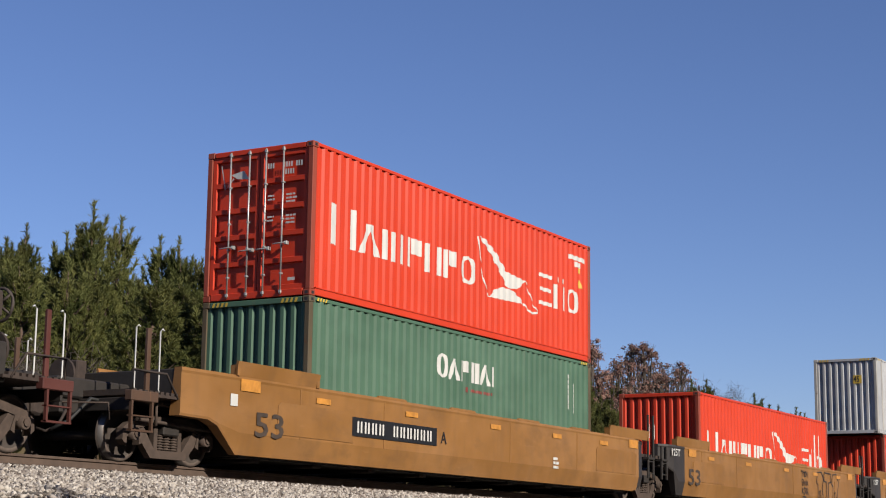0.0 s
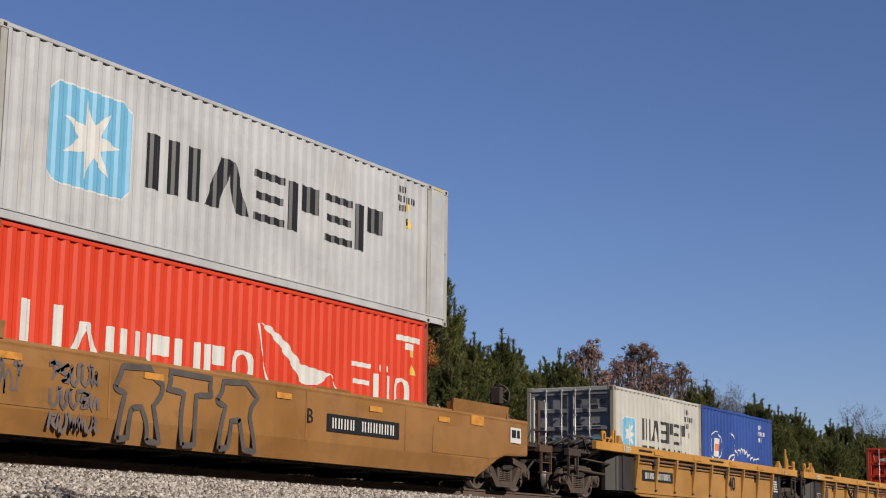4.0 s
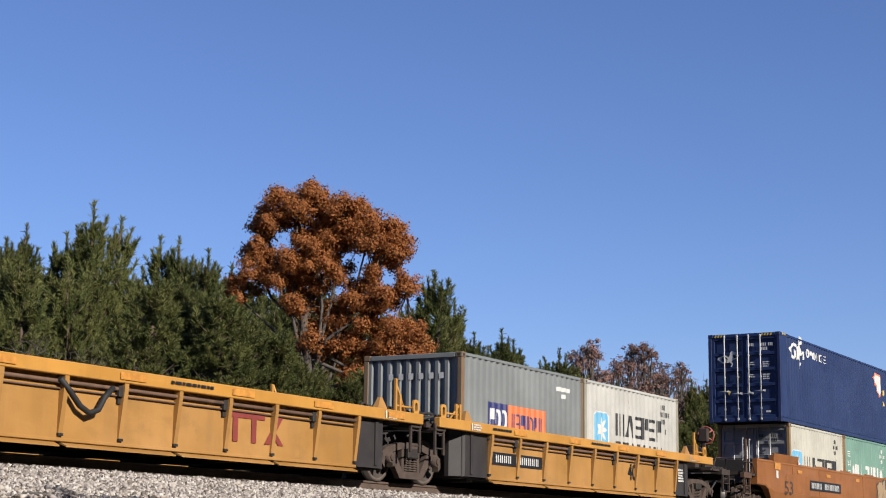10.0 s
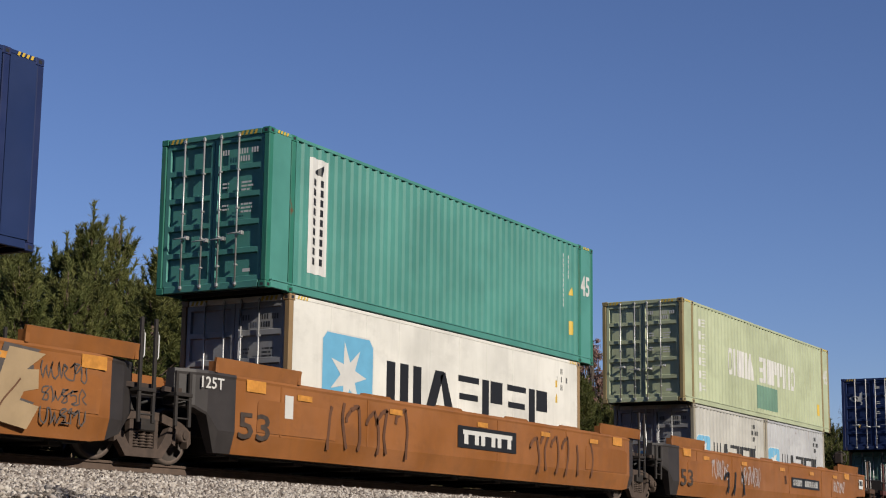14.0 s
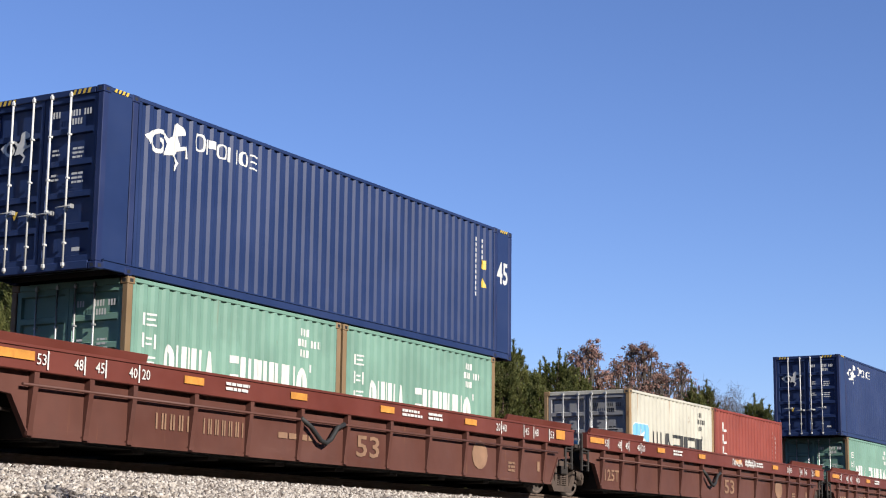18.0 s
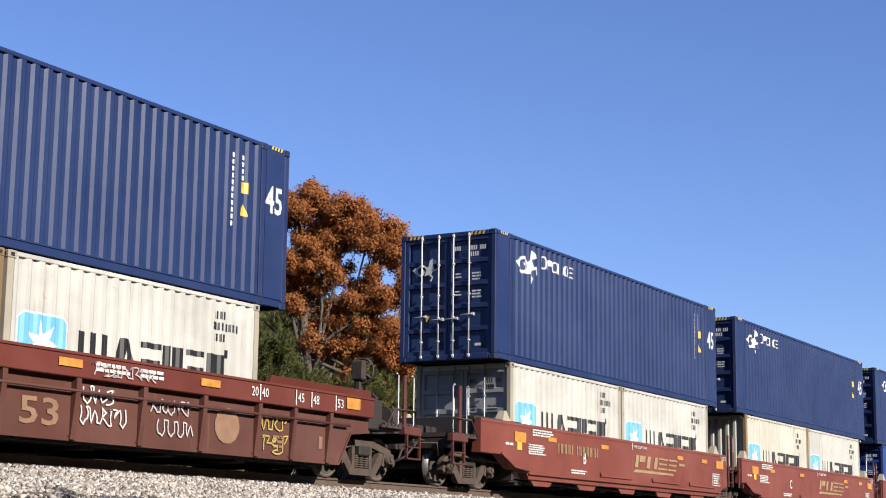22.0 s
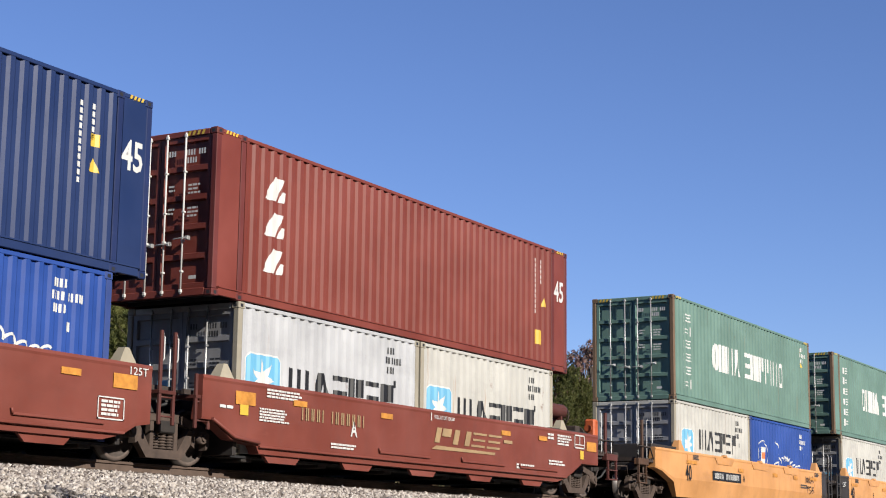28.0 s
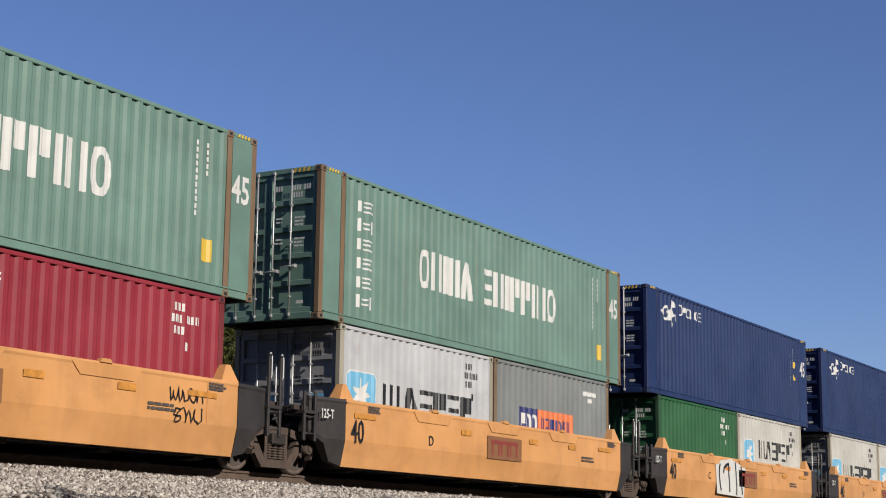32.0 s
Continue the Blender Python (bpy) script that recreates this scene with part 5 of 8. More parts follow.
def long_yellow_car(ends, skin, tag):
    """Smooth-sided unit with a well for fifty-three-foot boxes."""
    car = thing("well_car", "%s smooth-sided container well car, scuffed, orange reflectors" % tag, "freight car", "well cars of the train")
    key = ("smooth53", skin.name)
    for near in (0, 1):
        flip = Matrix.Identity(4) if not near else Matrix.Diagonal((1, -1, 1, 1))
        lo = -10.0 if ends[0] == "end" else -8.0
        hi = 10.0 if ends[1] == "end" else 8.45
        st = [(lo, 0.80, 0.03), (-9.3, 0.78, 0.0), (-9.05, 0.70, 0.0), (-8.45, 0.26, 0.0)] if ends[0] == "end" else [(lo, 0.26, 0.0)]
        st += [(-4, 0.26, 0), (0, 0.26, 0), (4, 0.26, 0)]
        st += [(7.75, 0.26, 0.0), (8.6, 0.68, 0.0), (8.9, 0.76, 0.0), (hi, 0.80, 0.03)] if ends[1] == "end" else [(8.1, 0.26, 0.0), (hi, 0.30, 0.04)]
        part("side_sill", kept((key, ends), lambda: smooth_side(st, 1.57, skin)), car, at=flip)
        if ends[0] == "joint":
            part("end_panel", kept((key, "endL"), lambda: smooth_side([(-9.35, 0.98, 0.22), (-9.0, 0.95, 0.06), (-8.75, 0.85, 0.0), (-8.45, 0.26, 0.0), (-8.0, 0.26, 0.0)], 1.57, CHARCOAL, name="end_panel")), car, "black-painted end", at=flip)
        if ends[1] == "joint":
            part("end_panel", kept((key, "endR"), lambda: smooth_side([(8.45, 0.30, 0.04), (8.8, 0.42, 0.10), (9.2, 0.75, 0.28)], 1.55, CHARCOAL, name="end_panel")), car, "black-painted end", at=flip)
        flare = kept((key, "flare"), lambda: Form().prism([(-SIDE + 0.06, 1.56), (-SIDE - 0.005, 1.56), (-SIDE - 0.05, 1.80), (-SIDE - 0.01, 1.81)], -1.22, 1.22, "x").box(-1.22, -1.14, -SIDE - 0.03, -SIDE + 0.12, 1.56, 1.74).box(1.14, 1.22, -SIDE - 0.03, -SIDE + 0.12, 1.56, 1.74).mesh("guide_flare", skin))
        for x in (-7.38, 7.75):
            part("guide_flare", flare, car, at=flip @ pose(x, 0, 0))
        tab = kept((key, "tab"), lambda: Form().prism([(-0.55, 1.565), (-0.48, 1.61), (0.48, 1.61), (0.55, 1.565)], -SIDE - 0.004, -SIDE + 0.05).mesh("guide_tab", skin))
        for x in (-3.6, -0.8, 2.2, 4.9):
            part("guide_tab", tab, car, at=flip @ pose(x, 0, 0))
        seam = kept((key, "seam"), lambda: Form().box(-0.02, 0.02, -SIDE - 0.008, -SIDE + 0.02, 0.62, 1.50).mesh("weld_strip", skin))
        doubler = kept((key, "doubler"), lambda: Form().prism([(-1.2, 0.66), (1.2, 0.66), (1.25, 1.16), (1.1, 1.22), (-1.1, 1.22), (-1.18, 1.16)], -SIDE - 0.012, -SIDE + 0.01).mesh("doubler_plate", skin))
        for x in (-6.2, 6.95):
            part("doubler_plate", doubler, car, at=flip @ pose(x, 0, 0))
        for x in (-6.7, -3.9, 1.3, 4.7):
            part("weld_strip", seam, car, at=flip @ pose(x, 0, 0))
    under_frame(car, 8.1, 0.20, 9)
    car_things(car, GEAR, 9.75, ends, 8.6, 2.25, True, STEEL_DARK)
    tapes(car, (-6.0, -2.9, 0.6, 3.6, 6.2), 1.34)
    tapes(car, (-8.2, 8.0) if ends[0] == "end" else (-7.45, 7.6), 1.42, 0.55, 0.20)
    return car


def short_ribbed_car(ends, tag, hose=False):
    skin = paint("ochre_yellow_paint", (0.46, 0.235, 0.065), 0.12, 0.5, 0.4)
    chord_paint = paint("orange_yellow_paint", (0.60, 0.29, 0.055), 0.10, 0.45, 0.35)
    car = thing("well_car", "ochre ribbed container well car%s" % tag, "freight car", "well cars of the train")
    key = "rib40"
    a, b = (-7.85 if ends[0] == "end" else -7.55), (7.85 if ends[1] == "end" else 7.55)
    for near in (0, 1):
        flip = Matrix.Identity(4) if not near else Matrix.Diagonal((1, -1, 1, 1))
        part("top_chord", kept((key, "chord", a, b), lambda: Form().box(a, b, -1.54, -1.40, 1.17, 1.375, 0.012).mesh("top_chord", chord_paint)), car, "orange-yellow top chord", at=flip)
        part("side_panel", kept((key, "panel"), lambda: Form().box(-5.28, 5.28, -1.41, -1.37, 0.25, 1.175).box(-5.28, 5.28, -1.44, -1.37, 0.22, 0.27, 0.008).mesh("side_panel", skin)), car, at=flip)
        rib = kept((key, "rib"), lambda: Form().prism([(-1.41, 1.17), (-1.525, 1.17), (-1.525, 1.08), (-1.435, 0.30), (-1.41, 0.30)], -0.045, 0.045, "x").mesh("rib", skin))
        foot = kept((key, "foot"), lambda: Form().box(-0.05, 0.05, -1.45, -1.405, 0.30, 0.34).mesh("rib_foot", BLACK))
        for k in range(9):
            part("rib", rib, car, at=flip @ pose(-5.24 + k * 1.31, 0, 0))
            part("rib_foot", foot, car, at=flip @ pose(-5.24 + k * 1.31, 0, 0))
        for sgn in (-1, 1):
            endp = kept((key, "dark"), lambda: Form().box(5.28, 6.25, -1.40, -1.34, 0.25, 1.17).mesh("end_panel", CHARCOAL))
            turn = kept((key, "return"), lambda: Form().loft([[(6.25, -1.40, 0.25), (6.25, -1.30, 0.25), (6.25, -1.30, 1.17), (6.25, -1.40, 1.17)], [(6.5, -1.15, 0.25), (6.5, -1.05, 0.25), (6.5, -1.05, 1.17), (6.5, -1.15, 1.17)]]).mesh("end_return", CHARCOAL))
            strip = kept((key, "end_rib"), lambda: Form().box(5.95, 6.05, -1.43, -1.39, 0.3, 1.12).mesh("end_rib", CHARCOAL))
            at = flip if sgn > 0 else flip @ Matrix.Diagonal((-1, 1, 1, 1))
            part("end_panel", endp, car, "weathered black end", at=at)
            part("end_return", turn, car, "weathered black end", at=at)
            part("end_rib", strip, car, "weathered black end", at=at)
            def eye_plate():
                def oval(a, b, y):
                    return [(7.33 + a * (abs(math.cos(q)) ** 0.6) * (1 if math.cos(q) >= 0 else -1), y, 1.50 + b * (abs(math.sin(q)) ** 0.6) * (1 if math.sin(q) >= 0 else -1)) for q in [math.pi * k / 8 for k in range(16)]]
                return Form().loft([oval(0.115, 0.145, -1.50), oval(0.05, 0.085, -1.50), oval(0.05, 0.085, -1.46), oval(0.115, 0.145, -1.46), oval(0.115, 0.145, -1.50)], caps=False).mesh("lifting_eye", chord_paint)
            part("lifting_eye", kept((key, "eye"), eye_plate), car, at=at)
            tall = 0.30 if sgn > 0 else 0.0
            rod = kept((key, "tie", sgn), lambda: Form().tube([(7.25, -1.45, 1.48), (6.65, -1.45, 1.48)], 0.022, 6).mesh("tie_bar", chord_paint))
            part("tie_bar", rod, car, at=at)
            for px in (6.76, 6.60):
                post = kept((key, "stake", px, sgn), lambda: Form().box(px - 0.028, px + 0.028, -1.49, -1.43, 1.37, 1.70 + (tall if px < 6.7 else 0), 0.008).mesh("stake", chord_paint))
                part("stake", post, car, at=at)
            brace = kept((key, "brace", sgn), lambda: Form().tube([(6.60, -1.44, 1.68 + tall), (6.98, -1.44, 1.38)], 0.026, 6).mesh("stake_brace", chord_paint))
            part("stake_brace", brace, car, at=at)
            cone = kept((key, "cone"), lambda: Form().loft([[(6.0, -1.44, 1.37), (6.36, -1.44, 1.37), (6.36, -1.30, 1.37), (6.0, -1.30, 1.37)], [(6.14, -1.40, 1.60), (6.22, -1.40, 1.60), (6.22, -1.34, 1.60), (6.14, -1.34, 1.60)]]).mesh("corner_guide", skin))
            part("corner_guide", cone, car, at=at)
        pipe = kept((key, "pipe"), lambda: Form().tube([(-5.3, -1.455, 1.08), (5.3, -1.455, 1.08)], 0.032, 8).tube([(-5.3, -1.44, 0.98), (5.3, -1.44, 0.98)], 0.014, 6).mesh("train_line_pipe", RUSTY))
        part("train_line_pipe", pipe, car, at=flip)
        for x in (-4.1, -1.4, 1.2, 3.8):
            clip_me = kept((key, "clip"), lambda: Form().box(-0.05, 0.05, -1.50, -1.42, 0.96, 1.13, 0.01).box(-0.02, 0.06, -1.45, -1.41, 0.86, 0.98).mesh("pipe_clip", STEEL_DARK))
            part("pipe_clip", clip_me, car, at=flip @ pose(x, 0, 0))
        lip = kept((key, "lip"), lambda: Form().prism([(-1.36, 0.20), (-1.52, 0.14), (-1.52, 0.16), (-1.36, 0.23)], -1.25, 1.25, "x").mesh("lower_apron", skin))
        for k in range(4):
            part("lower_apron", lip, car, at=flip @ pose(-3.96 + k * 2.64, 0, 0))
    under_frame(car, 6.2, 0.18, 7)
    car_things(car, STEEL_BROWN, 7.85, ends, 6.3, 1.25, False, STEEL_BROWN)
    def deck_pipe(k):
        y = -1.25 + 0.28 * k
        return Form().tube([(6.35 + 0.05 * k, y, 1.32), (6.75, y + 0.1, 1.46 + 0.05 * (k % 3)), (7.3, y - 0.06, 1.42 + 0.06 * (k % 2)), (7.85, y + 0.05, 1.30)], 0.035, 6).mesh("deck_pipe", STEEL_DARK)
    for sgn in (-1, 1):
        mirror = Matrix.Diagonal((sgn, 1, 1, 1))
        part("deck_tray", kept((key, "tray"), lambda: Form().box(6.5, 7.5, -1.2, 0.9, 1.22, 1.34, 0.02).mesh("deck_tray", STEEL_DARK)), car, at=mirror)
        for k in range(7):
            part("deck_pipe", kept((key, "deck_pipe", k), lambda: deck_pipe(k)), car, at=mirror)
    if hose:
        part("air_hose", Form().tube([(-2.75, -1.50, 1.12), (-2.55, -1.52, 0.95), (-2.35, -1.54, 0.75), (-2.15, -1.55, 0.66), (-1.95, -1.54, 0.72), (-1.80, -1.52, 0.92), (-1.60, -1.50, 1.08)], 0.045, 8).mesh("air_hose", RUBBER), car, "black looped hose")
    return car


def long_ribbed_car(ends, tag):
    skin = paint("maroon_panel_paint", (0.118, 0.044, 0.032), 0.15, 0.55, 0.25)
    chord_paint = paint("maroon_chord_paint", (0.155, 0.036, 0.025), 0.06, 0.5, 0.15)
    car = thing("well_car", "dark maroon ribbed-sided container well car%s" % tag, "freight car", "well cars of the train")
    key = "rib53"
    for near in (0, 1):
        flip = Matrix.Identity(4) if not near else Matrix.Diagonal((1, -1, 1, 1))
        part("top_chord", kept((key, "chord"), lambda: Form().box(-9.38, 9.38, -1.54, -1.40, 1.16, 1.52, 0.012).box(-9.38, 9.38, -1.56, -1.40, 1.49, 1.53).mesh("top_chord", chord_paint)), car, at=flip)

        def panel():
            rings = []
            for x, zb in ((-9.38, 0.88), (-8.75, 0.82), (-8.36, 0.24), (8.36, 0.24), (8.75, 0.82), (9.38, 0.88)):
                rings.append([(x, -1.41, 1.17), (x, -1.41, zb + 0.05), (x, -1.44, zb + 0.05), (x, -1.44, zb), (x, -1.34, zb), (x, -1.34, 1.17)])
            return Form().loft(rings).mesh("side_panel", skin)
        part("side_panel", kept((key, "panel"), panel), car, at=flip)
        rib = kept((key, "rib"), lambda: Form().prism([(-1.41, 1.16), (-1.52, 1.16), (-1.52, 1.0), (-1.44, 0.30), (-1.41, 0.30)], -0.05, 0.05, "x").box(-0.09, 0.03, -1.475, -1.43, 0.26, 0.32).mesh("rib", skin))
        for x in (-8.34, -7.18, -6.2, -4.7, -3.2, -1.7, -0.2, 1.3, 2.8, 4.3, 5.8, 6.85, 7.98):
            part("rib", rib, car, at=flip @ pose(x, 0, 0))
        pipe = kept((key, "pipe"), lambda: Form().tube([(-8.6, -1.50, 0.97), (8.6, -1.50, 0.97)], 0.024, 8).mesh("train_line_pipe", skin))
        part("train_line_pipe", pipe, car, at=flip)
        flare = kept((key, "flare"), lambda: Form().prism([(-1.42, 1.52), (-1.53, 1.52), (-1.57, 1.65), (-1.53, 1.66)], -1.6, 1.6, "x").mesh("guide_flare", chord_paint))
        for x in (-7.6, 7.6):
            part("guide_flare", flare, car, at=flip @ pose(x, 0, 0))
    under_frame(car, 8.1, 0.18, 9)
    car_things(car, paint("dark_maroon_frame", (0.115, 0.034, 0.027), 0.1, 0.55), 9.75, ends, 8.6, 1.6, True, STEEL_DARK)
    tapes(car, (-4.84, -1.9, 1.05, 4.35), 1.36, 0.5, 0.12, 1.545)
    tapes(car, (-8.85,), 1.37, 0.8, 0.13, 1.545)
    tapes(car, (8.62,), 1.37, 0.46, 0.2, 1.545)
    mark(car, WHITE, lambda m: [m.rect(x, x + 0.03, 1.20, 1.47) for x in (-8.19, -7.42, -6.96, -6.20, 5.70, 6.76, 7.24, 8.02)] and m.lines(-4.0, -3.2, 1.42, 2, 0.05, 3).lines(1.6, 2.4, 1.42, 2, 0.05, 4).lines(2.6, 3.2, 1.42, 2, 0.05, 5), "chord_marking", 1.546)
    for word, u in (("53", -8.40), ("48", -7.63), ("45", -7.17), ("40", -6.42), ("20", -6.12), ("20", 5.47), ("40", 5.76), ("45", 6.83), ("48", 7.30), ("53", 8.09)):
        mark(car, WHITE, lambda m: m.fit(word, u, u + 0.19, 1.26, 1.42, 0.005), "length_number", 1.546)
    hose = kept((key, "hose"), lambda: Form().tube([(-1.75, -1.50, 1.0), (-1.45, -1.52, 0.86), (-1.15, -1.53, 0.64), (-0.98, -1.535, 0.60), (-0.82, -1.53, 0.68), (-0.60, -1.52, 0.90), (-0.35, -1.50, 0.98)], 0.045, 8).mesh("air_hose", RUBBER))
    part("air_hose", hose, car, "black hose hanging in a loop")
    return car


def short_maroon_car(ends, letter, numbers):
    skin = paint("brown_red_paint", (0.225, 0.058, 0.04), 0.04, 0.5, 0.3)
    car = thing("well_car", "brown-red smooth-sided container well car stencilled with letter %s" % letter, "freight car", "well cars of the train")
    key = "smooth40m"
    for near in (0, 1):
        flip = Matrix.Identity(4) if not near else Matrix.Diagonal((1, -1, 1, 1))
        lo = -8.0 if ends[0] == "end" else -7.35
        hi = 8.0 if ends[1] == "end" else 6.85
        st = [(lo, 0.78, 0.0), (-7.1, 0.78, 0.0), (-6.55, 0.50, 0.0), (-5.85, 0.44, 0.0), (-5.75, 0.30, 0.0)]
        st += [(0, 0.30, 0), (5.75, 0.30, 0.0), (6.2, 0.40, 0.0)]
        st += [(6.6, 0.55, 0.0), (7.1, 0.78, 0.0), (hi, 0.78, 0.0)] if ends[1] == "end" else [(6.5, 0.55, 0.0), (hi, 0.60, 0.02)]
        part("side_sill", kept((key, ends), lambda: smooth_side(st, 1.50, skin, 0.46, 0.03)), car, at=flip)

        def edge():
            f = Form().tube([(-7.1, -SIDE - 0.03, 0.80), (-6.5, -SIDE - 0.03, 0.54), (-5.8, -SIDE - 0.03, 0.48)], 0.03, 6)
            f.box(-5.8, 6.2, -SIDE - 0.05, -SIDE + 0.02, 0.40, 0.44, 0.008)
            return f.mesh("lower_edge", skin)
        part("lower_edge", kept((key, "edge"), edge), car, at=flip)
        strip = kept((key, "strip"), lambda: Form().box(-0.95, 0.95, -SIDE - 0.035, -SIDE + 0.02, 0.52, 0.56, 0.008).tube([(-0.95, -SIDE - 0.03, 0.54), (-0.97, -SIDE - 0.03, 0.62)], 0.02, 6).mesh("rub_strip", skin))
        for x in (-1.0, 2.2, 4.8):
            part("rub_strip", strip, car, at=flip @ pose(x, 0, 0))
        foot = kept((key, "foot"), lambda: Form().prism([(-0.55, 0.30), (-0.40, 0.17), (0.40, 0.17), (0.55, 0.30)], -SIDE + 0.06, -SIDE + 0.12).mesh("floor_bracket", skin))
        for x in (-5.0, -2.6, -0.2, 2.2, 4.6):
            part("floor_bracket", foot, car, at=flip @ pose(x, 0, 0))
        cone = kept((key, "cone"), lambda: Form().loft([[(-0.22, -1.34, 1.48), (0.22, -1.34, 1.48), (0.22, -1.10, 1.48), (-0.22, -1.10, 1.48)], [(-0.05, -1.30, 1.76), (0.05, -1.30, 1.76), (0.05, -1.16, 1.76), (-0.05, -1.16, 1.76)]]).mesh("corner_guide", paint("ivory_paint", (0.45, 0.40, 0.30))))
        for x in (-6.5, 6.45):
            part("corner_guide", cone, car, "ivory-painted corner guide", at=flip @ pose(x, 0, 0))
    under_frame(car, 6.2, 0.20, 6)
    car_things(car, paint("dark_maroon_frame", (0.115, 0.034, 0.027), 0.1, 0.55), 7.72, ends, 6.4, 2.1, True, paint("dark_maroon_frame", (0.115, 0.034, 0.027), 0.1, 0.55), True)
    tapes(car, (-4.6, -1.7, 3.2, 5.0), 1.24, 0.42, 0.10)
    tapes(car, (-6.2, 6.2 if ends[1] == "joint" else 7.6), 1.20, 0.55, 0.22)
    mark(car, WHITE, lambda m: m.text(letter, -2.95, 0.78, 0.27, 0.8, 0.02), "unit_letter")
    mark(car, WHITE, lambda m: m.text("WELL LD LMT 124,600", 0.10, 1.33, 0.075, 0.8, 0.01), "load_limit")
    if ends[1] == "joint":
        mark(car, WHITE, lambda m: m.fit("125T", 6.30, 6.72, 1.32, 1.44, 0.005), "capacity")
    mark(car, WHITE, lambda m: m.rect(-0.03, 0.0, 1.28, 1.44).lines(-5.6, -4.4, 1.42, 3, 0.035, 3).lines(-5.8, -4.9, 1.08, 5, 0.03, 4).lines(-6.9, -6.5, 1.05, 1, 0.05, 5).lines(-3.6, -2.6, 0.62, 2, 0.035, 7), "stencil_marking")
    if ends[1] == "joint":
        mark(car, WHITE, lambda m: [m.rect(a, b, c, d) for a, b, c, d in ((5.6, 6.2, 0.60, 0.62), (5.6, 6.2, 0.92, 0.94), (5.6, 5.62, 0.60, 0.94), (6.18, 6.2, 0.60, 0.94))] and m.lines(5.68, 6.12, 0.89, 4, 0.04, 6), "notice_box")
    mark(car, YELLOW, lambda m: m.rect(-6.35, -6.12, 0.92, 1.16), "yellow_label")
    mark(car, CREAM, lambda m: m.poly([(0.0, 0.72), (2.7, 0.74), (2.7, 0.79), (0.2, 0.80)]).rect(3.1, 3.5, 1.02, 1.09), "name_emblem")
    letters(Marking, car, CREAM, 0.12, 2.90, 0.86, 1.16, "ptee", (0, -SIDE - 0.012, 0), 0.30, 0.35, gap=0.12)
    if ends[1] == "end":
        mark(car, WHITE, lambda m: [m.rect(a, b, c, d) for a, b, c, d in ((6.66, 7.22, 1.12, 1.15), (6.66, 7.22, 1.41, 1.44), (6.66, 6.69, 1.12, 1.44), (7.19, 7.22, 1.12, 1.44), (6.93, 6.96, 1.22, 1.42), (6.68, 7.20, 1.20, 1.22))], "notice_box")
        mark(car, WHITE, lambda m: m.lines(5.75, 6.55, 1.38, 4, 0.04, 12).lines(5.25, 5.6, 1.38, 2, 0.05, 11).lines(3.7, 4.75, 0.62, 2, 0.04, 13).lines(5.3, 6.2, 0.78, 2, 0.04, 14), "stencil_marking")
        mark(car, YELLOW, lambda m: m.rect(6.97, 7.16, 0.88, 1.08), "yellow_label")
    if numbers:
        mark(car, CREAM, lambda m: m.bars(-4.55, -3.85, 0.96, 1.18, 4, 0.45).bars(-3.6, -2.75 + 0.25, 0.96, 1.18, 6, 0.45) if letter == "A" else m.bars(-4.3, -3.5, 0.96, 1.18, 4, 0.45).bars(-3.3, -2.1, 0.96, 1.18, 6, 0.45), "number_marking")
    return car


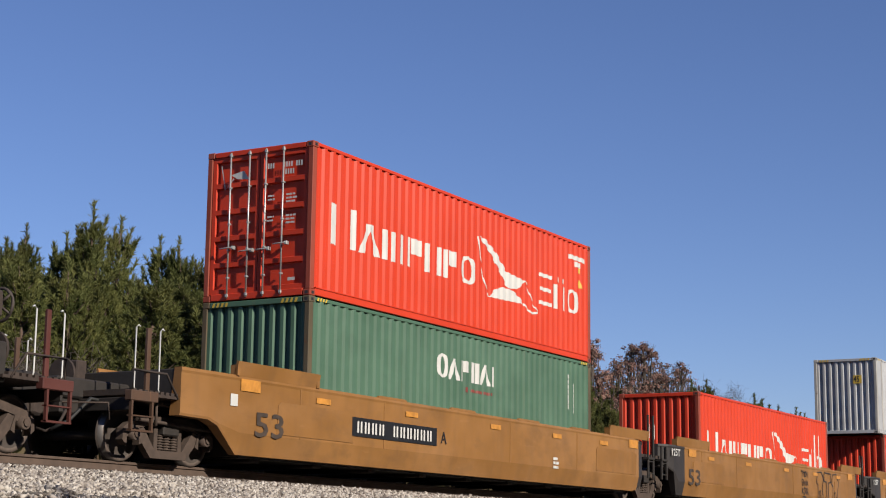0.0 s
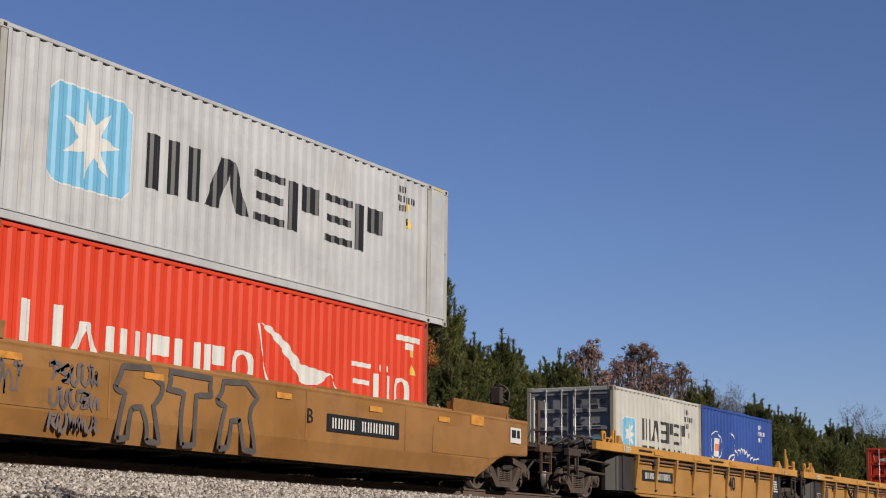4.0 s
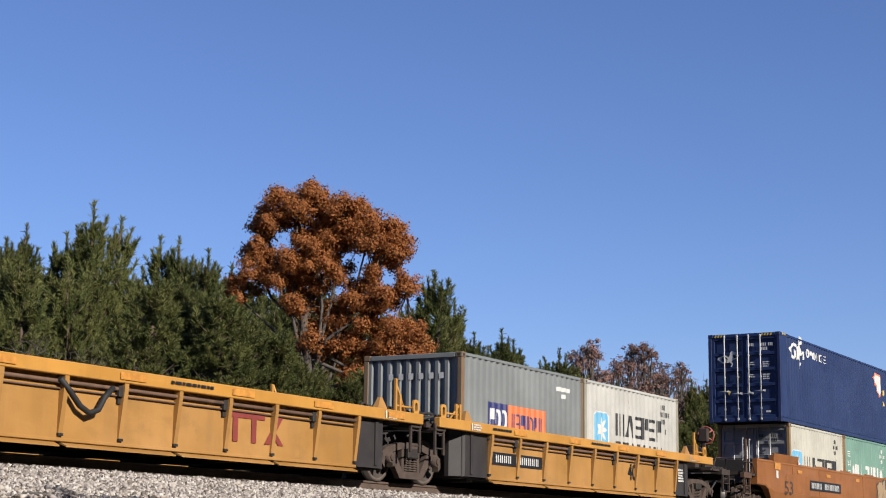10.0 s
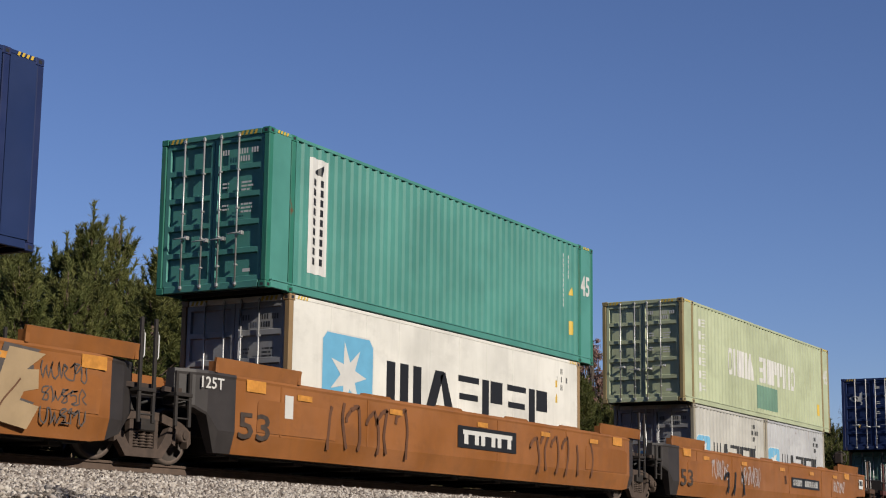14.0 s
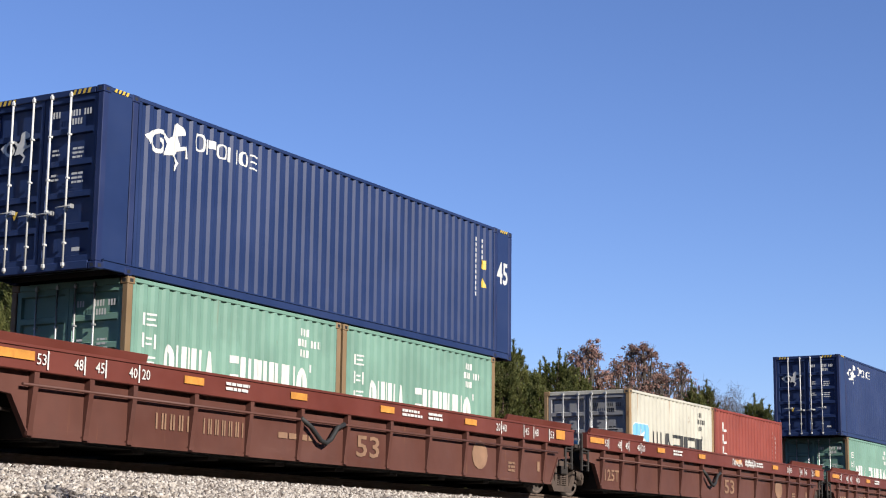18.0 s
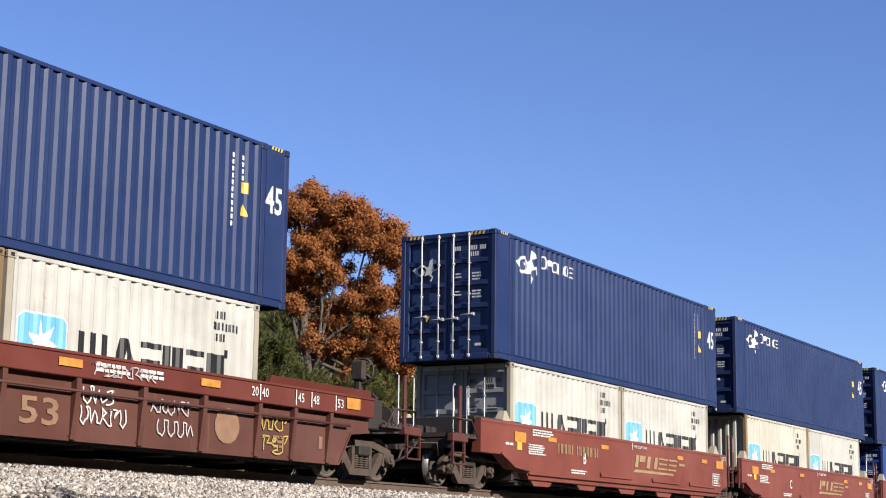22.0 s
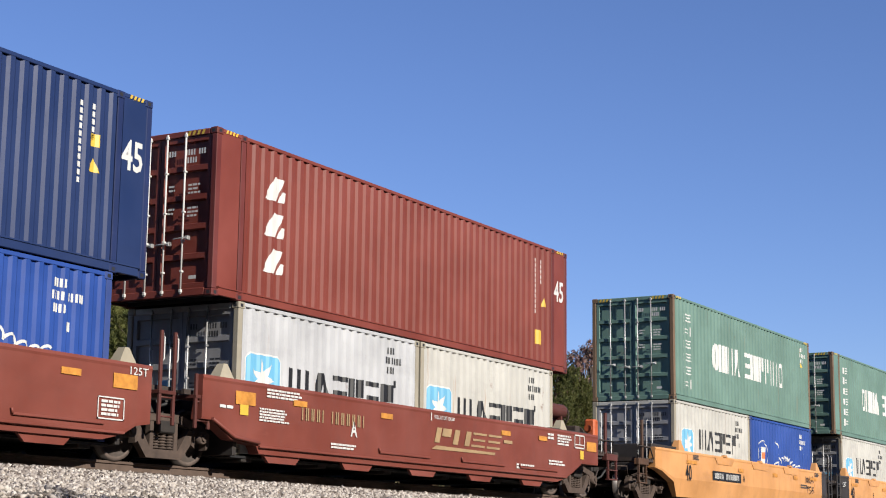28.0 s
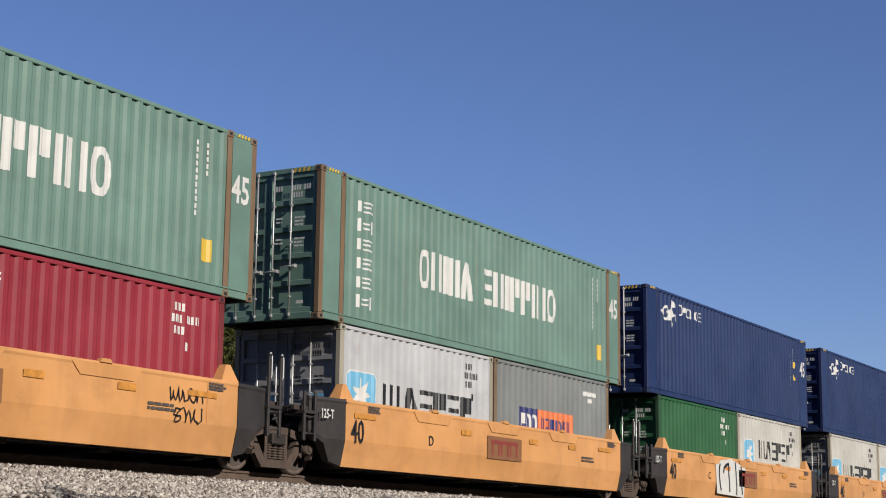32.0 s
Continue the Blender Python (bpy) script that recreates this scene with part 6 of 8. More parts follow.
def short_yellow_car(ends, tag):
    skin = paint("warm_yellow_paint", (0.71, 0.345, 0.125), 0.06, 0.45, 0.4)
    car = thing("well_car", "warm yellow container well car with black ends%s" % tag, "freight car", "well cars of the train")
    key = "smooth40y"
    for near in (0, 1):
        flip = Matrix.Identity(4) if not near else Matrix.Diagonal((1, -1, 1, 1))
        if ends[0] == "end":
            st = [(-8.1, 0.92, 0.03), (-7.7, 0.85, 0.0), (-6.85, 0.60, 0.0), (-6.5, 0.22, 0.0)]
        else:
            st = [(-6.25, 0.22, 0.0)]
        st += [(0, 0.22, 0)]
        st += [(6.35, 0.22, 0.0), (6.85, 0.60, 0.0), (7.7, 0.85, 0.0), (8.1, 0.92, 0.03)] if ends[1] == "end" else [(6.2, 0.22, 0.0)]
        part("side_sill", kept((key, ends), lambda: smooth_side(st, 1.45, skin, 0.70, 0.10)), car, at=flip)
        for sgn, how in ((-1, ends[0]), (1, ends[1])):
            if how == "joint":
                endp = kept((key, "dark"), lambda: smooth_side([(6.22, 0.22, 0.0), (6.6, 0.30, 0.03), (6.85, 0.62, 0.06), (7.25, 0.80, 0.14)], 1.44, CHARCOAL, 0.70, 0.10, "end_panel"))
                part("end_panel", endp, car, "black-painted end", at=flip if sgn > 0 else flip @ Matrix.Diagonal((-1, 1, 1, 1)))
        door = kept((key, "hatch"), lambda: Form().prism([(-0.80, 1.42), (0.80, 1.42), (0.60, 1.22), (-0.60, 1.22)], -SIDE - 0.018, -SIDE + 0.03).mesh("guide_pocket", skin))
        for x in (-3.05, 0.02, 2.95):
            part("guide_pocket", door, car, at=flip @ pose(x, 0, 0))
        flap = kept((key, "flap"), lambda: Form().prism([(-0.14, 1.44), (0.14, 1.44), (0.08, 1.50), (-0.10, 1.50)], -SIDE - 0.03, -SIDE + 0.06).mesh("guide_tab", skin))
        for x in (-3.0, 0.05, 2.9):
            part("guide_tab", flap, car, at=flip @ pose(x, 0, 0))
        cone = kept((key, "cone"), lambda: Form().loft([[(-0.25, -1.42, 1.43), (0.25, -1.42, 1.43), (0.25, -1.16, 1.43), (-0.25, -1.16, 1.43)], [(-0.06, -1.36, 1.74), (0.06, -1.36, 1.74), (0.06, -1.22, 1.74), (-0.06, -1.22, 1.74)]]).mesh("corner_guide", skin))
        for x in (-6.1, 6.1):
            part("corner_guide", cone, car, at=flip @ pose(x, 0, 0))
        seam = kept((key, "seam"), lambda: Form().box(-0.02, 0.02, -SIDE - 0.008, -SIDE + 0.02, 0.72, 1.38).mesh("weld_strip", skin))
        for x in (-5.9, 5.4):
            part("weld_strip", seam, car, at=flip @ pose(x, 0, 0))
    under_frame(car, 6.1, 0.17, 6)
    car_things(car, GEAR, 7.78, ends, 6.4, 2.0, True, CHARCOAL)
    tapes(car, (-1.7, 1.4, 3.4), 1.13, 0.42, 0.11)
    tapes(car, (-5.6, 5.25), 1.17, 0.75, 0.09)
    mark(car, INK, lambda m: m.fit("40", -6.08, -5.64, 0.66, 1.10, 0.01), "length_number")
    mark(car, SPRAY_GREY, lambda m: m.lines(-5.5, -5.0, 1.38, 3, 0.035, 3, 0.3).lines(5.4, 5.9, 1.38, 3, 0.035, 4, 0.3).lines(3.9, 4.6, 0.95, 2, 0.045, 5), "stencil_marking")
    return car


# ---- ground, track bed and rails ----
def strip(name, profile, xs, mat, label, category, sway=0.0):
    """A sheet of cross-sections (y, z) set along xs."""
    f = Form()
    n = len(profile)
    for x in xs:
        for y, z in profile:
            far = abs(y) > 5
            f.v.append((x, y, z + (sway * noise.noise(Vector((x * 0.13, y * 0.21, 3.1))) if far else sway * 0.25 * noise.noise(Vector((x * 0.8, y * 0.9, 1.7))))))
    for i in range(len(xs) - 1):
        for k in range(n - 1):
            f.face([i * n + k, (i + 1) * n + k, (i + 1) * n + k + 1, i * n + k + 1], True)
    ob = new(name, f.mesh(name, mat))
    return tagged(ob, label, category, kind="structure")


def ground_material():
    m, n, l, b = nodes_of("dry_grass_and_soil")
    big, small = noise_at(n, l, 0.35, vary=False), noise_at(n, l, 9.0, detail=8, vary=False)
    col = mixed(n, l, ramp(n, l, big, 0.4, 0.6), (0.075, 0.062, 0.040), (0.062, 0.070, 0.028))
    col = mixed(n, l, ramp(n, l, small, 0.35, 0.7, 0.8), col, (0.15, 0.115, 0.065))
    l.new(col, b.inputs["Base Color"])
    b.inputs["Roughness"].default_value = 0.95
    bump(n, l, b, small, 0.6, 0.05)
    return m


xs = [-1500, -600, -200, -60] + [-20 + 3 * k for k in range(70)] + [220, 300, 450, 700, 1100, 1800, 3000]
strip("ground", [(-2500, -3.0), (-600, -3.0), (-120, -3.0), (-40, -2.95), (-24, -2.9), (-18, -2.85), (-12, -2.5), (-9, -2.05), (-7, -1.55), (-5.5, -1.12), (-4.6, -0.92), (-3.9, -0.74), (-3.4, -0.66), (3.4, -0.66), (3.9, -0.74), (5.5, -1.1), (8, -1.3), (12, -1.3), (20, -1.2), (40, -1.1), (120, -1.0), (600, 0), (3000, 4)], xs, ground_material(), "dry grass and bare soil beside the line", "ground", 0.12)


def ballast_material():
    m, n, l, b = nodes_of("ballast_fines")
    f = noise_at(n, l, 16.0, detail=8, vary=False)
    col = mixed(n, l, ramp(n, l, f, 0.35, 0.7), (0.035, 0.030, 0.027), (0.13, 0.115, 0.10))
    l.new(col, b.inputs["Base Color"])
    b.inputs["Roughness"].default_value = 0.95
    bump(n, l, b, f, 1.0, 0.05)
    return m


BED = [(-3.75, -0.62), (-3.2, -0.50), (-2.4, -0.33), (-1.75, -0.22), (-1.35, -0.19), (-1.0, -0.20), (0, -0.21), (1.0, -0.20), (1.35, -0.19), (1.75, -0.22), (2.4, -0.33), (3.2, -0.50), (3.75, -0.62)]
strip("ballast_bed", [(-4.1, -0.80)] + BED + [(4.1, -0.80)], [-300, -60] + [-12 + 1.5 * k for k in range(60)] + [90 + 12 * k for k in range(12)] + [300, 600, 1500], ballast_material(), "grey crushed-stone bed under the track", "ballast")


def bed_height(y):
    for (a, za), (b, zb) in zip(BED, BED[1:]):
        if a <= y <= b:
            return za + (zb - za) * (y - a) / (b - a)
    return -0.70


def stones(name, count, x0, x1, lo, hi, seed, power=1.0):
    """Angular crushed stones scattered on the shoulder, denser at its foot's edge than beyond it."""
    rng = np.random.default_rng(seed)
    x = x0 + (x1 - x0) * rng.random(count) ** power
    y = np.where(rng.random(count) < 0.93, rng.uniform(-3.85, -1.22, count), rng.uniform(-4.7, -3.6, count))
    z = np.array([bed_height(v) for v in y]) + rng.uniform(-0.035, 0.02, count)
    size = rng.uniform(lo, hi, count)
    base = np.array([(1, 0, 0), (-1, 0, 0), (0, 1, 0), (0, -1, 0), (0, 0, 0.8), (0, 0, -0.8), (0.7, 0.7, 0.35), (-0.7, -0.6, 0.4)])
    tri = np.array([(4, 0, 6), (4, 6, 2), (4, 2, 1), (4, 1, 7), (4, 7, 3), (4, 3, 0), (5, 2, 0), (5, 1, 2), (5, 3, 1), (5, 0, 3), (6, 0, 2), (7, 1, 3)])
    q = rng.normal(size=(count, 4))
    q /= np.linalg.norm(q, axis=1)[:, None]
    w, i, j, k = q.T
    rot = np.stack([1 - 2 * (j * j + k * k), 2 * (i * j - k * w), 2 * (i * k + j * w), 2 * (i * j + k * w), 1 - 2 * (i * i + k * k), 2 * (j * k - i * w), 2 * (i * k - j * w), 2 * (j * k + i * w), 1 - 2 * (i * i + j * j)], 1).reshape(-1, 3, 3)
    shape = base[None] * rng.uniform(0.5, 1.35, (count, 8, 1)) * rng.uniform(0.7, 1.2, (count, 1, 3))
    v = np.einsum("nij,nkj->nki", rot, shape) * size[:, None, None] + np.stack([x, y, z], 1)[:, None]
    f = (tri[None] + (np.arange(count) * 8)[:, None, None]).reshape(-1)
    me = bpy.data.meshes.new(name)
    me.vertices.add(count * 8)
    me.vertices.foreach_set("co", v.reshape(-1))
    me.loops.add(len(f))
    me.loops.foreach_set("vertex_index", f.astype(np.int32))
    me.polygons.add(len(f) // 3)
    me.polygons.foreach_set("loop_start", np.arange(0, len(f), 3, dtype=np.int32))
    me.update(calc_edges=True)
    me.validate()
    me.materials.append(MATS["stone"])
    return tagged(new(name, me), "loose pale grey crushed stone along the track", "ballast", kind="stuff")


islands("stone", [(0.10, 0.08, 0.068), (0.44, 0.385, 0.335), (0.62, 0.56, 0.50), (0.17, 0.135, 0.115), (0.74, 0.68, 0.61), (0.34, 0.29, 0.25)], 0.9)
stones("ballast_stones", 64000, 11.5, 38.0, 0.018, 0.054, 5, 1.25)
stones("ballast_stones", 14000, 38.0, 95.0, 0.04, 0.075, 6, 1.2)

RAIL_SIDE = plain("rusty_rail_web", (0.115, 0.075, 0.055), 0.8, 0.0, 0.25, 5)
RAIL_TOP = plain("polished_rail_head", (0.30, 0.27, 0.25), 0.35, 0.9, 0.1, 5)


def rail(y):
    half = [(0.075, -0.172), (0.075, -0.160), (0.012, -0.140), (0.009, -0.05), (0.036, -0.038), (0.037, -0.006), (0.030, 0.0)]
    outline = [(y - a, z + RAIL) for a, z in half] + [(y + a, z + RAIL) for a, z in reversed(half)]
    f = Form().prism(outline, -300, 1500, "x")
    f.m[2 + 6] = 1
    return tagged(new("rail", f.mesh("rail", RAIL_SIDE, RAIL_TOP)), "rusty steel rail with a polished running head", "rail", "rails", "structure")


rail(-0.755)
rail(0.755)
TIE = plain("weathered_timber_tie", (0.085, 0.062, 0.048), 0.9, 0.0, 0.35, 9)
tie_mesh = Form().box(-0.115, 0.115, -1.30, 1.30, -0.36, -0.176, 0.01).mesh("sleeper", TIE)
plate_mesh = Form().box(-0.09, 0.09, -0.14, 0.14, -0.180, -0.166, 0.004).box(-0.05, -0.02, -0.12, -0.09, -0.17, -0.145).box(0.02, 0.05, 0.09, 0.12, -0.17, -0.145).mesh("tie_plate", RUSTY)
bed = thing("track_sleepers", "weathered timber sleepers with steel plates under the rails", "sleepers", kind="structure")
for k in range(120):
    s = part("sleeper", tie_mesh, bed, at=(10.0 + k * 0.53, random.uniform(-0.03, 0.03), RAIL, 0, 0, random.uniform(-1, 1)))
    if k < 60:
        part("tie_plate", plate_mesh, s, at=(0, -0.755, 0))
far_ties = Form()
for k in range(420):
    x = 10.0 + 0.53 * (120 + k)
    far_ties.box(x - 0.115, x + 0.115, -1.3, 1.3, -0.33, -0.126)
for k in range(1, 60):
    x = 10.0 - 0.53 * k
    far_ties.box(x - 0.115, x + 0.115, -1.3, 1.3, -0.33, -0.126)
tagged(part("far_sleepers", far_ties.mesh("far_sleepers", TIE), bed), kind="stuff")


# ---- trees ----
BARK_PINE = plain("pine_bark", (0.13, 0.085, 0.06), 0.95, 0.0, 0.4, 7, 0.6)
BARK_OAK = plain("oak_bark", (0.11, 0.088, 0.072), 0.95, 0.0, 0.35, 6, 0.6)


def needle_material():
    """Needles: one green for each tree, older and browner in patches, a little change from blade to blade."""
    m, n, l, b = nodes_of("pine_needles")
    geo = n.new("ShaderNodeNewGeometry")
    col = mixed(n, l, ramp(n, l, noise_at(n, l, 1.3, (1, 1, 0.6), 3), 0.38, 0.62), (0.058, 0.074, 0.019), (0.135, 0.138, 0.042))
    col = mixed(n, l, ramp(n, l, noise_at(n, l, 0.5, detail=2), 0.55, 0.75, 0.55), col, (0.135, 0.105, 0.045))
    col = mixed(n, l, ramp(n, l, geo.outputs["Random Per Island"], 0, 1, 0.30), col, (0.17, 0.165, 0.07))
    hs, info = n.new("ShaderNodeHueSaturation"), n.new("ShaderNodeObjectInfo")
    l.new(col, hs.inputs["Color"])
    l.new(ramp(n, l, info.outputs["Random"], 0, 1, 1.25), hs.inputs["Value"])
    hs.inputs["Value"].links[0].from_node.inputs[3].default_value = 0.75
    l.new(hs.outputs[0], b.inputs["Base Color"])
    b.inputs["Roughness"].default_value, b.inputs["Specular IOR Level"].default_value = 0.8, 0.2
    tr, mx = n.new("ShaderNodeBsdfTranslucent"), n.new("ShaderNodeMixShader")
    l.new(hs.outputs[0], tr.inputs["Color"])
    mx.inputs[0].default_value = 0.4
    l.new(b.outputs[0], mx.inputs[1])
    l.new(tr.outputs[0], mx.inputs[2])
    l.new(mx.outputs[0], n["Material Output"].inputs["Surface"])
    return m


NEEDLES = needle_material()
OAK_LEAVES = islands("russet_oak_leaves", [(0.44, 0.152, 0.048), (0.55, 0.212, 0.062), (0.49, 0.172, 0.046), (0.58, 0.265, 0.090), (0.37, 0.125, 0.044), (0.53, 0.195, 0.055)], 0.75, 0.45)
DULL_LEAVES = islands("dull_red_leaves", [(0.30, 0.15, 0.12), (0.42, 0.22, 0.17), (0.26, 0.16, 0.14), (0.40, 0.27, 0.20)], 0.8, 0.25)
BRUSH_LEAVES = islands("dry_brush", [(0.13, 0.10, 0.055), (0.20, 0.15, 0.085), (0.11, 0.115, 0.04), (0.25, 0.19, 0.12), (0.15, 0.09, 0.05)], 0.9, 0.2)


def card_mesh(name, quads, mat):
    """Leaves and needles: quads as one array of corner points."""
    q = np.asarray(quads, dtype=np.float32).reshape(-1, 4, 3)
    n = len(q)
    me = bpy.data.meshes.new(name)
    me.vertices.add(n * 4)
    me.vertices.foreach_set("co", q.reshape(-1))
    me.loops.add(n * 4)
    me.loops.foreach_set("vertex_index", np.arange(n * 4, dtype=np.int32))
    me.polygons.add(n)
    me.polygons.foreach_set("loop_start", np.arange(0, n * 4, 4, dtype=np.int32))
    me.update(calc_edges=True)
    me.materials.append(mat)
    return me


def unit(v):
    return v / np.maximum(1e-6, np.linalg.norm(v, axis=-1, keepdims=True))


def needle_quads(rng, centres, axes, length, width, spread, each):
    """Tufts of narrow blades round each centre, leaning along its axis."""
    c = np.repeat(centres, each, 0)
    d = unit(np.repeat(axes, each, 0) + rng.normal(scale=spread, size=(len(c), 3)))
    s = unit(np.cross(d, rng.normal(size=(len(c), 3))))
    ln = length * rng.uniform(0.7, 1.25, (len(c), 1))
    w = width * rng.uniform(0.7, 1.3, (len(c), 1))
    return np.stack([c - s * w * 0.5, c + s * w * 0.5, c + d * ln + s * w * 0.22, c + d * ln - s * w * 0.22], 1)


def pine_parts(seed, slim=1.0):
    """A pine twelve metres high: ascending limbs that end in upright, finger-like shoots of needles."""
    rng = np.random.default_rng(seed)
    H = 12.0
    wood = Form()
    pts = [(0.12 * math.sin(z * 0.7 + seed), 0.10 * math.cos(z * 0.6 + seed), z) for z in np.linspace(0, H - 0.5, 9)]
    wood.tube(pts, [0.16 - 0.0175 * k for k in range(9)], 7)
    centres, axes = [], []

    def finger(at, way, length):
        """One shoot, set with needles from its foot to its tip."""
        for j in range(6):
            t = (j + 0.5 * rng.random()) / 6
            centres.append(at + way * length * t)
            axes.append(way)

    z, turn = 0.8, rng.uniform(0, 6)
    while z < H - 1.5:
        up = z / H
        reach = slim * 2.2 * (1 - up) ** 0.75
        count = int(rng.integers(4, 7))
        turn += 0.7
        for k in range(count):
            a = turn + 2 * math.pi * (k + rng.uniform(-0.3, 0.3)) / count
            r = reach * rng.uniform(0.55, 1.15)
            rise = 0.45 + 0.55 * up + rng.uniform(-0.1, 0.25)
            base = np.array([0.12 * math.sin(z * 0.7 + seed), 0.10 * math.cos(z * 0.6 + seed), z + rng.uniform(-0.12, 0.12)])
            out = np.array([math.cos(a), math.sin(a), 0])
            side = np.array([-math.sin(a), math.cos(a), 0])

            def along(t):
                return base + out * r * (t - 0.12 * t * t) + np.array([0, 0, r * rise * t ** 1.9])
            wood.tube([base, along(0.5), along(1.0)], [0.028, 0.018, 0.009], 4, caps=False)
            n = 2 + int(r * 3.6)
            for j in range(n):
                t = 1.0 if j == 0 else rng.uniform(0.22, 0.98)
                off = side * rng.normal(scale=0.28 * r * (1.1 - 0.5 * t)) * (j > 0)
                way = unit(out * rng.uniform(0.05, 0.95 - 0.75 * up) + off * 0.5 + np.array([0, 0, 1.0]) + rng.normal(scale=0.09, size=3))
                finger(along(t) + off, way, (0.62 if j == 0 else 0.46) * rng.uniform(0.75, 1.2) * (0.8 + 0.3 * up))
        z += rng.uniform(0.40, 0.58)
    for tier, drop in ((0, 2.0), (1, 1.45)):
        for k in range(5 - tier):
            a = turn + 1.4 * k + tier
            finger(np.array([pts[-1][0], pts[-1][1], H - drop]) + (0.20 - 0.08 * tier) * np.array([math.cos(a), math.sin(a), 0]), unit(np.array([0.30 * math.cos(a), 0.30 * math.sin(a), 1.0])), 0.60 - 0.1 * tier)
    finger(np.array([pts[-1][0], pts[-1][1], H - 1.35]), np.array([0, 0, 1.0]), 0.75)
    finger(np.array([pts[-1][0], pts[-1][1], H - 0.75]), np.array([0, 0, 1.0]), 0.65)
    q = needle_quads(rng, np.array(centres), np.array(axes), 0.20, 0.034, 0.42, 12)
    return wood.mesh("trunk", BARK_PINE), card_mesh("crown", q, NEEDLES)


PINES = [pine_parts(11), pine_parts(23, 0.85), pine_parts(37, 1.15), pine_parts(41, 0.95), pine_parts(59, 1.05), pine_parts(71, 0.84), pine_parts(83, 0.74)]


def pine(x, y, top, kind, turn, ground=-1.2, label="young pine with dark green needles", wide=1.0, group="pines behind the line"):
    t = thing("pine_tree", label, "tree", group)
    s = (top - ground) / 12.0
    t.matrix_basis = pose(x, y, ground, 0, 0, turn) @ Matrix.Diagonal((s * wide, s * wide, s, 1))
    part("trunk", PINES[kind][0], t)
    part("crown", PINES[kind][1], t)
    return t


# pines whose tops stand clear of the wood: place and height
FRONT = [(42.8, 26, 10.1), (45.3, 27, 10.3), (46.3, 27, 11.0), (51.8, 30, 11.9), (48.9, 26, 12.3), (50.7, 26, 12.0), (51.5, 29, 11.8), (55.6, 28, 12.2), (55.8, 27, 12.1), (55.1, 25, 11.3), (58.1, 26, 10.8)]
BEYOND = [(74.4, 25, 13.3), (77.9, 28, 12.4), (79.8, 27, 12.7), (80.5, 26, 10.8), (85.8, 27, 11.7), (89.2, 28, 11.5), (82.4, 26, 10.2), (88.0, 27, 10.3), (90.6, 27, 10.3), (89.1, 25, 10.8), (94.8, 27, 11.2), (94.4, 26, 10.2)]
DISTANT = [(124.2, 30, 12.4), (132.6, 32, 13.3), (132.8, 28, 12.0), (129.5, 26, 11.2), (136.8, 27, 11.3), (141.4, 27, 11.5), (141.4, 26, 10.4), (158.2, 29, 11.8), (159.9, 28, 12.0)]
# the wood's general height along the line
RIDGE = [(30, 8.6), (43.0, 9.4), (49.1, 10.4), (51.2, 10.0), (56.8, 11.0), (65.3, 11.2), (75.0, 11.2), (78.1, 10.3), (81.4, 9.7), (85.7, 9.4), (92.6, 9.5), (103.4, 9.5), (118.8, 10.1), (133.6, 9.9), (141.3, 9.5), (150.0, 10.4), (163.2, 10.6), (240.0, 11.4)]


def wood_top(x, y):
    """How high a pine at x, y may reach without standing clear of the wood's edge."""
    k = (y + 18.0) / 43.0
    x /= k
    for (a, za), (b, zb) in zip(RIDGE, RIDGE[1:]):
        if a <= x <= b:
            return (za + (zb - za) * (x - a) / (b - a) + 1.25) * k - 1.25
    return 9.0 * k


rnd = random.Random(4)
for k, (x, y, top) in enumerate(((38.4, 11.4, 6.4), (39.9, 12.0, 6.3), (41.4, 11.5, 5.6), (43.0, 12.0, 5.2), (44.6, 12.2, 4.7), (47.0, 12.4, 4.7), (49.0, 12.8, 5.4), (36.6, 12.5, 6.6))):
    pine(x, y, top, (k + 1) % 5, 70 * k, wide=1.7, label="low bushy pine below the russet oak")
for k, (x, y, top) in enumerate(FRONT):
    pine(x, y, top, 5 + k % 2, rnd.uniform(0, 360), wide=1.1, label="slender pine with upright dark green shoots")
for k, (x, y, top) in enumerate(BEYOND + DISTANT):
    pine(x, y, top, (k % 5) if k in (0, 9) else 5 + k % 2, rnd.uniform(0, 360), wide=1.25)
for count, x0, step, y0, drop, label in ((96, 34, 1.85, 22.5, 0.7, "bushy young pine in the front of the wood"), (26, 35, 1.25, 25.5, 0.3, "bushy young pine in the thick of the wood"),
                                        (62, 74, 2.1, 27.5, 0.3, "bushy young pine along the line of the wood"), (84, 38, 2.3, 33.0, 0.0, "pine standing deeper in the wood")):
    for k in range(count):
        x, y = x0 + k * step + rnd.uniform(-1.2, 1.2), y0 + rnd.uniform(-1.5, 2.2)
        pine(x, y, wood_top(x, y) - drop + rnd.uniform(-1.7, 0.35), (k + count) % 5, rnd.uniform(0, 360), wide=rnd.uniform(1.15, 1.5), label=label)
# Unseen row added so its tops shade the ballast's foot and block low sky.
for k in range(64):
    pine(-80 + k * 2.9 + rnd.uniform(-1, 1), -36 + rnd.uniform(-1.0, 1.0), 17.35 + rnd.uniform(-1.1, 0.45), k % 5, rnd.uniform(0, 360), -2.9, "unseen pine added on the camera's side to cast shade", 1.5, "pines across from the line")


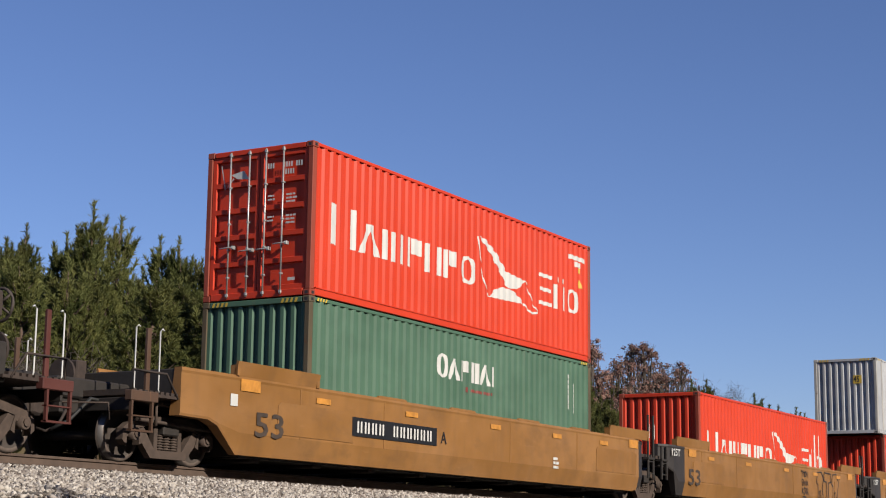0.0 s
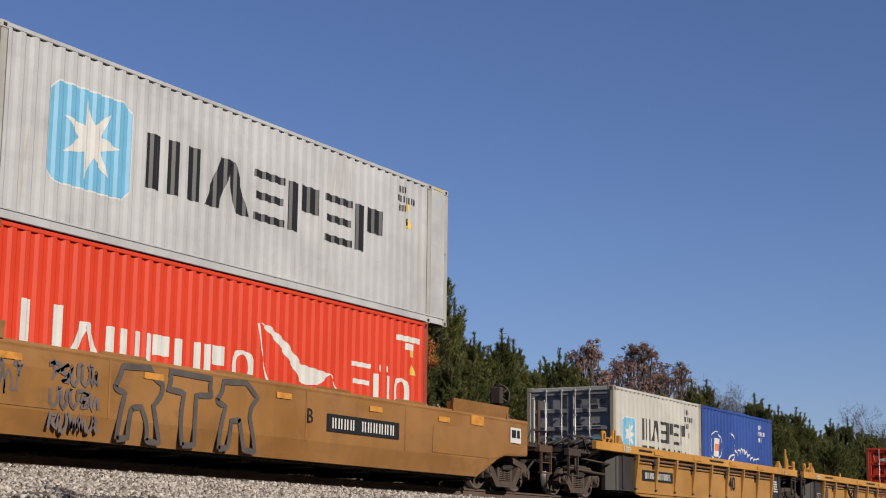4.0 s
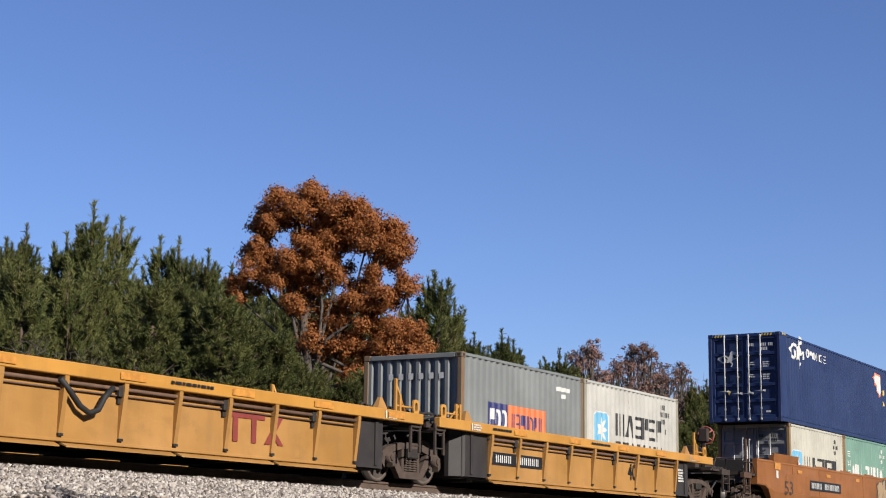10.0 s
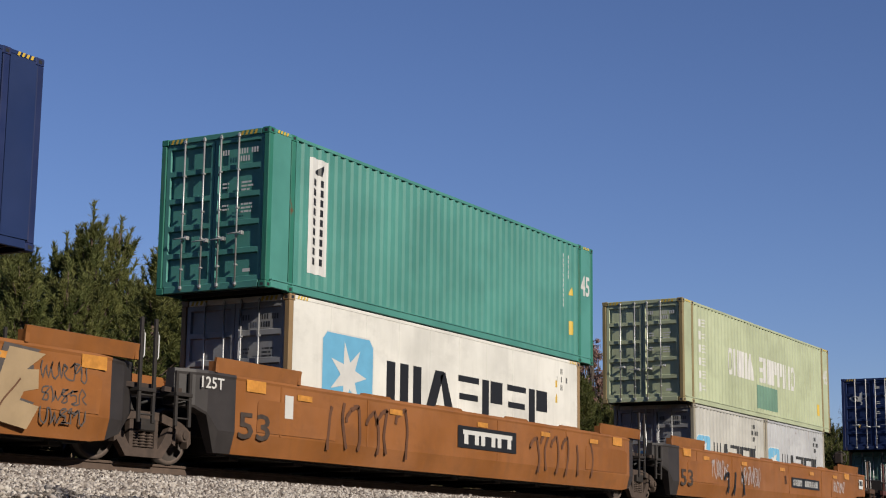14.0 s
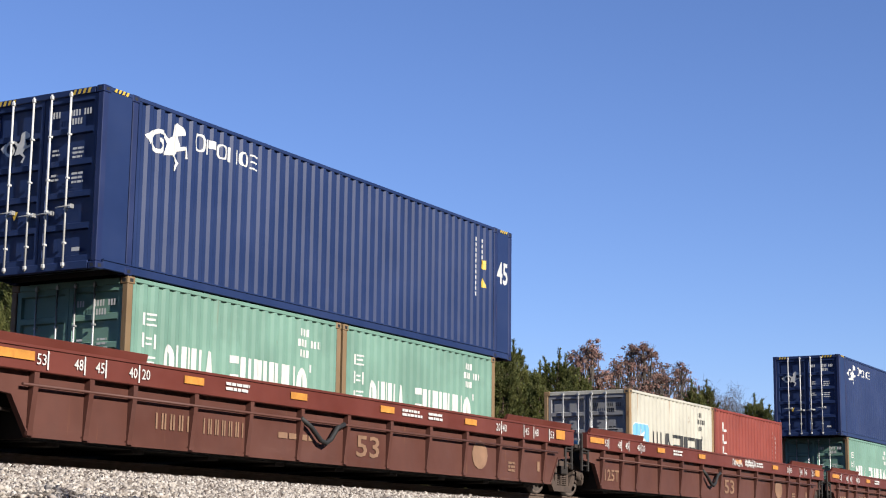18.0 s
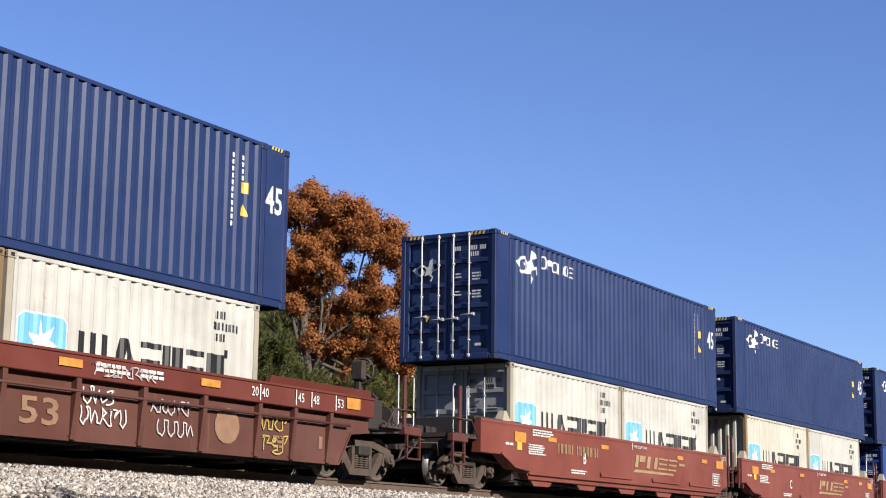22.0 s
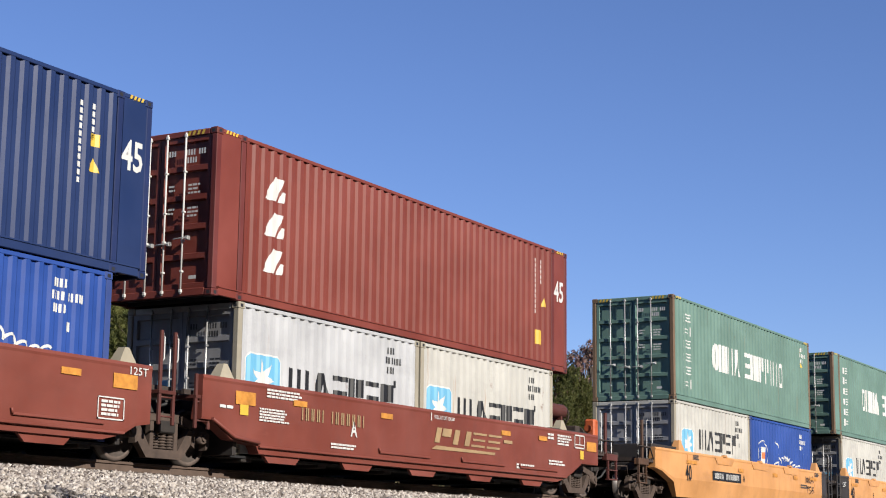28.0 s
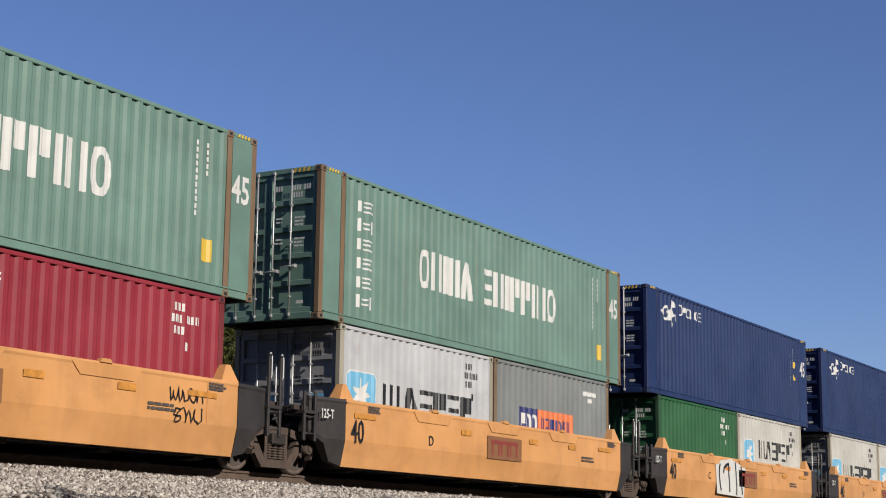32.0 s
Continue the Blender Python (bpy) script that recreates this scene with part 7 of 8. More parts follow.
def limbs(form, rng, start, way, length, radius, depth, tips):
    """Branching wood; the ends are gathered in tips."""
    pts, p, d = [start], start.copy(), way.copy()
    for k in range(4):
        d = unit(d + rng.normal(scale=0.16, size=3) + np.array([0, 0, 0.05]))
        p = p + d * length / 4
        pts.append(p.copy())
    form.tube(pts, [radius * (1 - 0.13 * k) for k in range(5)], 6 if depth < 2 else 4, caps=False)
    if depth >= 3:
        tips.append(p)
        return
    for k in range(3 if depth else 5):
        side = unit(np.cross(d, rng.normal(size=3)))
        q = pts[int(rng.integers(2, 5))]
        limbs(form, rng, q, unit(d * 0.75 + side * rng.uniform(0.5, 0.95) + np.array([0, 0, 0.1])), length * rng.uniform(0.55, 0.75), radius * 0.55, depth + 1, tips)


def leafy_tree(label, x, y, ground, clumps, leaf, mat, bark, per, seed, trunk_to, droop=0.0, hubs=()):
    """A broad tree: limbs under clumps (centre, radius) whose shells carry many leaves."""
    rng = np.random.default_rng(seed)
    t = thing("broadleaf_tree", label, "tree", "broadleaf trees")
    t.matrix_basis = pose(x, y, ground)
    wood = Form()
    top = np.array(trunk_to, float)
    wood.tube([(0, 0, 0), tuple(top * 0.35 + np.array([0.1, 0, 0])), tuple(top * 0.7), tuple(top)], [0.30, 0.25, 0.20, 0.13], 9)
    for hub in hubs:
        s = top * rng.uniform(0.5, 0.95)
        wood.tube([s, (s + np.array(hub)) / 2 + rng.normal(scale=0.25, size=3), hub], [0.085, 0.06, 0.035], 6, caps=False)
    for c, r in clumps:
        c = np.array(c, float)
        if hubs:
            s = np.array(min(hubs, key=lambda h: sum((a - b) ** 2 for a, b in zip(h, c))))
            wood.tube([s, (s + c) / 2 + rng.normal(scale=0.1, size=3), c], [0.03, 0.02, 0.01], 5, caps=False)
            continue
        s = top * rng.uniform(0.45, 1.0)
        mid = (s + c) / 2 + rng.normal(scale=0.3, size=3)
        wood.tube([s, mid, c], [0.10, 0.065, 0.03], 6, caps=False)
        for j in range(7):
            e = c + unit(rng.normal(size=3)) * r * 0.85
            wood.tube([c, (c + e) / 2 + rng.normal(scale=0.12, size=3), e], [0.03, 0.018, 0.008], 4, caps=False)
    part("trunk", wood.mesh("trunk", bark), t)
    quads = []
    for c, r in clumps:
        n = int(per * r * r)
        tw = max(5, n // 34)
        way = unit(rng.normal(size=(tw, 3)))
        pick = rng.integers(0, tw, n)
        spray = rng.normal(scale=(0.10, 0.10, 0.09), size=(n, 3))
        cen = (way * (r * rng.uniform(0.35, 1.05, (tw, 1))) * np.array([1, 1, 0.85]) + np.array(c))[pick] + spray
        face = unit(way[pick] * 0.9 + spray * 3 + np.array([0, 0, 0.25]) + rng.normal(scale=0.40, size=(n, 3)))
        ax = unit(np.cross(face, rng.normal(size=(n, 3))) + np.array([0, 0, -droop * 0.6]))
        side = unit(np.cross(ax, face))
        ln, w = leaf * rng.uniform(0.7, 1.4, (n, 1)), leaf * rng.uniform(0.35, 0.6, (n, 1))
        quads.append(np.stack([cen - ax * ln * 0.5, cen - side * w, cen + ax * ln * 0.5, cen + side * w], 1))
    part("crown", card_mesh("crown", np.concatenate(quads), mat), t)
    return t


def cloud(seed, count, spread, lift, lo, hi):
    rng = random.Random(seed)
    out = []
    for k in range(count):
        a, r = rng.uniform(0, 2 * math.pi), math.sqrt(rng.random())
        u = rng.uniform(-1, 1)
        out.append(((spread * r * math.cos(a) * math.sqrt(1 - u * u * 0.8), spread * r * math.sin(a) * math.sqrt(1 - u * u * 0.8), lift[0] + (u + 1) / 2 * (lift[1] - lift[0])), rng.uniform(lo, hi)))
    return out


# the russet oak: clumps across its width (towards the picture's right) and height
ACROSS = Vector((math.cos(YAW), -math.sin(YAW), 0))
OUT = Vector((math.sin(YAW), math.cos(YAW), 0))
OAK = []
# boughs: across, height, half width, half height, clumps of leaves
BOUGHS = [(-1.30, 11.0, 1.50, 0.95, 26), (-0.85, 11.7, 0.5, 0.45, 5), (-2.50, 10.35, 0.66, 0.70, 9), (0.50, 10.77, 1.25, 0.85, 22), (2.10, 9.80, 0.95, 1.00, 20), (1.25, 9.95, 0.8, 0.6, 9), (-2.80, 9.4, 0.60, 0.50, 6), (-1.9, 8.63, 1.45, 0.75, 20), (-0.44, 9.74, 1.3, 0.80, 16), (-0.35, 8.69, 1.1, 0.95, 16),
          (-3.40, 8.0, 0.55, 0.75, 7), (2.75, 8.17, 0.50, 0.45, 5), (0.12, 6.42, 1.40, 1.05, 18), (2.50, 5.95, 1.45, 1.25, 28), (1.42, 7.64, 0.95, 0.65, 11), (1.69, 4.28, 0.60, 0.60, 6), (-1.0, 7.45, 1.0, 0.45, 5), (0.97, 4.99, 0.90, 0.50, 7)]
HUBS = []
for u, z, w, h, count in BOUGHS:
    p = ACROSS * u
    HUBS.append((p.x, p.y, z + 0.9))
    for k in range(count):
        size = rnd.uniform(0.26, 0.46)
        a, q = 2.4 * k + u * 5, math.sqrt((k + 0.6) / count) * rnd.uniform(0.85, 1.1)
        p = ACROSS * (u + math.cos(a) * q * max(0.05, w - size * 0.6)) + OUT * rnd.uniform(-1.4, 1.4) * (0.3 + 0.5 * w)
        OAK.append(((p.x, p.y, z + 1.2 + math.sin(a) * q * max(0.05, h - size * 0.6)), size))
for k in range(150):
    u, z = rnd.uniform(-2.9, 2.9), rnd.uniform(5.2, 11.0)
    inside = ((u + 0.2) / 3.0) ** 2 + ((z - 8.4) / 3.0) ** 2 < 0.92 or (u > 0 and z < 7.2)
    if inside and all(math.hypot(u - a, z - b) > r for a, b, r in ((-2.0, 10.0, 0.55), (0.75, 9.1, 0.6), (2.35, 8.65, 0.6), (-2.1, 7.0, 1.2))):
        p = ACROSS * u + OUT * rnd.uniform(-0.6, 1.9)
        OAK.append(((p.x, p.y, z + 1.2), rnd.uniform(0.24, 0.42)))
leafy_tree("broad oak in russet autumn leaf behind the line", 49.6, 15.0, -1.2, OAK, 0.08, OAK_LEAVES, BARK_OAK, 3900, 3, (-0.5, 0.9, 8.6), droop=0.5, hubs=HUBS)
for k, (x, y, top, w) in enumerate(((110.4, 33, 13.9, 2.0), (116.2, 33, 13.6, 2.6), (120.6, 33, 15.1, 2.5), (126.3, 33, 14.2, 2.3), (130.2, 33.5, 13.8, 1.8))):
    leafy_tree("thin-leaved tree in dull red autumn colour", x, y, -1.2, cloud(70 + k, 130, w * 1.15, (5.0, top + 0.9), 0.35, 0.8), 0.12, DULL_LEAVES, BARK_OAK, (360, 300, 400, 260, 90)[k], 80 + k, (0.2, 0, top * 0.75), droop=0.3)


def bare_tree(x, y, top, seed, label="leafless grey tree with fine twigs"):
    rng = np.random.default_rng(seed)
    t = thing("bare_tree", label, "tree", "bare trees")
    t.matrix_basis = pose(x, y, -1.2)
    wood, tips = Form(), []
    h = top + 1.2
    wood.tube([(0, 0, 0), (0.1, 0, h * 0.3), (0, 0.1, h * 0.55)], [0.22, 0.17, 0.11], 7)
    for k in range(7):
        a = k * 0.9 + rng.uniform(0, 0.5)
        limbs(wood, rng, np.array([0, 0, h * rng.uniform(0.3, 0.55)]), unit(np.array([math.cos(a) * 0.6, math.sin(a) * 0.6, 1.0])), h * 0.20, 0.06, 1, tips)
    part("trunk", wood.mesh("trunk", BARK_OAK), t)
    tw = Form()
    for p in tips:
        for j in range(26):
            q = p + rng.normal(scale=0.30, size=3)
            e = q + unit(rng.normal(size=3) + np.array([0, 0, 0.5])) * rng.uniform(0.3, 0.75)
            tw.tube([q, e], [0.013, 0.006], 3, caps=False)
    part("crown", tw.mesh("crown", BARK_OAK), t)


for k, (x, y, top) in enumerate(((134.0, 33, 14.2), (140.7, 33, 14.8), (187.4, 33, 17.2), (183.0, 33, 15.4), (131.5, 34, 13.4))):
    bare_tree(x, y, top, 90 + k)


for k in range(11):
    bare_tree(36.2 + 0.95 * k, 17.0 + 1.3 * (k % 2), 3.9 + 0.35 * ((k * 3) % 4), 110 + k, "leafless brown shrub in front of the pines")


def undergrowth():
    """Brush and tall dead weeds between the line and the wood."""
    rng = np.random.default_rng(8)
    n = 5200
    x = 24 + 210 * rng.random(n) ** 1.35
    y = rng.uniform(6.5, 22, n)
    top = np.where(y < 10, 0.9, 1.6 + (y - 10) * 0.16) * rng.uniform(0.4, 1.15, n)
    cen = np.stack([x, y, np.full(n, -1.25)], 1)
    quads = []
    for k in range(9):
        c = cen + rng.normal(scale=(0.5, 0.5, 0.05), size=(n, 3))
        c[:, 2] += top * rng.random(n) * 0.95
        quads.append(needle_quads(rng, c, np.tile((0, 0, 1.0), (n, 1)), 0.55, 0.07, 0.55, 3))
    me = card_mesh("undergrowth", np.concatenate(quads), BRUSH_LEAVES)
    return tagged(new("undergrowth", me), "dry brown brush and weeds below the pines", "brush", kind="stuff")


undergrowth()


def lineside_weeds():
    """Weeds added close behind the track, in the train's shade, to darken the under-car gap."""
    rng = np.random.default_rng(18)
    n = 9000
    c = np.stack([14 + 150 * rng.random(n) ** 1.5, rng.uniform(4.0, 6.6, n), np.full(n, -0.85)], 1)
    c[:, 2] += rng.random(n) ** 1.3 * 1.75
    q = needle_quads(rng, c, np.tile((0, 0, 1.0), (n, 1)), 0.5, 0.10, 0.5, 5)
    return tagged(new("lineside_weeds", card_mesh("lineside_weeds", q, BRUSH_LEAVES)), "weeds added behind the track to darken the gap under cars", "weeds", kind="stuff")


lineside_weeds()


# ---- the train: what stands where, from the leading unit back ----
FLOOR = 0.285
DESIGNS = {}


def place(design, build, x, z):
    """Set a container with its leading end x metres along the line at the clip's start."""
    if design in DESIGNS:
        ob = copy_thing(DESIGNS[design], pose(x, 0, z))
    else:
        ob = build()
        ob.matrix_basis = pose(x, 0, z)
        DESIGNS[design] = ob
    MOVERS.append((ob, x, z))
    return ob


def roll(car, x):
    car.matrix_basis = pose(x, 0, 0)
    MOVERS.append((car, x, 0.0))
    return car


BOXES = {
    "red_doors": lambda: red_forty("doors"), "red_wall": lambda: red_forty("wall"), "red_upright": lambda: red_forty("wall", True), "green40": green_forty,
    "pale45": lambda: pale_box(FORTYFIVE, HIGH, "wall", 0), "pale20": lambda: pale_box(TWENTY, LOW, "doors", 1), "pale20_wall": lambda: pale_box(TWENTY, LOW, "wall", 2, worn=0.3), "pale20_worn": lambda: pale_box(TWENTY, LOW, "doors", 2, worn=0.3),
    "pale20_two": lambda: pale_box(TWENTY, LOW, "doors", 1, second_line=True, worn=0.3), "pale20_grey": lambda: pale_box(TWENTY, LOW, "doors", 0), "pale40": lambda: pale_box(FORTY, HIGH, "doors", 3, flat=True, worn=0.05),
    "blue45": blue_45, "blue45_badge": lambda: blue_45(True), "sea45": lambda: green_box(FORTYFIVE, HIGH, 0), "sea40": lambda: green_box(FORTY, HIGH, 0), "lime45": lambda: green_box(FORTYFIVE, HIGH, 1),
    "sea20": lambda: green_box(TWENTY, LOW, 2), "emerald45": emerald_45, "brown45": brown_45, "blue20": blue_20, "grey20": grey_20, "rust20": rust_20, "crimson20": crimson_20, "bottle20": darkgreen_20}
# upper box, lower boxes, leading end of the upper (or of the lower where there is none), floor height
LOADS = [
    ("red_doors", ("green40",), 24.60, 0.385), (None, ("red_upright",), 44.05, 0.34), ("pale45", ("red_wall",), 62.85, 0.395),
    (None, ("pale20_two", "blue20"), 85.08, FLOOR), (None, ("red_doors",), 116.72, FLOOR), (None, ("grey20", "pale20_two"), 148.25, FLOOR),
    ("blue45_badge", ("pale20_worn", "sea20"), 169.30, 0.325), ("emerald45", ("pale40",), 188.71, 0.335), ("lime45", ("pale20", "pale20_grey"), 208.40, 0.275),
    ("blue45", ("sea20", "sea20"), 231.99, 0.30), (None, ("pale20_worn", "rust20"), 252.30, FLOOR), ("blue45", ("sea20", "pale20"), 271.08, 0.30),
    ("blue45", ("pale20", "pale20"), 292.74, 0.29), ("blue45", ("pale20_wall", "pale20"), 308.15, 0.29), ("blue45", ("blue20", "blue20"), 323.60, 0.29), ("blue45", ("pale20_worn", "blue20"), 339.08, 0.29), ("brown45", ("pale20_grey", "pale20"), 354.50, 0.29),
    ("sea40", ("pale20_two", "blue20"), 375.00, 0.27), ("sea45", ("pale20_two", "crimson20"), 389.93, 0.30), ("sea45", ("pale20_grey", "grey20"), 405.68, 0.30), ("blue45", ("bottle20", "pale20_two"), 421.15, 0.29), ("blue45", ("pale20", "pale20"), 436.60, 0.29)]
for upper, lower, x, z in LOADS:
    start = x + (0.762 if upper and upper.endswith(("45", "45_badge")) else 0.0)
    high = LOW
    for k, name in enumerate(lower):
        place(name, BOXES[name], start + k * (TWENTY + 0.076), z)
        high = HIGH if name in ("green40", "red_wall", "red_upright", "red_doors", "pale40") else LOW
    if upper:
        place(upper, BOXES[upper], x, z + high + 0.004)

SCUFFED = paint("scuffed_tan_paint", (0.33, 0.155, 0.045), 0.10, 0.5, 0.5)
UMBER = paint("orange_brown_paint", (0.32, 0.118, 0.030), 0.08, 0.5, 0.45)


def big_number(car, words, u, w, h, mat=FADED, y=SIDE):
    wide = h * {2: 2.0, 4: 3.1, 5: 2.3}[len(words)]
    mark(car, mat, lambda m: m.fit(words, u, u + wide, w, w + h), "stencil_number", y)


def tag_strokes(car, mat, u0, u1, w0, w1, seed, width, loops, y=SIDE):
    """Graffiti, each stroke a part."""
    step = (u1 - u0) / loops
    for k in range(loops):
        mark(car, mat, lambda m: scribble(m, u0 + k * step, u0 + (k + 1) * step, w0, w1, seed * 7 + k, width, 1), "graffiti_stroke", y)


# a maroon unit just leaving
lead = roll(long_ribbed_car(("joint", "end"), ", empty of boxes"), 7.0)

a1 = roll(long_yellow_car(("end", "joint"), SCUFFED, "tan"), 30.70)
big_number(a1, "53", -8.05, 0.58, 0.42)
plate_bars(a1, -5.04, -1.92, 0.79, 1.14)
mark(a1, WHITE, lambda m: m.rect(-8.75, -8.55, 1.05, 1.25), "white_label")
mark(a1, WHITE, lambda m: m.lines(3.4, 3.7, 0.85, 3, 0.06, 1), "stencil_marking")
mark(a1, INK, lambda m: m.text("A", -1.75, 0.85, 0.24), "unit_letter")
a2 = roll(long_yellow_car(("joint", "joint"), SCUFFED, "tan graffitied"), 50.20)
big_number(a2, "53", -7.75, 0.55, 0.44)
big_number(a2, "125T", -8.93, 1.28, 0.19, WHITE)
for k in range(4):
    mark(a2, INK, lambda m: wave_tag(m, 2.1, 2.85, 0.34 + 0.28 * k, 0.58 + 0.28 * k, 50 + k, 0.03), "graffiti_stroke")
for k in range(3):
    mark(a2, INK, lambda m: outline_tag(m, 3.7 + 0.85 * k, 4.5 + 0.85 * k, 0.30, 1.44, 6 + k, 0.04), "graffiti_stroke")
a3 = roll(long_yellow_car(("joint", "end"), SCUFFED, "tan graffitied"), 69.80)
big_number(a3, "125T", -8.93, 1.28, 0.19, WHITE)
mark(a3, SPRAY_BLUE, lambda m: wave_tag(m, -7.2, -5.7, 0.80, 1.30, 7, 0.04), "graffiti_stroke")
for k, (w0, w1) in enumerate(((0.36, 0.64), (0.70, 0.98), (1.04, 1.36))):
    mark(a3, SPRAY_BLUE, lambda m: wave_tag(m, -5.2, -4.1, w0, w1, 8 + k, 0.06), "graffiti_stroke")
for k in range(3):
    mark(a3, SPRAY_GREY, lambda m: outline_tag(m, -3.8 + 1.25 * k, -2.65 + 1.25 * k, 0.32, 1.46, 9 + k, 0.10), "graffiti_stroke")
plate_bars(a3, 1.95, 4.45, 0.82, 1.14)
mark(a3, INK, lambda m: m.text("B", 1.30, 0.93, 0.26), "unit_letter")
mark(a3, WHITE, lambda m: m.rect(9.1, 9.6, 1.05, 1.38), "notice_panel")
mark(a3, INK, lambda m: m.rect(9.16, 9.36, 1.16, 1.33).rect(9.40, 9.54, 1.16, 1.33), "notice_panel", SIDE + 0.003)

for x, ends, tag, hose in ((91.20, ("end", "joint"), "", False), (107.0, ("joint", "joint"), ", empty", True), (122.80, ("joint", "joint"), "", False), (138.60, ("joint", "joint"), ", empty, hose looped on its side", True), (154.35, ("joint", "end"), "", False)):
    b = roll(short_ribbed_car(ends, tag, hose), x)
    if ends == ("joint", "joint"):
        mark(b, FADED, lambda m: m.fit("40", -5.12, -4.61, 0.52, 0.97), "stencil_number", 1.41)
        mark(b, SPRAY_PALE, lambda m: m.fit("125-T", -5.92, -5.45, 0.55, 0.75, 0.0), "stencil_number", 1.40)
        mark(b, REDINK, lambda m: m.rect(1.25, 2.40, 0.88, 1.00).rect(1.50, 1.64, 0.48, 0.88).rect(2.02, 2.16, 0.48, 0.88).poly([(2.40, 0.48), (2.56, 0.48), (2.96, 1.0), (2.80, 1.0)]).poly([(2.80, 0.48), (2.96, 0.48), (2.70, 0.72), (2.62, 0.66)]), "faded_name", 1.41)
    else:
        mark(b, INK, lambda m: m.fit("40", 1.55 if ends[0] == "end" else 2.15, 2.06 if ends[0] == "end" else 2.66, 0.52, 0.94), "stencil_number", 1.41)
        plate_bars(b, -4.8 if ends[0] == "end" else -5.1, -2.75 if ends[0] == "end" else -2.7, 0.55, 0.82, 10, 1.41)
        mark(b, WHITE, lambda m: m.lines(5.5, 5.9, 0.95, 5, 0.045, 3), "stencil_marking", 1.41)
    mark(b, WHITE, lambda m: m.rect(-6.25, -6.2, 1.20, 1.34).rect(6.1, 6.14, 1.20, 1.34).lines(-6.15, -5.8, 1.33, 3, 0.03, 4).lines(6.2, 6.6, 1.33, 3, 0.03, 5), "chord_marking", 1.54)
    mark(b, INK, lambda m: m.lines(-5.3, -4.4, 1.31, 1, 0.05, 6).lines(-0.3, 1.0, 1.31, 1, 0.05, 7), "chord_stencil", 1.54)
    tapes(b, (-4.0, -1.2, 1.6, 4.0, 6.5), 1.275, 0.6, 0.11, 1.541)

c1 = roll(long_yellow_car(("end", "joint"), UMBER, "orange-brown graffitied"), 176.10)
big_number(c1, "53", -7.55, 0.58, 0.42)
plate_bars(c1, -4.95, -1.50, 0.80, 1.12)
mark(c1, WHITE, lambda m: m.rect(-8.35, -8.15, 1.05, 1.28), "white_label")
LETTERS = [(3.0, 0.38, 0.75, 1.0), (3.75, 0.42, 0.70, 1.05), (4.5, 0.40, 0.70, 1.0), (5.2, 0.42, 0.70, 1.0), (5.95, 0.40, 0.80, 1.05)]


def throw_up(m, du, dw):
    """Fat graffiti shapes with notches, slanted and plain."""
    shapes = ([(0.0, 0.0), (0.36, 0.10), (0.42, 0.40), (0.95, 0.42), (1.05, 0.80), (0.80, 1.02), (0.30, 0.98), (-0.05, 0.86), (0.16, 0.66)],
              [(0.02, 0.05), (0.34, 0.0), (0.42, 0.36), (0.60, 0.34), (0.64, 0.02), (1.02, 0.08), (0.88, 0.52), (1.04, 0.98), (0.68, 1.0), (0.58, 0.70), (0.42, 0.68), (0.40, 1.04), (0.0, 0.94), (0.12, 0.50)],
              [(0.0, 0.02), (0.32, 0.0), (0.50, 0.30), (0.70, 0.0), (1.06, 0.04), (0.82, 0.62), (0.66, 1.04), (0.34, 1.02), (0.16, 0.60)],
              [(0.04, 0.0), (0.36, 0.04), (0.44, 0.34), (0.72, -0.04), (1.10, 0.06), (0.74, 0.52), (1.02, 0.94), (0.66, 1.02), (0.42, 0.70), (0.38, 1.0), (0.02, 0.98), (0.10, 0.5)],
              [(0.0, 0.04), (0.90, -0.06), (1.10, 0.26), (0.60, 0.32), (0.66, 0.44), (1.0, 0.50), (0.92, 0.76), (0.62, 0.74), (1.02, 0.98), (0.10, 1.02), (0.0, 0.6)])
    for (u, w, wd, h), ring in zip(LETTERS, shapes):
        m.poly([(u + p * wd + 0.2 * q * h + du, w + q * h + dw) for p, q in ring])


mark(c1, SPRAY_GREY, lambda m: throw_up(m, -0.10, 0.05), "graffiti", SIDE, "dark-edged beige graffiti")
mark(c1, SPRAY_BEIGE, lambda m: throw_up(m, 0.0, 0.0), "graffiti_fill", SIDE + 0.003)
mark(c1, SPRAY_BROWN, lambda m: [m.stroke([(u + 0.20 + 0.3 * s * s + 0.06 * math.sin(u * 5 + 4 * s), w + 0.14 + 0.5 * s) for s in (0, 0.2, 0.4, 0.6, 0.8, 1.0)], 0.03) for u, w, wd, h in LETTERS], "graffiti_lines", SIDE + 0.006)
for k, (w0, w1) in enumerate(((0.45, 0.70), (0.76, 1.0), (1.08, 1.36))):
    mark(c1, SPRAY_GREY, lambda m: wave_tag(m, 6.9, 7.9, w0, w1, 12 + k, 0.025), "graffiti_stroke")
c2 = roll(long_yellow_car(("joint", "joint"), UMBER, "orange-brown"), 195.60)
big_number(c2, "125T", -8.93, 1.28, 0.19, WHITE)
big_number(c2, "53", -7.92, 0.52, 0.45)
mark(c2, INK, lambda m: m.rect(-0.46, 2.15, 0.82, 1.27), "name_panel")
mark(c2, WHITE, lambda m: m.rect(-0.25, 1.95, 1.10, 1.19).bars(-0.25, 1.95, 0.90, 1.10, 3, 0.55), "name_lettering", SIDE + 0.003)
mark(c2, WHITE, lambda m: m.rect(-6.6, -6.35, 0.95, 1.35), "white_label")
tag_strokes(c2, SPRAY_BROWN, -5.4, -2.4, 0.42, 1.42, 14, 0.085, 6)
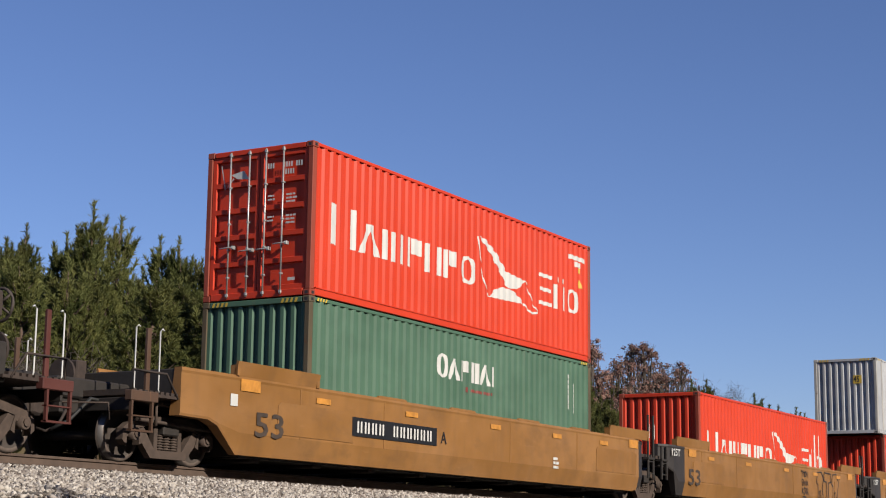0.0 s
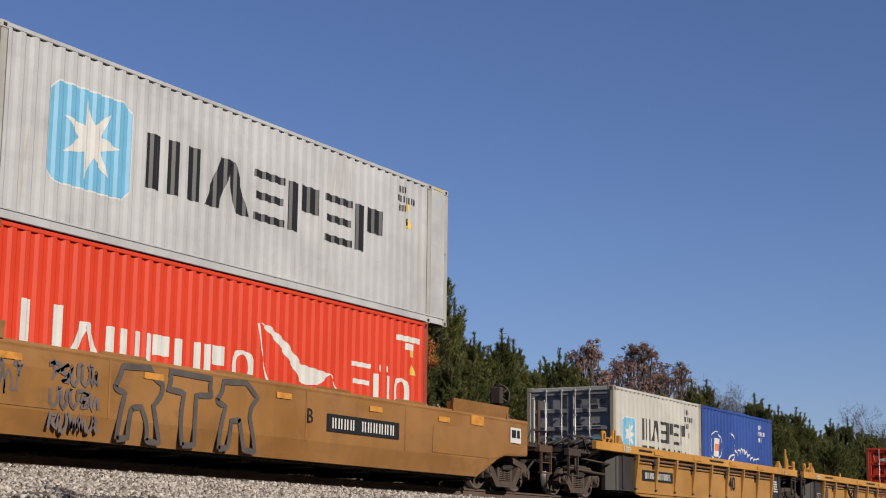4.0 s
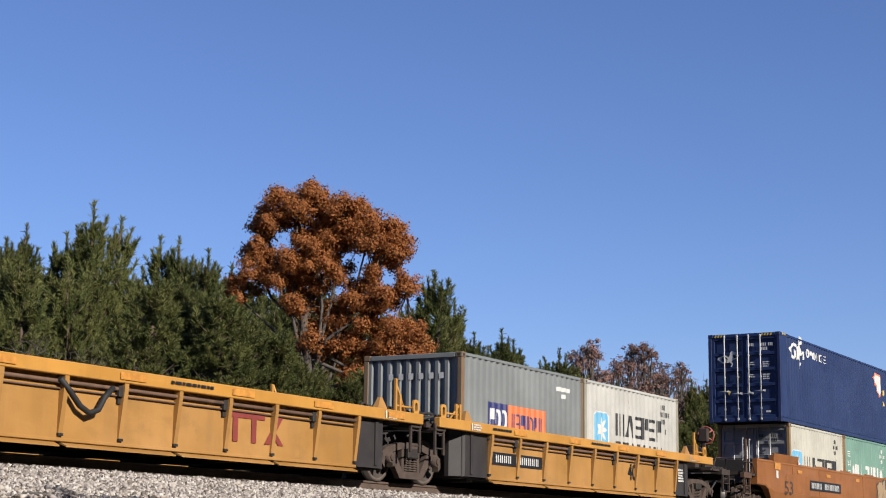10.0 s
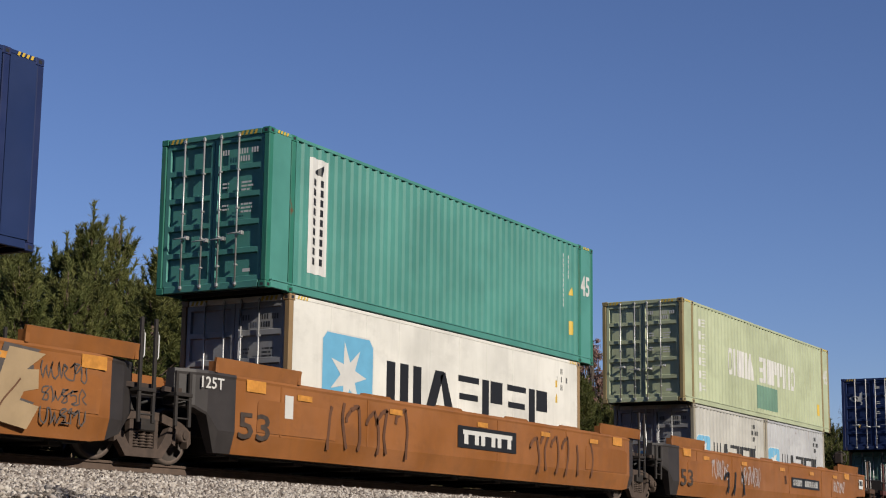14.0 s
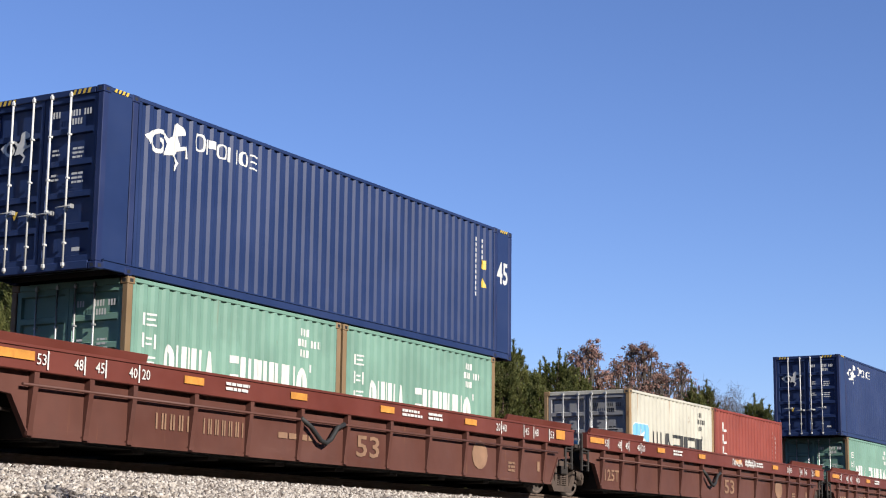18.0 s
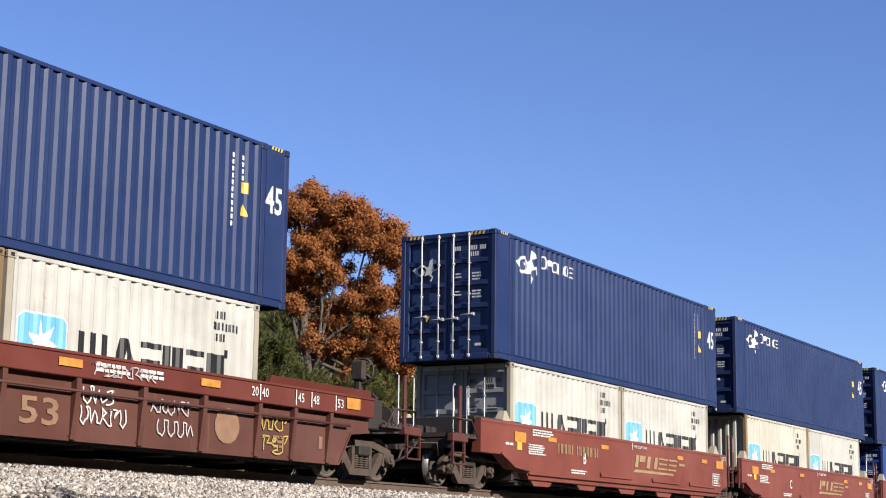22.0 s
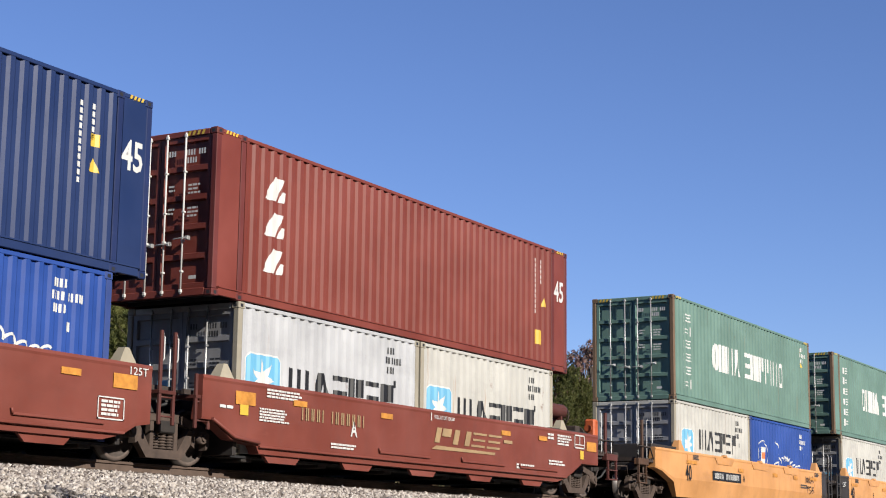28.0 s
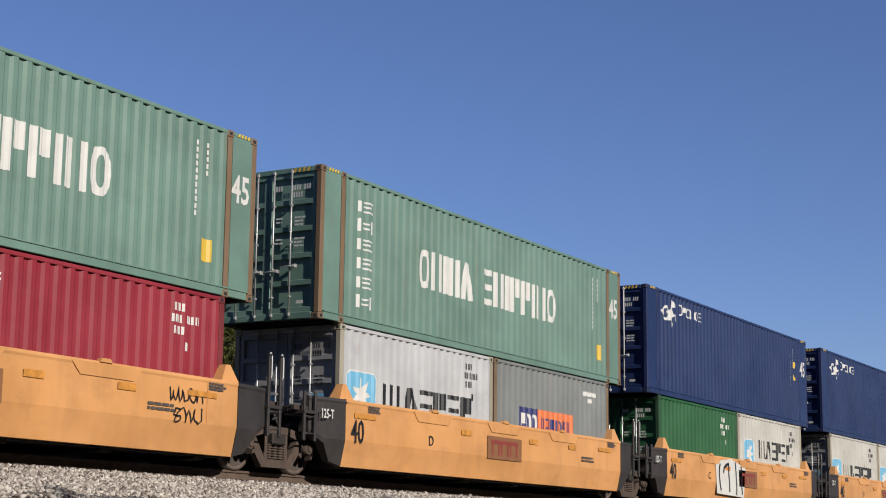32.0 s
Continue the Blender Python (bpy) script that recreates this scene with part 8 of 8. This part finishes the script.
tag_strokes(c2, SPRAY_BROWN, 2.8, 6.2, 0.42, 1.38, 15, 0.085, 6)
c3 = roll(long_yellow_car(("joint", "end"), UMBER, "orange-brown"), 215.30)
big_number(c3, "53", -7.92, 0.52, 0.45)
tag_strokes(c3, INK, -4.6, -2.6, 0.35, 1.1, 16, 0.12, 3)
mark(c3, SPRAY_PALE, lambda m: wave_tag(m, -5.6, -4.2, 0.8, 1.35, 17, 0.03), "graffiti_stroke")
mark(c3, SPRAY_PALE, lambda m: wave_tag(m, -3.2, -1.5, 0.7, 1.30, 19, 0.03), "graffiti_stroke")
plate_bars(c3, 1.50, 4.40, 0.82, 1.14)
mark(c3, SPRAY_PALE, lambda m: wave_tag(m, 6.0, 7.3, 0.8, 1.20, 18, 0.04), "graffiti_stroke")
mark(c3, INK, lambda m: m.text("B", 0.8, 0.90, 0.26), "unit_letter")
mark(c3, WHITE, lambda m: m.rect(9.1, 9.6, 1.05, 1.38), "notice_panel")
mark(c3, INK, lambda m: m.rect(9.16, 9.36, 1.16, 1.33).rect(9.40, 9.54, 1.16, 1.33), "notice_panel", SIDE + 0.003)

for x, ends, tag in ((238.90, ("end", "joint"), ", cream 53"), (258.40, ("joint", "joint"), ", cream 125T and 53"), (277.95, ("joint", "end"), ", small tags")):
    d = roll(long_ribbed_car(ends, tag), x)
    big_number(d, "53", 0.20, 0.43, 0.40, MUTED, 1.41)
    if ends[0] == "joint" and ends[1] == "joint":
        mark(d, WHITE, lambda m: wave_tag(m, 0.5, 1.4, 1.22, 1.44, 21, 0.028), "graffiti_stroke", 1.548)
        mark(d, WHITE, lambda m: wave_tag(m, 1.6, 2.6, 1.24, 1.48, 22, 0.028), "graffiti_stroke", 1.548)
    else:
        mark(d, MUTED, lambda m: m.bars(-5.6, -4.75, 0.55, 0.80, 4, 0.45).bars(-4.4, -3.3, 0.55, 0.80, 6, 0.45).lines(-2.3, -1.0, 0.72, 1, 0.10, 3), "number_marking", 1.41)
    if ends[0] == "joint":
        big_number(d, "125T", -8.13, 0.45, 0.28, MUTED, 1.41)
    ring = [(5.0 + 0.34 * math.cos(a * 0.5), 0.72 + 0.30 * math.sin(a * 0.5)) for a in range(14)]
    mark(d, MUTED, lambda m: m.poly(ring[:13]), "round_emblem", 1.41)
    mark(d, MUTED, lambda m: m.lines(6.3, 6.7, 0.65, 3, 0.05, 8).rect(7.7, 7.82, 0.5, 0.72), "stencil_marking", 1.41)
    if ends[1] == "end":
        for k, (mat, u0, u1, w0, w1) in enumerate(((WHITE, 1.45, 2.2, 0.82, 1.08), (WHITE, 1.42, 2.5, 0.50, 0.78), (SPRAY_PALE, 3.0, 4.1, 0.78, 1.02), (SPRAY_PALE, 3.2, 4.15, 0.45, 0.70), (SPRAY_YELLOW, 5.95, 6.75, 0.72, 1.0), (SPRAY_YELLOW, 5.95, 6.75, 0.35, 0.66))):
            mark(d, mat, lambda m: wave_tag(m, u0, u1, w0, w1, 24 + k, 0.026), "graffiti_stroke", 1.42)
        mark(d, SPRAY_PALE, lambda m: wave_tag(m, 1.5, 3.0, 1.22, 1.42, 33, 0.02), "graffiti_stroke", 1.548)

for x, ends, letter in ((299.60, ("end", "joint"), "B"), (315.02, ("joint", "joint"), "C"), (330.45, ("joint", "joint"), "D"), (345.90, ("joint", "joint"), "E"), (361.35, ("joint", "end"), "A")):
    e = roll(short_maroon_car(ends, letter, letter in "BA"), x)

for k, (x, ends) in enumerate(((381.10, ("end", "joint")), (396.75, ("joint", "joint")), (412.50, ("joint", "joint")), (428.0, ("joint", "joint")), (443.50, ("joint", "joint")))):
    f = roll(short_yellow_car(ends, ["", ", tagged at its corner", ", brown repainted square", ", black and white graffiti", ""][k]), x)
    if k == 0:
        plate_bars(f, -4.03, -1.71, 0.76, 1.02)
        mark(f, INK, lambda m: m.text("A", -1.55, 0.80, 0.20), "unit_letter")
    else:
        big_number(f, "125-T", -7.05, 1.05, 0.17, WHITE)
        mark(f, INK, lambda m: m.text("?BEDCF"[k + 1], -3.25, 0.78, 0.20), "unit_letter")
        patch = paint("brown_touch_up", (0.26, 0.115, 0.05), 0.05)
        mark(f, patch, lambda m: m.rect(-0.78, 0.80, 0.66, 1.14), "repainted_square")
        mark(f, REDINK, lambda m: m.rect(-0.62, 0.62, 0.98, 1.06).bars(-0.62, 0.62, 0.74, 0.98, 3, 0.4), "faded_name", SIDE + 0.003)
    if k == 0 or k == 1:
        mark(f, INK, lambda m: wave_tag(m, 4.4, 5.3, 1.0, 1.26, 31 + k, 0.025), "graffiti_stroke")
        mark(f, INK, lambda m: wave_tag(m, 4.5, 5.3, 0.68, 0.94, 35 + k, 0.025), "graffiti_stroke")
    if k == 3:
        mark(f, WHITE, lambda m: m.poly([(-2.6, 0.4), (-0.4, 0.35), (-0.2, 1.2), (-1.4, 1.42), (-2.7, 1.3)]), "graffiti_fill")
        tag_strokes(f, INK, -2.6, -0.3, 0.4, 1.35, 41, 0.09, 4, y=SIDE + 0.003)


def motions():
    """The whole train rolls past; its wheels turn as far as it goes."""
    times = [2.0 * k for k in range(17)]
    for ob, x, z in MOVERS:
        walk(ob, [(t, pose(x - travel(t), 0, z)) for t in times])
    turned = {}
    for w, s, r in WHEELSETS:
        if (s, r) not in turned:
            walk(w, [(k / 30, Matrix.Translation((s, 0, r)) @ Matrix.Rotation(-travel(k / 30) / r, 4, "Y")) for k in range(961)])
            turned[s, r] = w.animation_data
        else:
            w.rotation_mode = "QUATERNION"
            w.animation_data_create()
            w.animation_data.action = turned[s, r].action
            w.animation_data.action_slot = turned[s, r].action_slot


motions()
